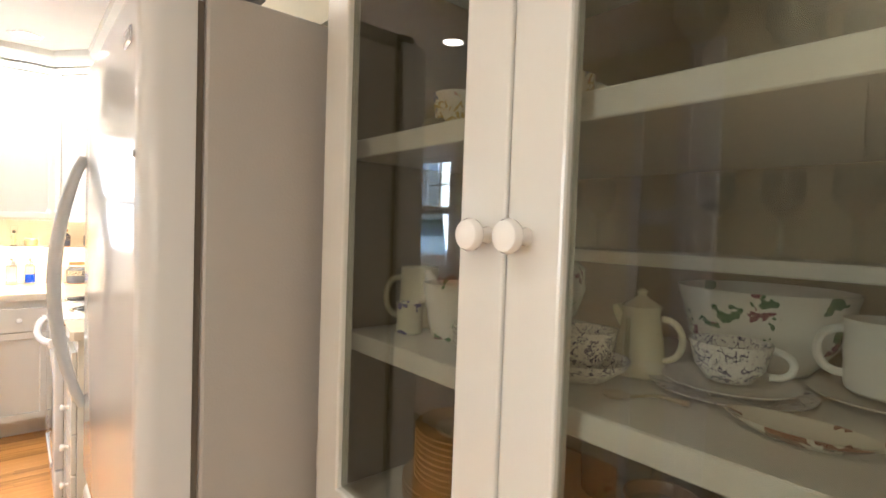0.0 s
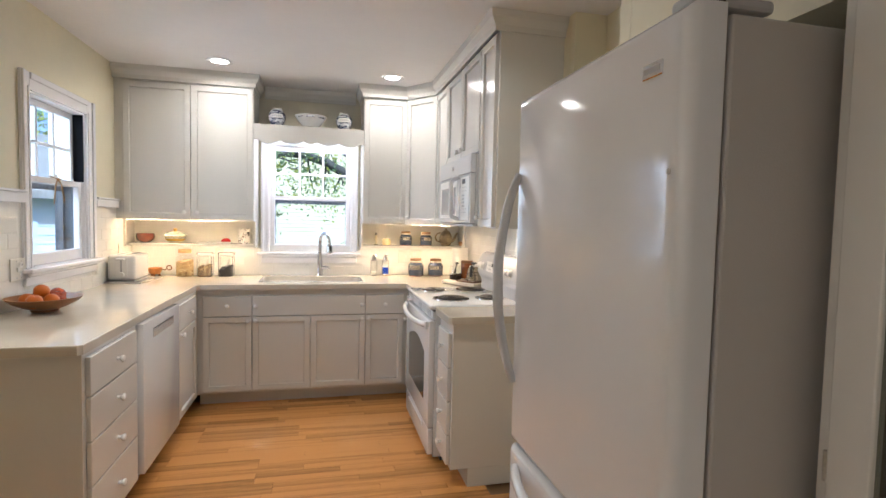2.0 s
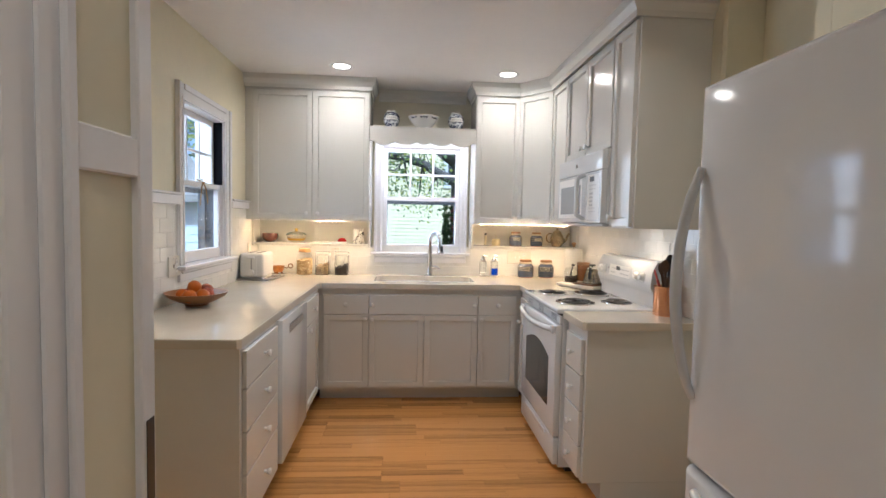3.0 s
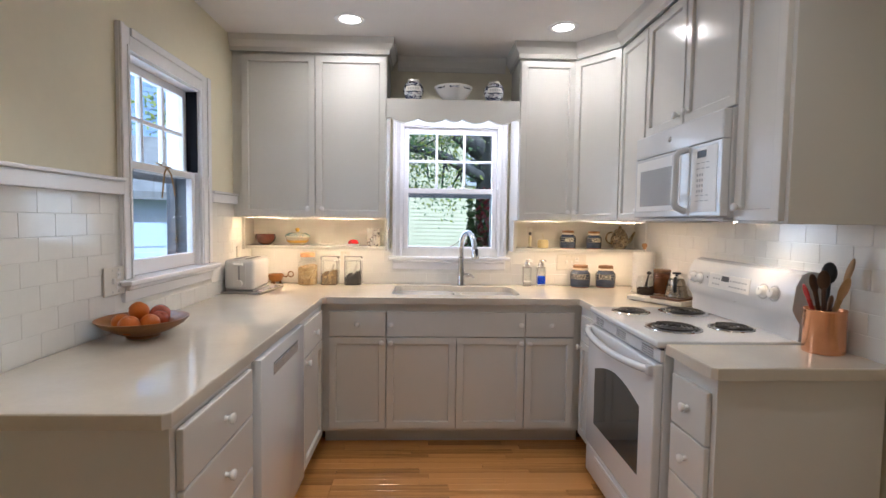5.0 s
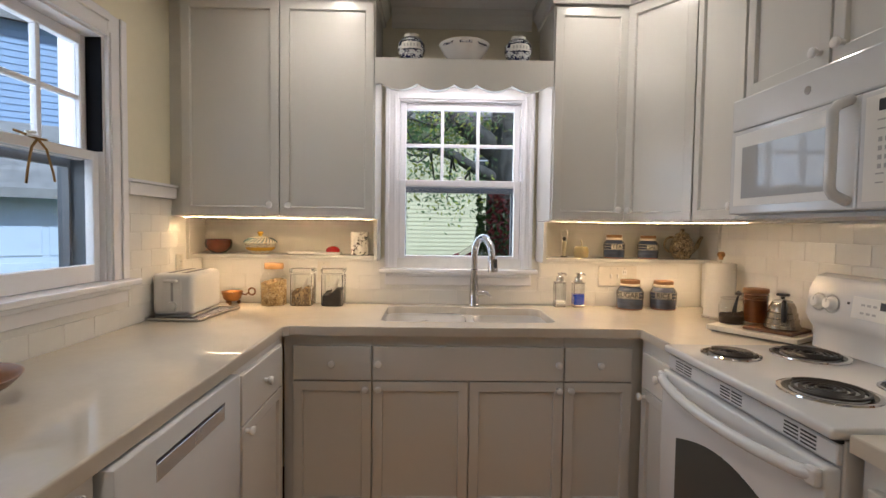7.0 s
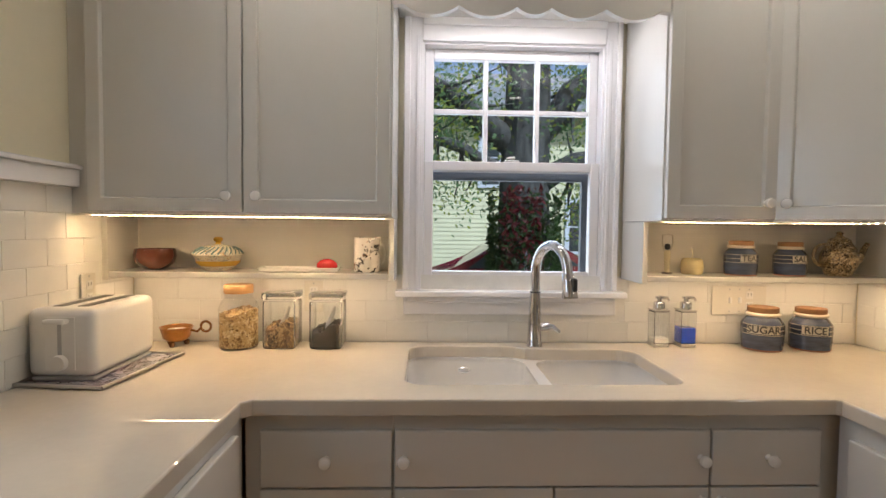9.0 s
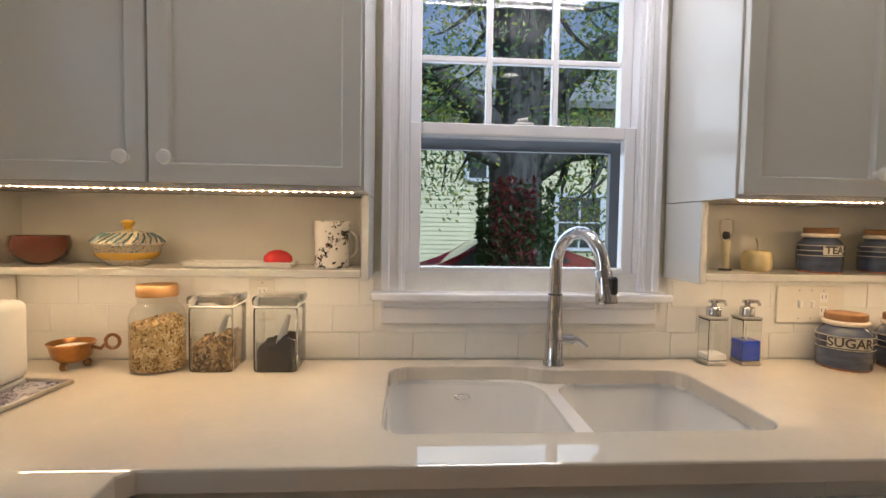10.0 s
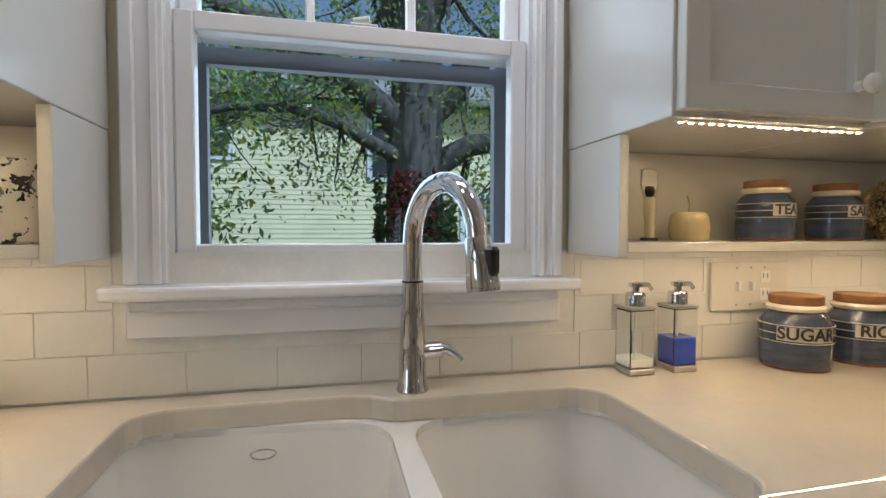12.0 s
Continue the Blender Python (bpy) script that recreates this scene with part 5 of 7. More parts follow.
oj = thing("glass_jar", "round-shouldered glass jar of rolled oats with a wooden lid", "jar", (-0.985, -0.092, Z))
oj.scale = (1.18, 1.18, 1.30)
ob = part("glass", L([(0, 0), (0.050, 0), (0.056, 0.006), (0.057, 0.105), (0.050, 0.122), (0.038, 0.132), (0.038, 0.145)], segs=32), THIN, oj, "clear glass", None, True)
part("oats", heap(0.0545, 0.092, slope=0.008, seed=3), OATS, oj, "rolled oats filling", pose(0, 0, 0.003))
part("lid", L([(0, 0.146), (0.0415, 0.146), (0.042, 0.150), (0.042, 0.166), (0.040, 0.169), (0, 0.169)], segs=32), BAMBOO, oj, "pale wooden lid", None, True)
for x, fill, lab, h, sl in ((-0.832, SEEDS, "square glass canister of mixed grains with a scoop inside", 0.052, 0.009), (-0.672, BEANS, "square glass canister of black tea leaves with a scoop inside", 0.046, 0.012)):
    cj = thing("glass_canister", lab, "canister", (x, -0.090, Z))
    cj.scale = (1.2, 1.2, 1.45)
    shell = B(-0.047, 0.047, -0.047, 0.047, 0.0, 0.118, bevel=0.009, segs=3)
    box(shell, -0.0440, 0.0440, -0.0440, 0.0440, 0.0025, 0.1155, bevel=0.007, segs=2)
    hollow(part("glass", shell, JARGLASS, cj, "clear glass", None, True), 0.0440, 0.0025, 0.1155)
    part("filling", heap(0.0425, h, True, sl, 5), fill, cj, "", pose(0, 0, 0.003))
    part("lid", B(-0.049, 0.049, -0.049, 0.049, 0.1185, 0.136, bevel=0.006, segs=2), JARGLASS, cj, "glass lid", None, True).visible_shadow = False
    part("lid_band", T([(-0.044, -0.044, 0.1165), (0.044, -0.044, 0.1165), (0.044, 0.044, 0.1165), (-0.044, 0.044, 0.1165), (-0.044, -0.044, 0.1165)], 0.0016, segs=6), PLASTIC, cj, "pale lid seal")
    part("scoop", T([(0.0, -0.01, h - 0.01), (0.012, -0.005, 0.075), (0.02, 0.0, 0.098)], [0.014, 0.007, 0.004], segs=8), STEEL, cj, "steel scoop")

for x, liquid, lev, lab in ((0.535, material("white_soap", (0.75, 0.73, 0.68), 0.3), 0.030, "clear square soap dispenser, nearly empty, with a chrome pump"), (0.635, material("blue_soap", (0.0, 0.035, 0.40), 0.08, var=0.05), 0.066, "clear square soap dispenser half full of blue liquid")):
    sd = thing("soap_dispenser", lab, "soap dispenser", (x, -0.062, Z), 0, "soap dispensers")
    bsh = B(-0.028, 0.028, -0.028, 0.028, 0.012, 0.122, bevel=0.003)
    sd.scale = (1.0, 1.0, 1.07)
    hollow(part("bottle", box(bsh, -0.0266, 0.0266, -0.0266, 0.0266, 0.0134, 0.1205), JARGLASS, sd, "clear bottle"), 0.0266, 0.0134, 0.1205)
    part("base", B(-0.0285, 0.0285, -0.0285, 0.0285, 0.0, 0.0115, bevel=0.002), STEEL, sd, "steel base")
    part("liquid", B(-0.0262, 0.0262, -0.0262, 0.0262, 0.0138, lev, bevel=0.002), liquid, sd, "soap")
    part("cap", B(-0.029, 0.029, -0.029, 0.029, 0.1225, 0.128, bevel=0.001), STEEL, sd, "steel cap")
    part("pump", tube(L([(0, 0.128), (0.020, 0.128), (0.020, 0.150), (0.017, 0.154), (0.008, 0.155), (0.008, 0.163), (0.014, 0.164), (0.014, 0.172), (0, 0.173)], segs=18), [(0, 0, 0.168), (0.028, -0.004, 0.167), (0.034, -0.005, 0.158)], [0.006, 0.005, 0.0045], segs=8), CHROME, sd, "chrome pump", None, True)
    part("dip_tube", T([(0, 0, 0.02), (0, 0, 0.125)], 0.002, segs=6), PLASTIC, sd)


def word(parent, text, size, r, z, mat, m=None):
    """Raised letters bent round a jar of radius r, centred on -y."""
    cu = bpy.data.curves.new("letters", "FONT")
    cu.body, cu.size, cu.extrude, cu.align_x, cu.align_y = text, size, 0.0006, "CENTER", "CENTER"
    cu.offset = size * 0.022
    tmp = bpy.data.objects.new("letters", cu)
    me = bpy.data.meshes.new_from_object(tmp)
    bpy.data.objects.remove(tmp), bpy.data.curves.remove(cu)
    for v in me.vertices:
        a = v.co.x / r
        d_ = r + v.co.z
        v.co = (d_ * math.sin(a), -d_ * math.cos(a), z + v.co.y)
    me.materials.clear()
    me.materials.append(mat)
    o = new("lettering", me)
    o.parent = parent
    return o


BLUE = material("slate_blue_glaze", (0.052, 0.070, 0.118), 0.14, var=0.4, scale=14, coat=0.4, stretch=(1, 1, 5))
TERRACOTTA = material("bare_clay_foot", (0.30, 0.10, 0.05), 0.7)
DKBLUE = material("dark_blue_glaze", (0.03, 0.04, 0.07), 0.16, var=0.2, coat=0.4)
BAND = material("pale_band_glaze", (0.50, 0.47, 0.41), 0.25, var=0.08)
CORK = material("cork", (0.25, 0.13, 0.055), 0.85, var=0.2, scale=40, bump=0.4, bump_scale=120)
RIM = material("cream_rim_glaze", (0.70, 0.62, 0.50), 0.2)


def crock(at, text, s, turn):
    t = thing("stoneware_canister", "blue glazed stoneware canister lettered " + text + " with a cork lid", "canister", at, turn, "lettered stoneware canisters")
    prof = [(0, 0), (0.056, 0), (0.060, 0.004), (0.062, 0.030), (0.0625, 0.075), (0.060, 0.090), (0.050, 0.104), (0.043, 0.110)]
    part("body", L([(r * s, z * s) for r, z in prof], segs=36), BLUE, t, "", None, True)
    part("band", L([(r * s, z * s) for r, z in [(0.0624, 0.052), (0.0632, 0.054), (0.0632, 0.084), (0.0612, 0.087)]], segs=36), DKBLUE, t, "dark blue band", None, True)
    bm = bmesh.new()
    rr = 0.0637 * s
    seg = [(rr * math.sin(a), -rr * math.cos(a)) for a in [(-0.80 if len(text) > 4 else -0.62 if len(text) > 3 else -0.5) + (1.60 if len(text) > 4 else 1.24 if len(text) > 3 else 1.0) * k / 12 for k in range(13)]]
    lo, hi = [bm.verts.new((x, y, 0.057 * s)) for x, y in seg], [bm.verts.new((x, y, 0.083 * s)) for x, y in seg]
    for k in range(12):
        bm.faces.new((lo[k], lo[k + 1], hi[k + 1], hi[k]))
    part("label_panel", bm, BAND, t, "pale lettering panel", None, True)
    part("foot_ring", L([(r * s, z * s) for r, z in [(0.0555, -0.0003), (0.0572, 0.0), (0.0606, 0.0045), (0.0595, 0.0048)]], segs=36), TERRACOTTA, t, "bare clay foot", None, True)
    for z in (0.0535, 0.0690, 0.0850):
        part("stripe", T([(0.0628 * s * math.cos(a), 0.0628 * s * math.sin(a), z * s) for a in [2 * math.pi * k / 36 for k in range(37)]], 0.0011, segs=6, cap=False), BAND, t)
    part("rim", L([(r * s, z * s) for r, z in [(0.043, 0.108), (0.049, 0.111), (0.051, 0.117), (0.049, 0.122), (0.040, 0.122)]], segs=32), RIM, t, "cream rim", None, True)
    part("lid", L([(r * s, z * s) for r, z in [(0, 0.122), (0.044, 0.122), (0.046, 0.125), (0.046, 0.138), (0.044, 0.140), (0, 0.140)]], segs=28), CORK, t, "cork lid", None, True)
    word(t, text, 0.0315 * s, rr + 0.0004, 0.0700 * s, BLACK)
    return t


crock((0.905, -0.095, Z), "SUGAR", 1.10, -30)
crock((1.085, -0.095, Z), "RICE", 1.08, -24)
ZS = 1.1855
crock((0.808, -0.105, ZS), "TEA", 0.88, -4)
crock((0.990, -0.105, ZS), "SALT", 0.86, 8)

# niche, left: bowl, lidded dish, dish with a red ball, mug
vessel("wooden_bowl", "small dark red-brown glazed bowl on the niche shelf", "bowl", [(0.028, 0), (0.034, 0.003), (0.056, 0.022), (0.062, 0.045), (0.058, 0.066)], material("oxblood_glaze", (0.10, 0.028, 0.015), 0.15, var=0.15, coat=0.5), (-1.268, -0.10, ZS), wall=0.004).scale = (1.1, 1.1, 1.1)
DECO = spotted("painted_faience", (0.66, 0.62, 0.50), [((0.16, 0.25, 0.30), 0.5), ((0.45, 0.28, 0.05), 0.25), ((0.30, 0.06, 0.05), 0.15)], 85, 0.42, 0.2, (1, 1, 1))
YEL = material("yellow_glaze", (0.55, 0.34, 0.05), 0.2, coat=0.3)
ld = thing("covered_dish", "faience covered dish painted in blue and yellow with a knob lid", "dish", (-1.052, -0.10, ZS))
ld.scale = (1.15, 1.15, 1.1)
part("dish", L([(0, 0), (0.038, 0), (0.042, 0.006), (0.060, 0.022), (0.068, 0.046), (0.071, 0.048), (0, 0.048)], segs=36), DECO, ld, "", None, True)
part("base_band", L([(0.052, 0.0145), (0.0620, 0.0225), (0.0650, 0.031), (0.060, 0.031)], segs=36), YEL, ld, "yellow band", None, True)
lid = part("lid", L([(0.0725, 0.0485), (0.073, 0.052), (0.062, 0.064), (0.040, 0.076), (0.016, 0.082), (0, 0.083)], segs=36), DECO, ld, "", None, True)
for k in range(26):
    a = 2 * math.pi * k / 26
    pts = [(r * math.cos(a + tw), r * math.sin(a + tw), z) for r, z, tw in ((0.0722, 0.0535, 0.0), (0.062, 0.0648, 0.16), (0.046, 0.0740, 0.30))]
    part("stripe", T(pts, 0.0022, segs=5), material("teal_stripe", (0.10, 0.17, 0.19), 0.2) if k == 0 else bpy.data.materials["teal_stripe"], lid)
part("knob", L([(0.010, 0.082), (0.007, 0.088), (0.013, 0.094), (0.014, 0.100), (0.008, 0.105), (0, 0.106)], segs=18), YEL, ld, "yellow knob", None, True)
fd_ = thing("oblong_dish", "long narrow white porcelain dish", "dish", (-0.765, -0.115, ZS))
fd_.scale = (1.28, 1.0, 1.0)
bm = B(-0.105, 0.105, -0.038, 0.038, 0.0, 0.014, bevel=0.006, segs=2)
bm.faces.ensure_lookup_table()
tf = max(bm.faces, key=lambda f: f.calc_center_median().z)
bmesh.ops.inset_region(bm, faces=[tf], thickness=0.004, depth=0.0), bmesh.ops.translate(bm, vec=(0, 0, -0.009), verts=tf.verts)
for v in bm.verts:
    if v.co.z > 0.011:
        v.co.x *= 1.06
        v.co.y *= 1.10
part("dish", bm, PORCELAIN, fd_, "", None, True)
solid("kitchen_timer", L([(0, 0), (0.022, 0.0), (0.032, 0.009), (0.031, 0.022), (0.021, 0.033), (0.008, 0.038), (0, 0.039)], segs=24, sx=1.15, sy=0.8), material("scarlet", (0.42, 0.010, 0.012), 0.2, var=0.1), "rounded scarlet timer lying in a white dish", "timer", (-0.672, -0.115, ZS + 0.0055))
mg = vessel("mug", "straight white mug printed with little dogs", "mug", [(0.043, 0), (0.046, 0.003), (0.046, 0.112), (0.0465, 0.12)], spotted("dog_print_glaze", (0.76, 0.74, 0.70), [((0.02, 0.018, 0.016), 0.38), ((0.28, 0.14, 0.07), 0.30), ((0.20, 0.19, 0.18), 0.30)], 38, 0.36), (-0.535, -0.105, ZS), handle=(0.0455, 0.028, 0.095, 0.020, 0.005, 0.15), inner=WHITEWARE)
# niche, right: corkscrew, honey pot, spatter teapot
ck = thing("bottle_opener", "upright cream bottle opener with a wire loop", "opener", (0.548, -0.085, ZS))
part("stem", tube(L([(0, 0), (0.012, 0), (0.012, 0.008), (0, 0.008)], segs=14), [(0, 0, 0.008), (0, 0, 0.03), (0, 0, 0.075), (0, 0, 0.085)], [0.0085, 0.010, 0.012, 0.010], segs=12), IVORY, ck, "", None, True)
part("loop", T([(-0.010, 0, 0.08), (-0.019, 0, 0.110), (-0.018, 0, 0.140), (0, 0, 0.144), (0.018, 0, 0.140), (0.019, 0, 0.110), (0.010, 0, 0.08)], 0.0028, segs=8), STEEL, ck, "wire loop")
part("bolt", L([(0, 0.086), (0.008, 0.088), (0.011, 0.098), (0.008, 0.108), (0, 0.110)], segs=12), BLACK, ck)
part("foot", L([(0, 0), (0.016, 0), (0.015, 0.006), (0, 0.008)], segs=14, sx=1.2, sy=0.9), BLACK, ck)
hp = thing("honey_pot", "small cream honey pot with a dipper", "pot", (0.640, -0.085, ZS))
part("pot", L([(0, 0), (0.033, 0), (0.037, 0.006), (0.039, 0.026), (0.037, 0.044), (0.033, 0.054), (0.028, 0.057), (0.026, 0.054), (0, 0.053)], segs=24), material("straw_glaze", (0.58, 0.49, 0.28), 0.25, var=0.1), hp, "", None, True)
part("dipper", T([(0, 0, 0.05), (0.002, 0, 0.075), (-0.004, 0, 0.092)], 0.0025, segs=6), IVORY, hp)
SPAT = spotted("spatter_glaze", (0.34, 0.25, 0.13), [((0.025, 0.018, 0.012), 0.75), ((0.55, 0.47, 0.32), 0.6), ((0.03, 0.02, 0.015), 0.6)], 75, 0.5, 0.15)
tp = thing("teapot", "round spatter-glazed brown and black teapot", "teapot", (1.172, -0.105, ZS), 0)
part("body", L([(0, 0), (0.038, 0), (0.044, 0.008), (0.060, 0.045), (0.060, 0.070), (0.048, 0.105), (0.036, 0.122)], segs=32), SPAT, tp, "", None, True)
part("lid", L([(0.037, 0.122), (0.034, 0.132), (0.014, 0.142), (0.009, 0.148), (0.013, 0.156), (0, 0.162)], segs=24), SPAT, tp, "", None, True)
part("handle", handle_loop(bmesh.new(), 0.052, 0.035, 0.115, 0.045, 0.006, math.pi), SPAT, tp, "", None, True)
part("spout", T([(0.050, 0, 0.040), (0.078, 0, 0.062), (0.092, 0, 0.095), (0.106, 0, 0.118)], [0.017, 0.013, 0.010, 0.008], segs=12), SPAT, tp, "", None, True)

# over the window: two ginger jars and a footed bowl
DELFT = spotted("blue_white_delft", (0.66, 0.68, 0.70), [((0.012, 0.018, 0.07), 0.8), ((0.015, 0.025, 0.09), 0.6)], 44, 0.5)
ZV = 2.1255
for x in (-0.270, 0.255):
    j = thing("ginger_jar", "round blue and white ginger jar on the shelf over the window", "jar", (x, -0.235, ZV), 0, "pair of ginger jars")
    j.scale = (1.05, 1.05, 1.12)
    part("body", L([(0, 0), (0.034, 0), (0.038, 0.004), (0.052, 0.030), (0.064, 0.065), (0.062, 0.090), (0.045, 0.113), (0.033, 0.118), (0.032, 0.128), (0.028, 0.130)], segs=32), DELFT, j, "", None, True)
    panel = bmesh.new()
    arc_ = [-0.75 + 1.5 * k / 10 for k in range(11)]
    rows = [[panel.verts.new((rr * math.sin(a), -rr * math.cos(a), z)) for a in arc_] for rr, z in ((0.0642, 0.058), (0.0655, 0.068), (0.0655, 0.078), (0.0640, 0.086))]
    for lo, hi in zip(rows, rows[1:]):
        for k in range(10):
            panel.faces.new((lo[k], lo[k + 1], hi[k + 1], hi[k]))
    cart = part("cartouche", panel, WHITEWARE, j, "pale name cartouche", None, True)
    for z, lift in ((0.0565, -0.004), (0.0875, 0.004)):
        part("outline", T([(0.0652 * math.sin(a), -0.0652 * math.cos(a), z + lift * math.cos(2.1 * a)) for a in arc_], 0.0016, segs=6), DKBLUE, cart, "dark painted outline")
    for k in range(5):
        a = -0.46 + 0.23 * k
        part("letter_bar", B(-0.0035, 0.0035, -0.0006, 0.0006, -0.006, 0.006, m=pose(0.0662 * math.sin(a), -0.0662 * math.cos(a), 0.072, 0, 0, math.degrees(a))), GREY_PLASTIC, cart)
    part("rim", L([(0.033, 0.117), (0.035, 0.119), (0.034, 0.130), (0.028, 0.131), (0, 0.127)], segs=24), WHITEWARE, j, "", None, True)
fb = thing("footed_bowl", "white porcelain bowl on four small feet with dark border panels", "bowl", (-0.010, -0.230, ZV))
part("bowl", L([(0, 0.016), (0.050, 0.016), (0.062, 0.020), (0.100, 0.062), (0.122, 0.100), (0.124, 0.104), (0.119, 0.104), (0.096, 0.062), (0.05, 0.024), (0, 0.022)], segs=40), PORCELAIN, fb, "", None, True)
for a in (-2.2, -0.95, 0.95, 2.2):
    part("foot", T([(0.05 * math.cos(a), 0.05 * math.sin(a), 0.022), (0.060 * math.cos(a), 0.060 * math.sin(a), 0.010), (0.064 * math.cos(a), 0.064 * math.sin(a), 0.0)], [0.008, 0.006, 0.007], segs=8), PORCELAIN, fb)
for a in (-2.35, -1.5708, -0.79):
    part("border_panel", B(-0.030, 0.030, -0.0012, 0.0012, -0.010, 0.010, m=pose(0.1165 * math.cos(a), 0.1165 * math.sin(a), 0.088, 0, 0, math.degrees(a) + 90) @ pose(0, 0, 0, -30)), DELFT, fb, "dark printed border panel")

# coffee things on a stone tray
ct = thing("stone_tray", "pale stone slab tray with a dark wooden board on it", "tray", (1.195, -0.745, Z), 32)
part("slab", B(-0.115, 0.115, -0.170, 0.170, 0.006, 0.028, bevel=0.004, segs=2), material("pale_stone", (0.62, 0.58, 0.50), 0.4, var=0.12, scale=14, bump=0.2), ct)
for x, y in ((-0.09, -0.14), (0.09, -0.14), (-0.09, 0.14), (0.09, 0.14)):
    part("foot", B(x - 0.012, x + 0.012, y - 0.012, y + 0.012, 0.0, 0.0058), BLACK, ct)
part("board", B(-0.095, 0.095, -0.145, 0.035, 0.0285, 0.040, bevel=0.003), material("walnut", (0.13, 0.055, 0.02), 0.4, var=0.25, stretch=(1, 8, 1), scale=10), ct, "dark walnut board")
ZT = Z + 0.0405
cjar = thing("coffee_jar", "glass jar half full of ground coffee with a black spoon", "jar", (1.128, -0.640, Z + 0.0285))
part("glass", L([(0, 0), (0.044, 0), (0.050, 0.006), (0.051, 0.075), (0.043, 0.090), (0.041, 0.104), (0.044, 0.108)], segs=28), THIN, cjar, "clear glass", None, True)
part("coffee", heap(0.047, 0.034, slope=0.004, seed=8), material("ground_coffee", (0.035, 0.018, 0.009), 0.9, bump=0.5), cjar, "ground coffee", pose(0, 0, 0.002))
part("rim_band", T([(0.045 * math.cos(a), 0.045 * math.sin(a), 0.106) for a in [2 * math.pi * k / 24 for k in range(25)]], 0.0025, segs=6, cap=False), STEEL, cjar, "wire rim")
part("spoon", lathe(T([(-0.02, -0.048, 0.055), (-0.012, -0.050, 0.10), (-0.005, -0.050, 0.125)], [0.009, 0.005, 0.004], segs=8), [(0, 0.0), (0.013, 0.006), (0.014, 0.014), (0, 0.024)], 14, at=(-0.004, -0.050, 0.122)), BLACK, cjar, "black scoop", None, True)
vessel("brown_canister", "tall amber brown canister with a wooden lid", "canister", [(0.042, 0), (0.046, 0.006), (0.047, 0.090), (0.050, 0.094), (0.047, 0.099), (0.050, 0.104), (0.047, 0.109), (0.050, 0.114), (0.045, 0.122)], material("amber_brown", (0.17, 0.055, 0.015), 0.15, var=0.2, coat=0.4), (1.212, -0.668, ZT))
solid("canister_lid", L([(0, 0), (0.047, 0), (0.049, 0.004), (0.049, 0.016), (0.046, 0.019), (0, 0.020)], segs=28), material("dark_wood_lid", (0.20, 0.09, 0.03), 0.4, var=0.2), "dark wooden lid on an amber canister", "lid", (1.212, -0.668, ZT + 0.1225))
KETTLE = material("dark_brushed_steel", (0.36, 0.32, 0.26), 0.25, 1.0, var=0.1)
kt = thing("pour_over_kettle", "small brushed steel kettle with a black knob and handle", "kettle", (1.226, -0.812, ZT), 58)
part("body", L([(0, 0), (0.060, 0), (0.064, 0.004), (0.0625, 0.018), (0.0585, 0.021), (0.058, 0.040), (0.0535, 0.043), (0.053, 0.064), (0.0475, 0.067), (0.046, 0.085), (0.038, 0.102), (0.034, 0.106)], segs=32), KETTLE, kt, "", None, True)
part("lid", L([(0.035, 0.106), (0.034, 0.111), (0.012, 0.116), (0, 0.117)], segs=24), STEEL, kt, "", None, True)
part("lid_knob", L([(0.006, 0.116), (0.007, 0.126), (0.024, 0.130), (0.022, 0.139), (0, 0.141)], segs=16), BLACK, kt, "black lid knob", None, True)
part("handle", T([(-0.030, 0, 0.108), (-0.066, 0, 0.112), (-0.080, 0, 0.092), (-0.080, 0, 0.050), (-0.076, 0, 0.036)], [0.006, 0.009, 0.011, 0.011, 0.008], segs=8), BLACK, kt, "black handle", None, True)
part("spout", T([(0.048, 0, 0.030), (0.082, 0, 0.045), (0.090, 0, 0.085), (0.105, 0, 0.118)], [0.010, 0.006, 0.0055, 0.005], segs=8), STEEL, kt, "thin steel spout", None, True)
pt = thing("paper_towel_holder", "white paper towel roll on an upright holder with a wooden knob", "paper towels", (1.242, -0.350, Z))
part("base", L([(0, 0), (0.075, 0), (0.076, 0.006), (0.07, 0.010), (0, 0.010)], segs=32), STEEL, pt, "", None, True)
part("roll", L([(0.020, 0.0105), (0.066, 0.0105), (0.068, 0.013), (0.068, 0.262), (0.066, 0.265), (0.020, 0.265), (0.020, 0.0105)], segs=36), material("paper_towel", (0.78, 0.76, 0.72), 0.95, bump=0.5, bump_scale=200), pt, "white paper roll", None, True)
part("rod", T([(0, 0, 0.008), (0, 0, 0.285)], 0.006, segs=10), STEEL, pt)
part("finial", L([(0, 0.282), (0.011, 0.283), (0.010, 0.292), (0.017, 0.300), (0.018, 0.312), (0.012, 0.320), (0, 0.322)], segs=18), BAMBOO, pt, "turned wooden knob", None, True)

# copper crock of utensils
uc = thing("utensil_crock", "polished copper utensil crock", "crock", (1.245, -1.838, Z))
part("pot", L([(0, 0), (0.062, 0), (0.065, 0.003), (0.065, 0.150), (0.067, 0.153), (0.065, 0.156), (0.061, 0.150), (0.061, 0.006), (0, 0.006)], segs=36), COPPER, uc, "", None, True)
SPOONWOOD = material("beech_wood", (0.42, 0.24, 0.10), 0.55, var=0.2, stretch=(1, 1, 0.3), scale=18)
DARKWOOD = material("dark_spoon_wood", (0.10, 0.045, 0.02), 0.5, var=0.25, stretch=(1, 1, 0.3), scale=18)


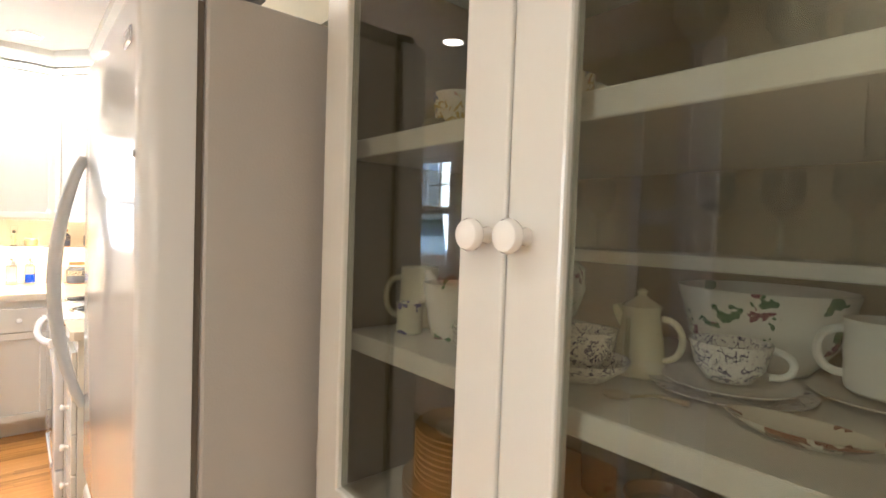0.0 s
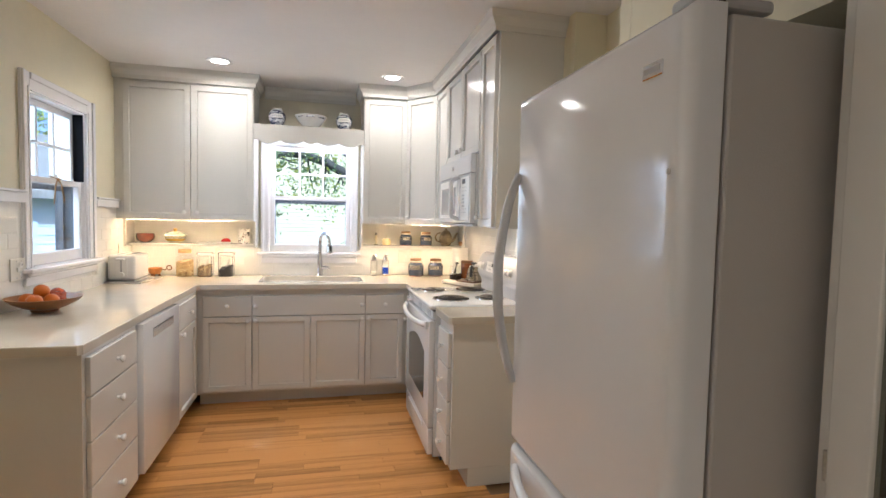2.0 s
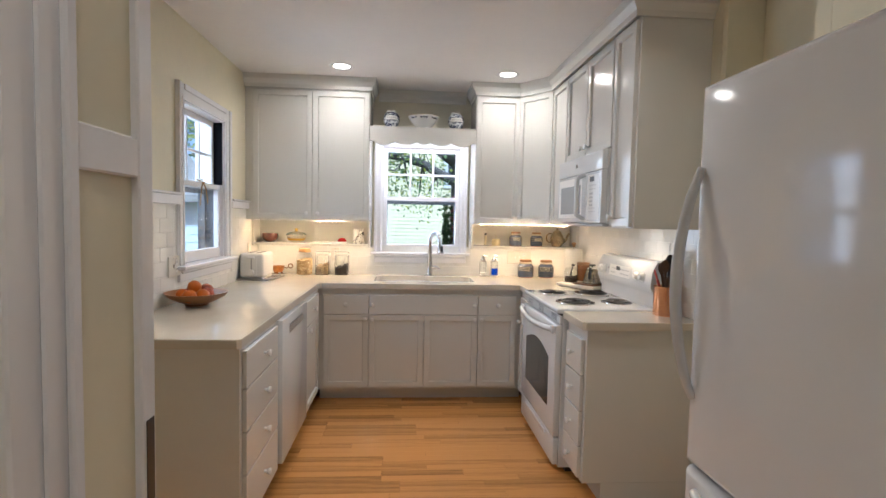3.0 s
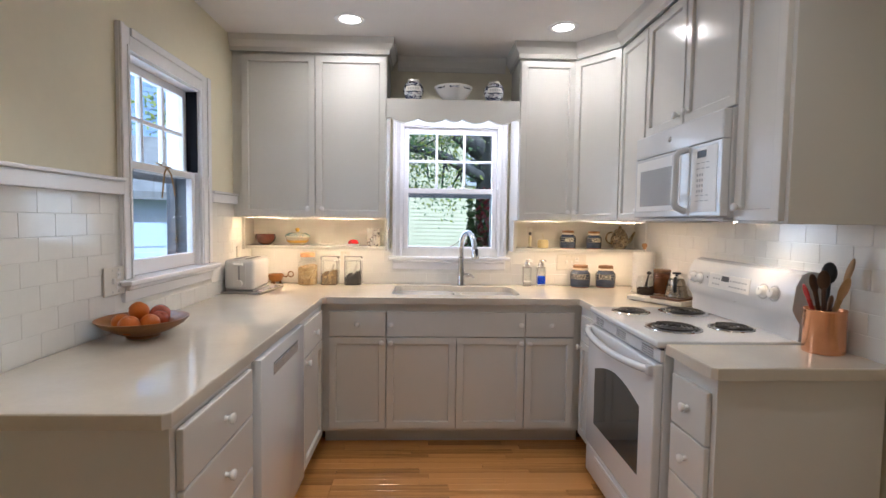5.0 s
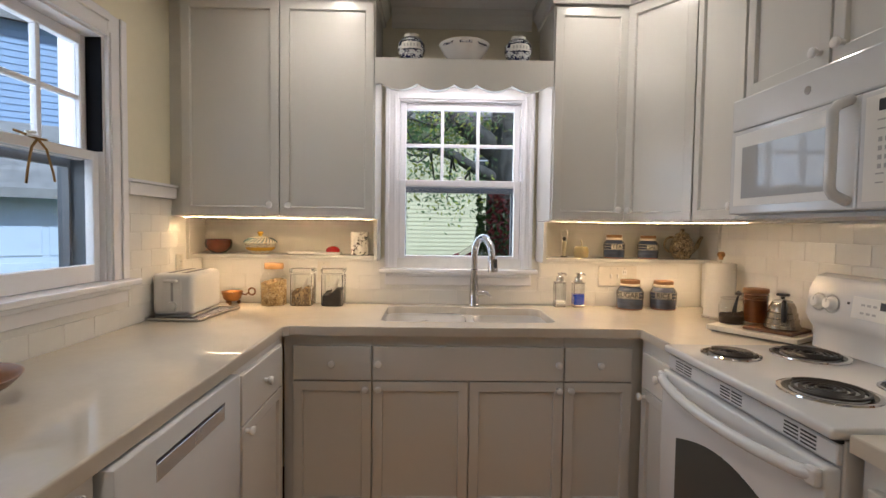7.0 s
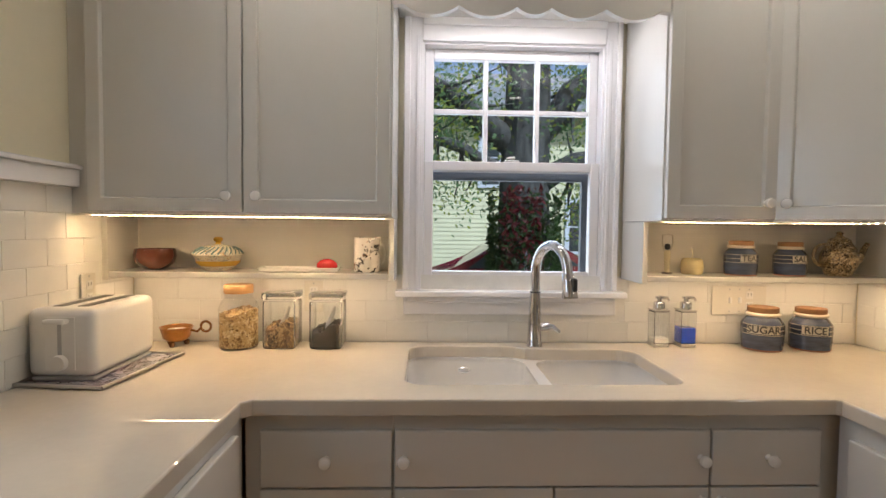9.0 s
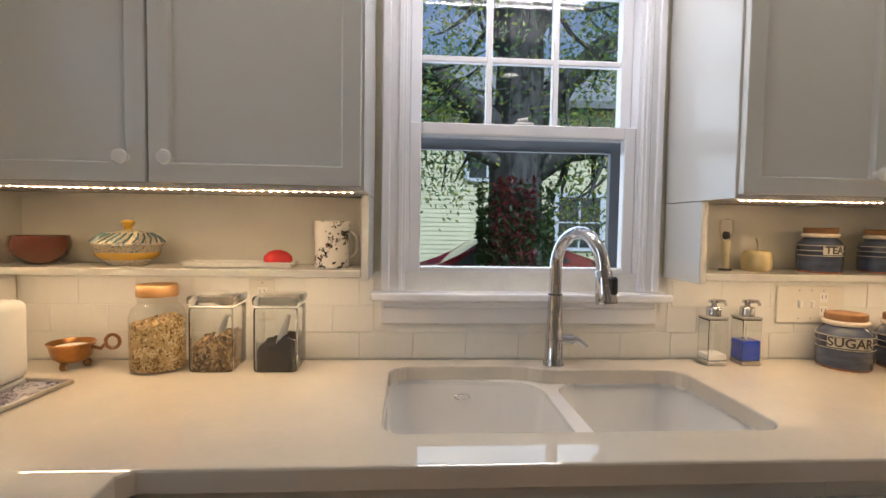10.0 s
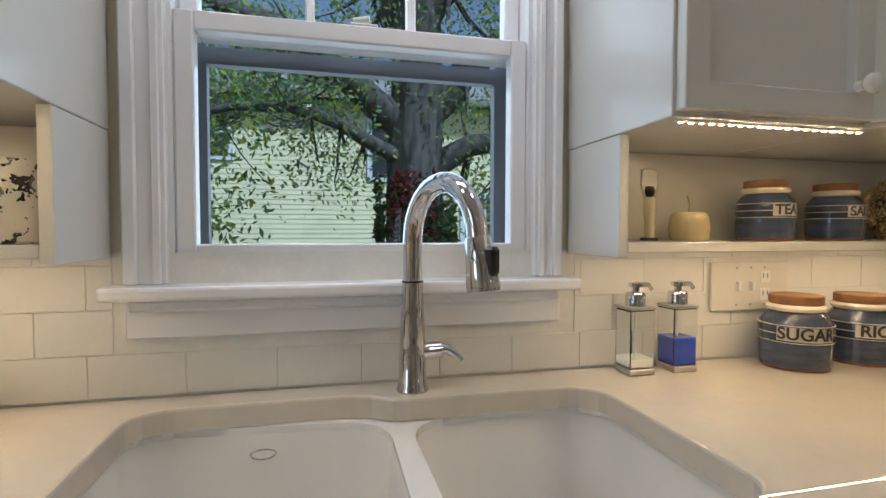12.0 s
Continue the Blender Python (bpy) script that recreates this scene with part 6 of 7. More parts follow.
def spoon(dx, dy, length, tip, mat, label, bowl=(0.030, 0.042, 0.008)):
    base = Vector((1.245, -1.838, Z + 0.0065)) + Vector((-dx * 0.18, -dy * 0.18, 0.004))
    end = base + Vector((dx, dy, length))
    bm = T([base, base.lerp(end, 0.5), end], [0.006, 0.006, 0.008], segs=8)
    r = bmesh.ops.create_uvsphere(bm, u_segments=14, v_segments=8, radius=1, matrix=Matrix.Translation(end + (end - base).normalized() * bowl[1] * 0.8) @ (end - base).to_track_quat("Z", "X").to_matrix().to_4x4() @ Matrix.Rotation(tip, 4, "Z") @ Matrix.Diagonal((bowl[2], bowl[0], bowl[1], 1)))
    solid("cooking_spoon", bm, mat, label, "spoon", group="utensils in the copper crock")


spoon(0.03, -0.060, 0.245, 0.6, SPOONWOOD, "broad pale wooden spoon standing in a copper crock", (0.028, 0.050, 0.008))
spoon(0.00, -0.075, 0.190, 0.2, SPOONWOOD, "pale wooden spatula standing in a copper crock", (0.024, 0.046, 0.005))
spoon(-0.02, -0.010, 0.220, 0.9, DARKWOOD, "dark wooden spoon standing in a copper crock", (0.022, 0.036, 0.007))
spoon(0.02, 0.015, 0.240, 0.3, BLACK, "black nylon ladle standing in a copper crock", (0.024, 0.040, 0.009))
spoon(-0.01, 0.050, 0.205, 0.0, DARKWOOD, "dark wooden stirring spoon standing in a copper crock", (0.020, 0.034, 0.007))
spoon(-0.045, 0.040, 0.175, 0.5, material("red_silicone", (0.42, 0.02, 0.015), 0.45), "red silicone scraper standing in a copper crock", (0.018, 0.032, 0.005))
spoon(-0.02, -0.045, 0.150, 1.1, DARKWOOD, "short dark wooden spoon standing in a copper crock", (0.022, 0.030, 0.008))

# fruit bowl
fbw = thing("fruit_bowl", "shallow turned wooden fruit bowl", "bowl", (-1.240, -1.655, Z))
part("bowl", L([(0, 0), (0.055, 0), (0.060, 0.004), (0.058, 0.012), (0.090, 0.022), (0.140, 0.048), (0.160, 0.068), (0.163, 0.072), (0.157, 0.072), (0.135, 0.056), (0.085, 0.030), (0, 0.020)], segs=44), material("teak", (0.27, 0.115, 0.036), 0.35, var=0.25, stretch=(1, 5, 1), scale=9), fbw, "", pose(0, 0, 0) @ Matrix.Diagonal((0.96, 1.0, 1, 1)), True)
ORANGE = material("orange_peel", (0.52, 0.125, 0.008), 0.36, var=0.1, bump=0.5, bump_scale=160)
PEACH = material("nectarine_skin", (0.45, 0.085, 0.035), 0.26, var=0.5, scale=12)
PLUM = material("red_apple_skin", (0.26, 0.022, 0.018), 0.2, var=0.5, scale=16)


def fruit(name, label, x, y, z, r, mat):
    prof = [(0, -0.90 * r), (0.35 * r, -0.93 * r), (0.72 * r, -0.66 * r), (0.97 * r, -0.15 * r), (0.98 * r, 0.18 * r), (0.75 * r, 0.68 * r), (0.38 * r, 0.90 * r), (0.12 * r, 0.86 * r), (0, 0.78 * r)]
    t = solid(name, L(prof, segs=20), mat, label, "fruit", (x, y, z), group="fruit in the wooden bowl")
    t.rotation_euler = (0.5 * math.sin(x * 40), 0.6 * math.cos(y * 37), x * 9)


for nm, lb_, x, y, z, r, mt in (("orange", "orange in the wooden bowl", -1.262, -1.705, 0.976, 0.036, ORANGE), ("orange", "orange in the wooden bowl", -1.215, -1.655, 0.975, 0.035, ORANGE), ("orange", "orange on top of the fruit pile", -1.262, -1.640, 1.018, 0.035, ORANGE), ("orange", "orange in the wooden bowl", -1.315, -1.660, 0.977, 0.034, ORANGE), ("nectarine", "red and yellow nectarine in the wooden bowl", -1.220, -1.580, 0.974, 0.035, PEACH), ("nectarine", "red and yellow nectarine in the wooden bowl", -1.252, -1.510, 0.984, 0.037, PEACH), ("apple", "small red apple in the wooden bowl", -1.300, -1.585, 0.979, 0.034, PLUM), ("apple", "small red apple in the wooden bowl", -1.318, -1.525, 0.985, 0.033, PLUM)):
    fruit(nm, lb_, x + 0.023, y - 0.045, z, r, mt)


# outlets
PLATE = material("cream_switch_plate", (0.70, 0.67, 0.60), 0.3, var=0.03)


def outlet(m, gangs, label):
    t = thing("wall_outlet", label, "outlet")
    t.matrix_basis = m
    w = 0.034 + 0.018 * (gangs - 1) * 2
    part("plate", B(-w, w, -0.006, 0.0, -0.056, 0.056, bevel=0.003, segs=2), PLATE, t)
    for g in range(gangs):
        x = (g - (gangs - 1) / 2) * 0.038
        if g == gangs - 1:
            for z in (-0.020, 0.020):
                r = part("receptacle", B(x - 0.014, x + 0.014, -0.0085, -0.0062, z - 0.014, z + 0.014, bevel=0.001), PLASTIC, t)
                for s in (-0.006, 0.006):
                    part("slot", B(x + s - 0.001, x + s + 0.001, -0.0090, -0.0086, z - 0.002, z + 0.008), BLACK, r)
        else:
            part("toggle", B(x - 0.005, x + 0.005, -0.016, -0.0062, -0.010, 0.012, bevel=0.002), PLASTIC, t)
        for z in (-0.047, 0.047) if gangs == 1 else (-0.042, 0.042):
            part("screw", lathe(bmesh.new(), [(0, 0), (0.003, 0), (0.0025, 0.0012), (0, 0.0014)], 8, m=pose(x, -0.0061, z, 90)), GREY_PLASTIC, t)


outlet(pose(-0.740, -0.0105, 1.085), 1, "cream wall outlet on the tile behind glass canisters")
outlet(pose(0.865, -0.0105, 1.080), 3, "cream three-gang switch and outlet plate on the tile")
outlet(pose(LW + 0.0105, -1.580, 1.115, 0, 0, 90), 2, "cream two-gang switch plate on the wall tile")
outlet(pose(LW + 0.0105, -0.270, 1.130, 0, 0, 90), 1, "cream wall outlet on the tile above the toaster")

# narrow panelled pantry door, standing open beside its casing
dr = thing("panelled_door", "narrow white panelled door leaf standing open, with a dark lock plate", "door", (-0.5455, -3.553, 0.0), -90)
part("panel", B(0.041, 0.190, -0.026, -0.012, 0.012, 2.028), WALL, dr, "recessed cream panel")
for x0, x1 in ((0.0, 0.042), (0.186, 0.223)):
    part("stile", B(x0, x1, -0.036, 0.0, 0.012, 2.028, bevel=0.003), TRIM, dr)
for z0, z1 in ((0.012, 0.22), (0.86, 0.90), (1.448, 1.508), (1.93, 2.028)):
    part("rail", B(0.0422, 0.1858, -0.034, -0.001, z0, z1, bevel=0.003), TRIM, dr)
part("lock_plate", B(0.008, 0.032, 0.0002, 0.0016, 0.90, 1.065, bevel=0.0005), BLACK, dr, "dark mortise lock plate")
bm = B(-0.544, -0.528, -3.900, -3.780, 0, 2.12, bevel=0.003)
box(bm, -0.5278, -0.518, -3.800, -3.780, 0, 2.12, bevel=0.003), box(bm, -0.5278, -0.522, -3.840, -3.815, 0, 2.12, bevel=0.003), box(bm, -0.5278, -0.515, -3.900, -3.870, 0, 2.12, bevel=0.003)
structure("trim", bm, TRIM, "white moulded door casing", "trim")

# pendant and table behind the walk
pend = thing("pendant_lamp", "dining room pendant lamp with a lit white glass shade", "pendant lamp", (-0.9, -5.3, 0))
part("shade", L([(0.10, 1.78), (0.16, 1.70), (0.165, 1.69), (0.155, 1.695), (0.09, 1.775)], segs=32), LAMP, pend, "glowing glass shade", None, True)
part("cord", T([(0, 0, 1.79), (0, 0, CEIL - 0.001)], 0.004, segs=6), BLACK, pend)
part("cap", L([(0, 1.776), (0.10, 1.778), (0.05, 1.81), (0, 1.815)], segs=24), STEEL, pend)

# ---- outside ----
GROUND = -0.55
GRASS = material("lawn", (0.055, 0.085, 0.03), 0.95, var=0.4, scale=1.2, bump=0.6, bump_scale=30)
structure("ground", B(-120, 120, -60, 160, GROUND - 0.1, GROUND), GRASS, "mown lawn and leaf litter", "ground")
CLAP = material("yellow_clapboard", (0.70, 0.71, 0.50), 0.7, var=0.06, scale=3)
# blue-grey siding, its blue deepened in the colour to stand for sky light
CLAPG = material("blue_grey_clapboard", (0.25, 0.39, 0.62), 0.7, var=0.08, scale=3)
# white garage siding, with the blue of sky-lit shade put into the paint
CLAPB = material("sky_tinted_clapboard", (0.52, 0.67, 0.86), 0.6, var=0.05, scale=3)
# white boards; the cool cast of the daylight is mixed into this colour
CLAPW = material("white_clapboard", (0.62, 0.69, 0.78), 0.6, var=0.05, scale=3)
SHINGLE = material("grey_shingles", (0.24, 0.26, 0.28), 0.9, var=0.25, scale=5, bump=0.5)
WINDARK = material("far_window_glass", (0.04, 0.05, 0.06), 0.08)


def siding(parent, x0, x1, y, z0, z1, mat, pitch=0.115, lean=0.014):
    """Lapped boards on a wall that faces -y, as one mesh."""
    bm = bmesh.new()
    n = int((z1 - z0) / pitch)
    for k in range(n):
        a, b_ = z0 + k * pitch, z0 + (k + 1) * pitch
        v = [bm.verts.new(p) for p in ((x0, y - lean, a), (x1, y - lean, a), (x1, y - 0.002, b_), (x0, y - 0.002, b_), (x0, y, a), (x1, y, a))]
        bm.faces.new(v[:4]), bm.faces.new((v[4], v[5], v[1], v[0]))
    o = part("siding", bm, mat, parent, "lapped siding boards")
    return tagged(o, kind="stuff")


def far_window(parent, x, y, z0, z1, w):
    t = part("window", B(x - w / 2 - 0.09, x + w / 2 + 0.09, y - 0.06, y - 0.015, z0 - 0.09, z1 + 0.11), CLAPW, parent, "white framed window")
    for s in (-1, 1):
        part("pane", B(x + s * w / 4 - w / 4 + 0.03, x + s * w / 4 + w / 4 - 0.03, y - 0.066, y - 0.0605, z0, (z0 + z1) / 2 - 0.02), WINDARK, t)
        part("pane", B(x + s * w / 4 - w / 4 + 0.03, x + s * w / 4 + w / 4 - 0.03, y - 0.066, y - 0.0605, (z0 + z1) / 2 + 0.02, z1), WINDARK, t)


HYF = 11.5
house = thing("yellow_house", "pale yellow clapboard house with white framed windows across the drive", "house")
part("wall", B(-6.0, 8.5, HYF, HYF + 8, GROUND, 4.3), CLAP, house)
siding(house, -6.0, 8.5, HYF, GROUND + 0.3, 4.3, CLAP)
far_window(house, 4.05, HYF, 0.75, 2.05, 1.15)
far_window(house, 1.62, HYF, 2.5, 3.9, 1.0)
far_window(house, -3.2, HYF, 0.75, 2.05, 1.1)
far_window(house, -2.6, HYF, 2.9, 4.0, 1.0)
part("roof", prism(bmesh.new(), [(HYF - 0.5, 4.25), (HYF + 4, 6.4), (HYF + 8.5, 4.25), (HYF + 8.5, 4.42), (HYF + 4, 6.6), (HYF - 0.5, 4.42)], -6.4, 8.9, flip), SHINGLE, house)
part("corner_board", B(8.42, 8.56, HYF - 0.03, HYF + 0.1, GROUND, 4.3), CLAPW, house)

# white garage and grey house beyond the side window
gar = thing("garage", "white sided garage, tinted blue for sky light, with a grey shingle roof", "garage", (-5.6, 3.6, 0), 38)
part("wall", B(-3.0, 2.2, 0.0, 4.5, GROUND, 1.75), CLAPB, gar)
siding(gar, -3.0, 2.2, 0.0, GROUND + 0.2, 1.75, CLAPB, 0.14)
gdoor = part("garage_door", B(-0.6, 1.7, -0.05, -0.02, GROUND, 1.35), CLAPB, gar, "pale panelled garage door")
for r in range(4):
    for c in range(4):
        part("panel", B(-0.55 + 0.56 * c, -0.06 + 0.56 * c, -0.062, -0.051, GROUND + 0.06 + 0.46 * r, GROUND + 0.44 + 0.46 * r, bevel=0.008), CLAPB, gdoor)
part("opening", B(-2.6, -1.2, -0.05, -0.02, 0.55, 1.35), WINDARK, gar, "dark window opening")
part("roof", prism(bmesh.new(), [(-0.35, 1.62), (2.2, 2.75), (4.9, 1.62), (4.9, 1.74), (2.2, 2.9), (-0.35, 1.74)], -3.3, 2.5, flip), SHINGLE, gar)
gh = thing("grey_house", "tall blue-grey clapboard house behind the garage", "house", (-9.5, 9.0, 0), 38)
part("wall", B(-7, 9, 0, 7, GROUND, 5.8), CLAPG, gh)
siding(gh, -7, 9, 0, GROUND + 0.3, 5.8, CLAPG, 0.15, 0.02)
part("roof", prism(bmesh.new(), [(-0.3, 5.75), (3.5, 7.0), (7.3, 5.75), (7.3, 5.9), (3.5, 7.2), (-0.3, 5.9)], -7.3, 9.3, flip), SHINGLE, gh)

# red car on the drive
CARRED = material("dark_red_car_paint", (0.22, 0.02, 0.03), 0.15, var=0.05, coat=0.8)
CARGLASS = material("car_window_glass", (0.05, 0.06, 0.07), 0.05)
TYRE = material("tyre_rubber", (0.02, 0.02, 0.02), 0.8)
car = thing("parked_car", "dark red saloon car parked on the drive", "car", (1.45, 8.4, GROUND))
car.scale = (1.0, 1.0, 1.17)
side = [(-2.15, 0.35), (-2.2, 0.62), (-2.0, 0.80), (-1.2, 0.92), (-0.55, 1.32), (0.75, 1.36), (1.45, 1.02), (2.1, 0.92), (2.2, 0.62), (2.15, 0.35)]
bm = prism(bmesh.new(), side, -0.85, 0.85)
bmesh.ops.bevel(bm, geom=[e for e in bm.edges if abs(e.verts[0].co.y - e.verts[1].co.y) < 1e-5], offset=0.07, segments=3, affect="EDGES", profile=0.5)
part("body", bm, CARRED, car, "dark red bodywork", None, True)
part("side_glass", prism(bmesh.new(), [(-1.0, 0.96), (-0.50, 1.27), (0.68, 1.30), (1.15, 1.02)], -0.862, -0.851), CARGLASS, car, "dark side windows")
for x in (-1.35, 1.35):
    w = part("wheel", lathe(bmesh.new(), [(0, -0.1), (0.2, -0.1), (0.31, -0.09), (0.32, 0.0), (0.31, 0.09), (0.2, 0.1), (0, 0.1)], 24, m=pose(x, -0.80, 0.32, 90)), TYRE, car, "", None, True)
    part("rim", lathe(bmesh.new(), [(0, 0.0), (0.19, 0.0), (0.2, 0.012), (0, 0.03)], 20, m=pose(x, -0.903, 0.32, 90)), STEEL, w, "alloy rim")

# trees
BARK = material("tree_bark", (0.085, 0.088, 0.09), 0.95, var=0.5, scale=5, stretch=(3, 3, 0.5), bump=1.0, bump_scale=14)
LEAF = material("green_leaves", (0.19, 0.33, 0.15), 0.55, var=0.5, scale=0.8)
LEAFY = material("yellow_green_leaves", (0.42, 0.50, 0.10), 0.55, var=0.4, scale=0.8)
IVYG = material("ivy_leaves", (0.05, 0.10, 0.03), 0.45, var=0.5, scale=3)
IVYR = material("red_creeper_leaves", (0.20, 0.03, 0.04), 0.45, var=0.4, scale=3)
for mt in (LEAF, LEAFY, IVYG, IVYR):
    nt = mt.node_tree
    tr, ad = nt.nodes.new("ShaderNodeBsdfTranslucent"), nt.nodes.new("ShaderNodeMixShader")
    ad.inputs[0].default_value = 0.6
    bs = nt.nodes["Principled BSDF"]
    src = bs.inputs["Base Color"].links[0].from_socket
    nt.links.new(src, tr.inputs[0]), nt.links.new(bs.outputs[0], ad.inputs[1]), nt.links.new(tr.outputs[0], ad.inputs[2])
    nt.links.new(ad.outputs[0], nt.nodes["Material Output"].inputs[0])


def leaf_cloud(centres, spread, count, size, seed):
    """Many small bent leaves scattered round branch points, as plain arrays."""
    rng = np.random.default_rng(seed)
    cs = np.array(centres)[rng.integers(0, len(centres), count)]
    p = cs + rng.normal(0, 1, (count, 3)) * np.array(spread)
    u = rng.normal(0, 1, (count, 3))
    u /= np.linalg.norm(u, axis=1)[:, None]
    w = np.cross(u, rng.normal(0, 1, (count, 3)))
    w /= np.linalg.norm(w, axis=1)[:, None]
    s = (size * rng.uniform(0.6, 1.4, count))[:, None]
    v = np.stack([p - u * s, p + w * s * 0.42, p + u * s, p - w * s * 0.42], 1).reshape(-1, 3)
    f = np.arange(count * 4).reshape(-1, 4)
    me = bpy.data.meshes.new("leaves")
    me.from_pydata(v.tolist(), [], f.tolist())
    return me


def limb(p, q, r0, r1, sag=0.0, seed=0, n=9):
    rnd = random.Random(seed)
    p, q = Vector(p), Vector(q)
    pts = [p.lerp(q, k / n) + Vector((rnd.uniform(-1, 1), rnd.uniform(-1, 1), rnd.uniform(-1, 1))) * 0.05 * (0 < k < n) * (q - p).length * 0.35 + Vector((0, 0, sag * math.sin(math.pi * k / n))) for k in range(n + 1)]
    return pts, [r0 + (r1 - r0) * k / n for k in range(n + 1)]


def tree(label, base, h, r, limbs, mats, seed, count, size, spread):
    t = thing("tree", label, "tree", base)
    pts = [(0.03 * math.sin(k * 1.3), 0.03 * math.cos(k * 0.9), h * k / 10) for k in range(11)]
    rad = [r * (1.0 + 0.55 * math.exp(-k * 1.1) - 0.045 * k) for k in range(11)]
    bm = bmesh.new()
    tube(bm, pts, rad, segs=26)
    for v in bm.verts:
        a = math.atan2(v.co.y, v.co.x)
        k = 1 + 0.05 * math.sin(7 * a + v.co.z) + 0.03 * math.sin(17 * a - v.co.z * 2)
        v.co.x *= k
        v.co.y *= k
    part("trunk", bm, BARK, t, "furrowed grey-brown trunk", None, True)
    tips = []
    rnd = random.Random(seed)
    for i, (p, q, r0, r1, sag) in enumerate(limbs):
        ps, rs = limb(p, q, r0, r1, sag, seed + i)
        bmL = bmesh.new()
        tube(bmL, ps, rs, segs=12)
        for k in range(2, len(ps)):
            for _ in range(3):
                q2 = ps[k] + Vector((rnd.uniform(-1, 1), rnd.uniform(-1, 1), rnd.uniform(-1.0, 0.6))) * 1.0
                p2, r2 = limb(ps[k], q2, max(0.012, rs[k] * 0.3), 0.005, -0.1, rnd.randint(0, 9999), 5)
                tube(bmL, p2, r2, segs=5)
                tips += [tuple(p2[3]), tuple(p2[5]), tuple(p2[4])]
        part("limb", bmL, BARK, t, "", None, True)
    for k, (mat, share) in enumerate(mats):
        me = leaf_cloud(tips, spread, int(count * share), size, seed + 50 + k)
        me.materials.append(mat)
        o = new("crown", me)
        o.parent = t
        tagged(o, "many small leaves with gaps between them", kind="stuff")
    return t


TX, TY = 1.10, 5.4
oak = tree("large old shade tree with a furrowed trunk and spreading limbs", (TX, TY, GROUND), 7.0, 0.41,
           [((0.2, 0, 2.55), (2.6, -0.3, 1.7), 0.17, 0.05, 0.75), ((-0.2, 0, 3.1), (-2.8, -0.6, 4.4), 0.20, 0.05, 0.2), ((0.2, 0.1, 3.3), (2.6, 0.5, 5.0), 0.22, 0.06, 0.3),
            ((-0.15, -0.1, 2.6), (-2.6, -0.9, 2.9), 0.10, 0.03, 0.3), ((0, 0.1, 4.2), (-1.4, 0.6, 6.8), 0.22, 0.07, 0.0), ((0.1, 0, 4.4), (1.6, -0.4, 6.6), 0.2, 0.06, 0.0)],
           [(LEAF, 0.68), (LEAFY, 0.32)], 11, 20000, 0.037, (0.32, 0.32, 0.26))
rngi = np.random.default_rng(4)
for mat, n, zz, aa in ((IVYG, 5200, (0.0, 2.5), 2.6), (IVYR, 620, (1.15, 2.45), 0.75)):
    z = rngi.uniform(*zz, n) * rngi.uniform(0.6, 1, n) if mat is IVYG else rngi.uniform(*zz, n)
    a = -math.pi / 2 + rngi.uniform(-1, 1, n) * aa * (1 - 0.25 * z / 2.4) - (0.25 if mat is IVYR else 0)
    rr = 0.44 + 0.20 * np.exp(-z * 1.6) + rngi.uniform(0, 0.07, n)
    me = leaf_cloud([(0, 0, 0)], (0, 0, 0), n, 0.055, 9)
    co = np.zeros(n * 12)
    me.vertices.foreach_get("co", co)
    co = co.reshape(n, 4, 3) + np.stack([rr * np.cos(a), rr * np.sin(a), z], 1)[:, None, :]
    me.vertices.foreach_set("co", co.reshape(-1))
    me.materials.append(mat)
    o = new("ivy", me)
    o.parent = oak
    tagged(o, "climbing ivy on the trunk" if mat is IVYG else "red creeper leaves on the trunk", kind="stuff")
tree("leafy tree with yellow-green foliage beside the drive", (-3.6, 7.0, GROUND), 5.5, 0.2,
     [((0, 0, 2.2), (2.6, -1.2, 3.2), 0.1, 0.03, 0.2), ((0, 0, 2.6), (2.2, -0.6, 4.6), 0.1, 0.03, 0.2), ((0, 0, 1.9), (1.9, -1.6, 2.1), 0.07, 0.02, 0.2), ((0, 0, 3), (-1.8, 0.4, 4.8), 0.1, 0.03, 0.2), ((0, 0, 3.4), (0.6, 0.6, 6.2), 0.1, 0.03, 0)],
     [(LEAF, 0.45), (LEAFY, 0.55)], 31, 7000, 0.06, (0.34, 0.34, 0.3))
tree("leafy tree behind the grey house", (-13.0, 17.0, GROUND), 11, 0.35,
     [((0, 0, 5), (-3, 0, 9), 0.15, 0.05, 0.2), ((0, 0, 6), (3.5, 0, 10), 0.15, 0.05, 0.2), ((0, 0, 7), (0.5, 0, 13), 0.15, 0.05, 0), ((0, 0, 6), (6, -1, 8.5), 0.15, 0.05, 0.4), ((0, 0, 6), (-6, -1, 8.5), 0.15, 0.05, 0.4)],
     [(LEAF, 0.4), (LEAFY, 0.6)], 61, 7000, 0.16, (0.8, 0.8, 0.7))

# ---- planks and tiles ----
random.seed(5)
PLW = 0.0572
floor_tile_mesh = {}


def plank_mesh(ln):
    if ln not in floor_tile_mesh:
        me = mesh_of("plank", box(bmesh.new(), 0.0004, ln - 0.0004, 0.0004, PLW - 0.0004, -0.0115, 0.0, bevel=0.0008), OAK)
        floor_tile_mesh[ln] = me
    return floor_tile_mesh[ln]


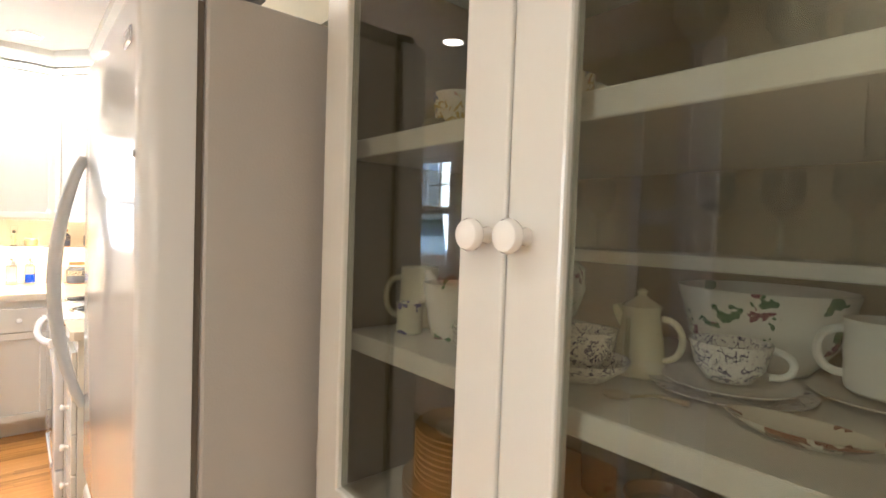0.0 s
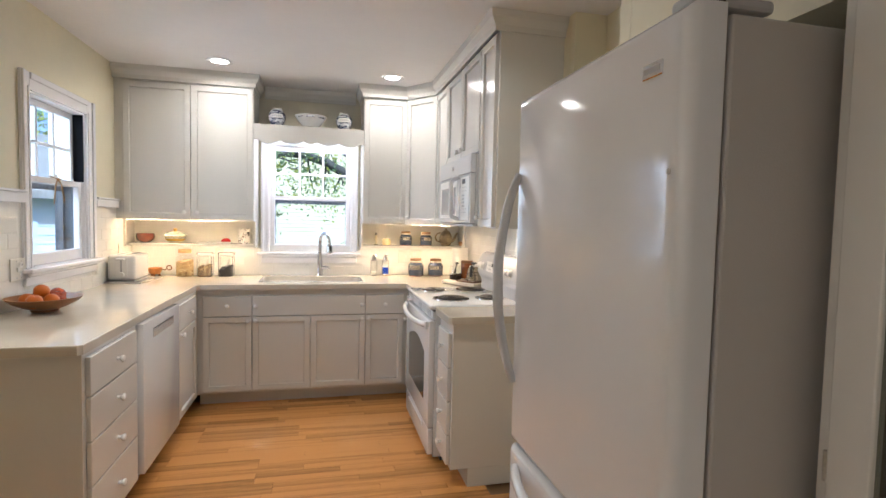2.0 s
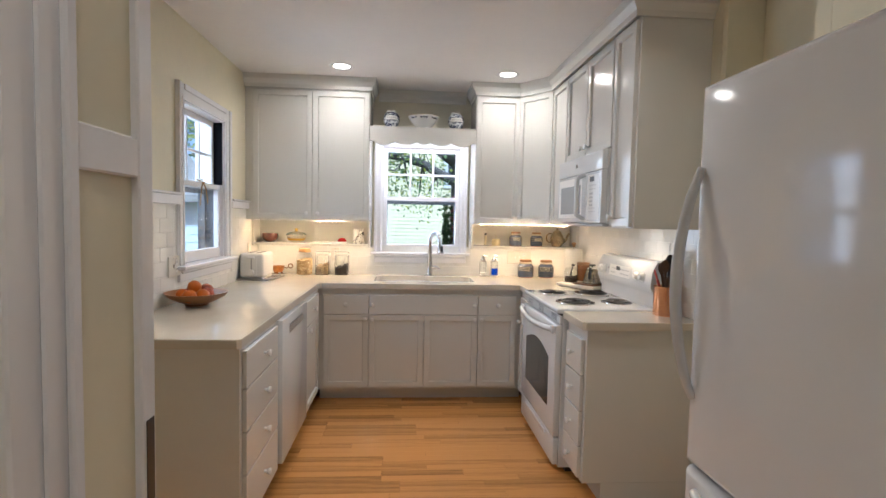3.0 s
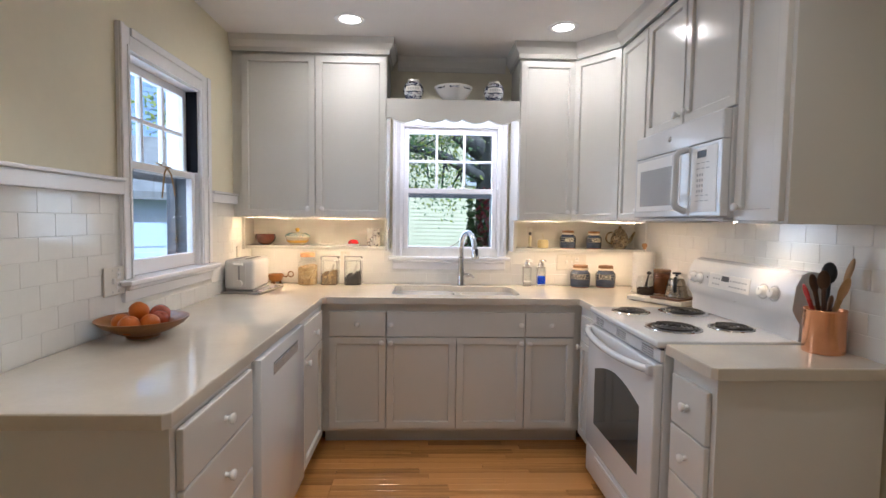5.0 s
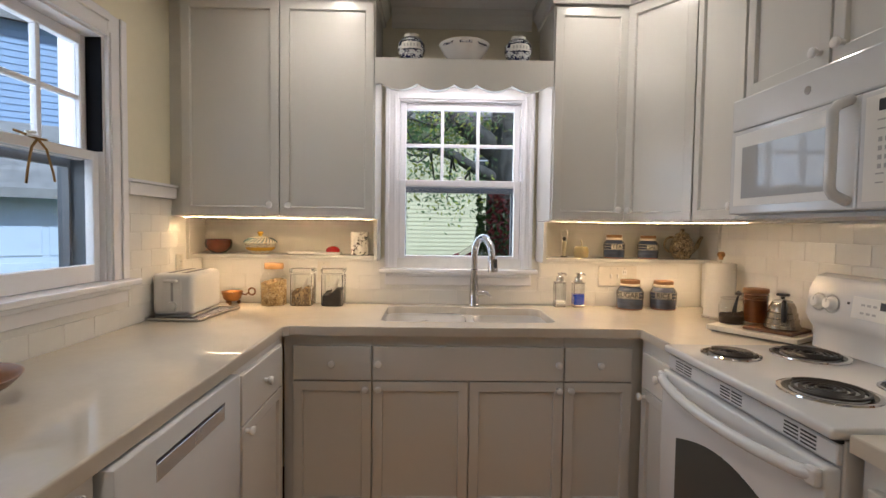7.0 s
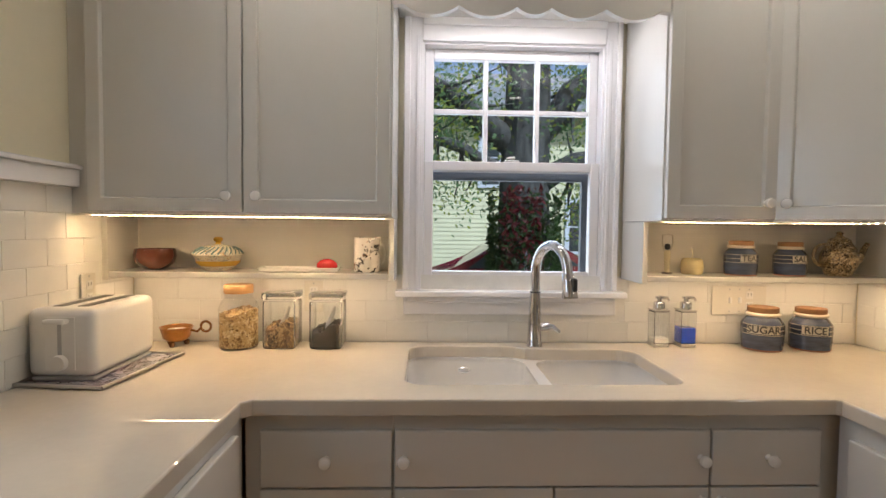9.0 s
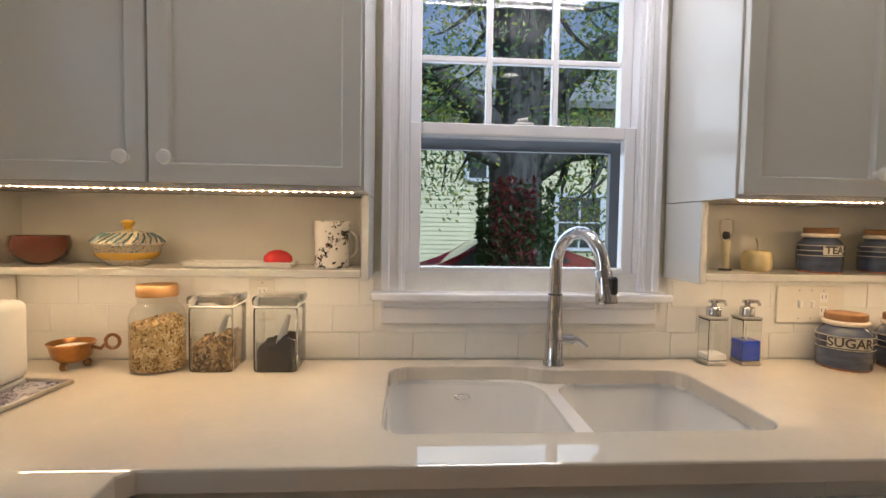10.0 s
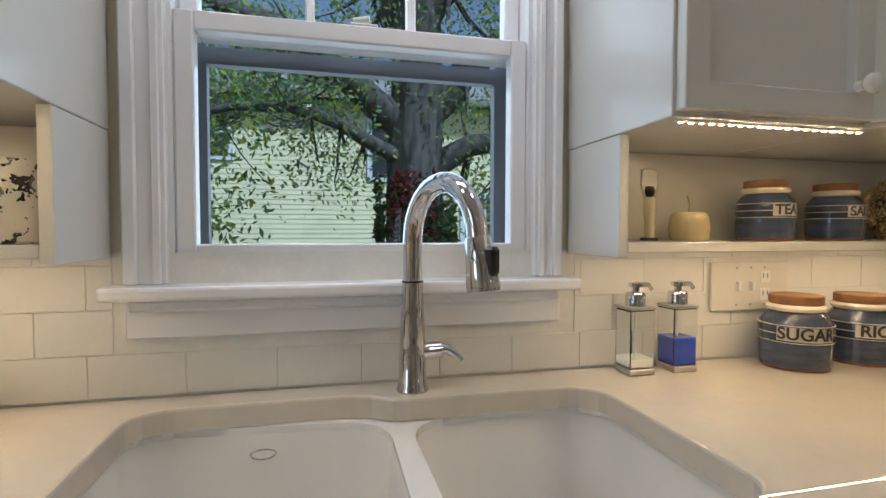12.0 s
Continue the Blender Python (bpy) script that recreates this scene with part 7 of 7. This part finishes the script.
rest = bmesh.new()
lengths = (0.45, 0.6, 0.75, 0.9, 1.2)
count = 0
y = -0.46
while y > -7.54:
    x0 = -0.95 if y > -2.43 else (-1.398 if y > -4.42 else -2.998)
    x1 = 0.95 if y > -2.1 else (1.518 if y > -3.80 else 1.028)
    x, first = x0, True
    while x < x1 - 0.01:
        ln = random.choice((0.2, 0.3, 0.5, 0.7, 0.8) if first else lengths)
        ln, first = round(min(ln, x1 - x), 3), False
        if y > -3.3 and count < 300:
            o = new("plank", plank_mesh(ln))
            o.location = (x, y - PLW, 0)
            o.parent = floor
            count += 1
        else:
            v = [rest.verts.new(p) for p in ((x + 0.0005, y - PLW + 0.0005, -0.0002), (x + ln - 0.0005, y - PLW + 0.0005, -0.0002), (x + ln - 0.0005, y - 0.0005, -0.0002), (x + 0.0005, y - 0.0005, -0.0002))]
            w_ = [rest.verts.new((q.co.x, q.co.y, -0.0115)) for q in v]
            rest.faces.new(v)
            for k in range(4):
                rest.faces.new((v[k], w_[k], w_[(k + 1) % 4], v[(k + 1) % 4]))
        x += ln
    y -= PLW
o = part("plank_rest", rest, OAK, floor, "more oak floor strips")
tagged(o, kind="stuff")

TW, TH, TG = 0.1524, 0.0762, 0.0006
TILE_ME = {}


def tile(parent, m, w, h):
    """One glazed tile, its face towards local -y, lower-left corner at the pose."""
    key = (round(w, 3), round(h, 3))
    if key not in TILE_ME:
        TILE_ME[key] = mesh_of("tile", box(bmesh.new(), TG, w - TG, -0.0026, 0.0, TG, h - TG, bevel=0.0009), TILE)
    o = new("tile", TILE_ME[key])
    o.matrix_basis = m
    o.parent = parent


def tile_wall(parent, base, turn, length, z0, z1, holes):
    """Running-bond tiles along local x from the pose; holes are (a, b, z0, z1)."""
    row, z = 0, z0
    while z < z1 - 0.01:
        h = min(TH, z1 - z)
        x = -TW / 2 if row % 2 else 0.0
        while x < length - 0.004:
            a, b_ = max(x, 0.0), min(x + TW, length)
            for ha, hb, h0, h1 in holes:
                if z + h > h0 + 0.02 and z < h1 - 0.02:
                    if ha <= a < hb:
                        a = min(hb, b_)
                    elif ha < b_ <= hb:
                        b_ = ha
                    elif a < ha and b_ > hb:
                        b_ = ha
            if b_ - a > 0.012:
                tile(parent, base @ pose(a, 0, z), b_ - a, h)
            x += TW
        z += TH
        row += 1


tile_wall(wall_left, pose(LW + 0.004, -2.41, 0, 0, 0, 90), 90, 2.398, TZ0 + 0.001, TZ1, [(0.850, 1.735, 1.02, 9)])
tile_wall(wall_back, pose(LW + 0.012, -0.004, 0), 0, RW - LW - 0.024, TZ0 + 0.001, 1.166, [(0.955, 1.815, 1.025, 9)])
tile_wall(wall_right, pose(RW - 0.004, -0.012, 0, 0, 0, -90), -90, 2.03, TZ0 + 0.001, 1.375, [])
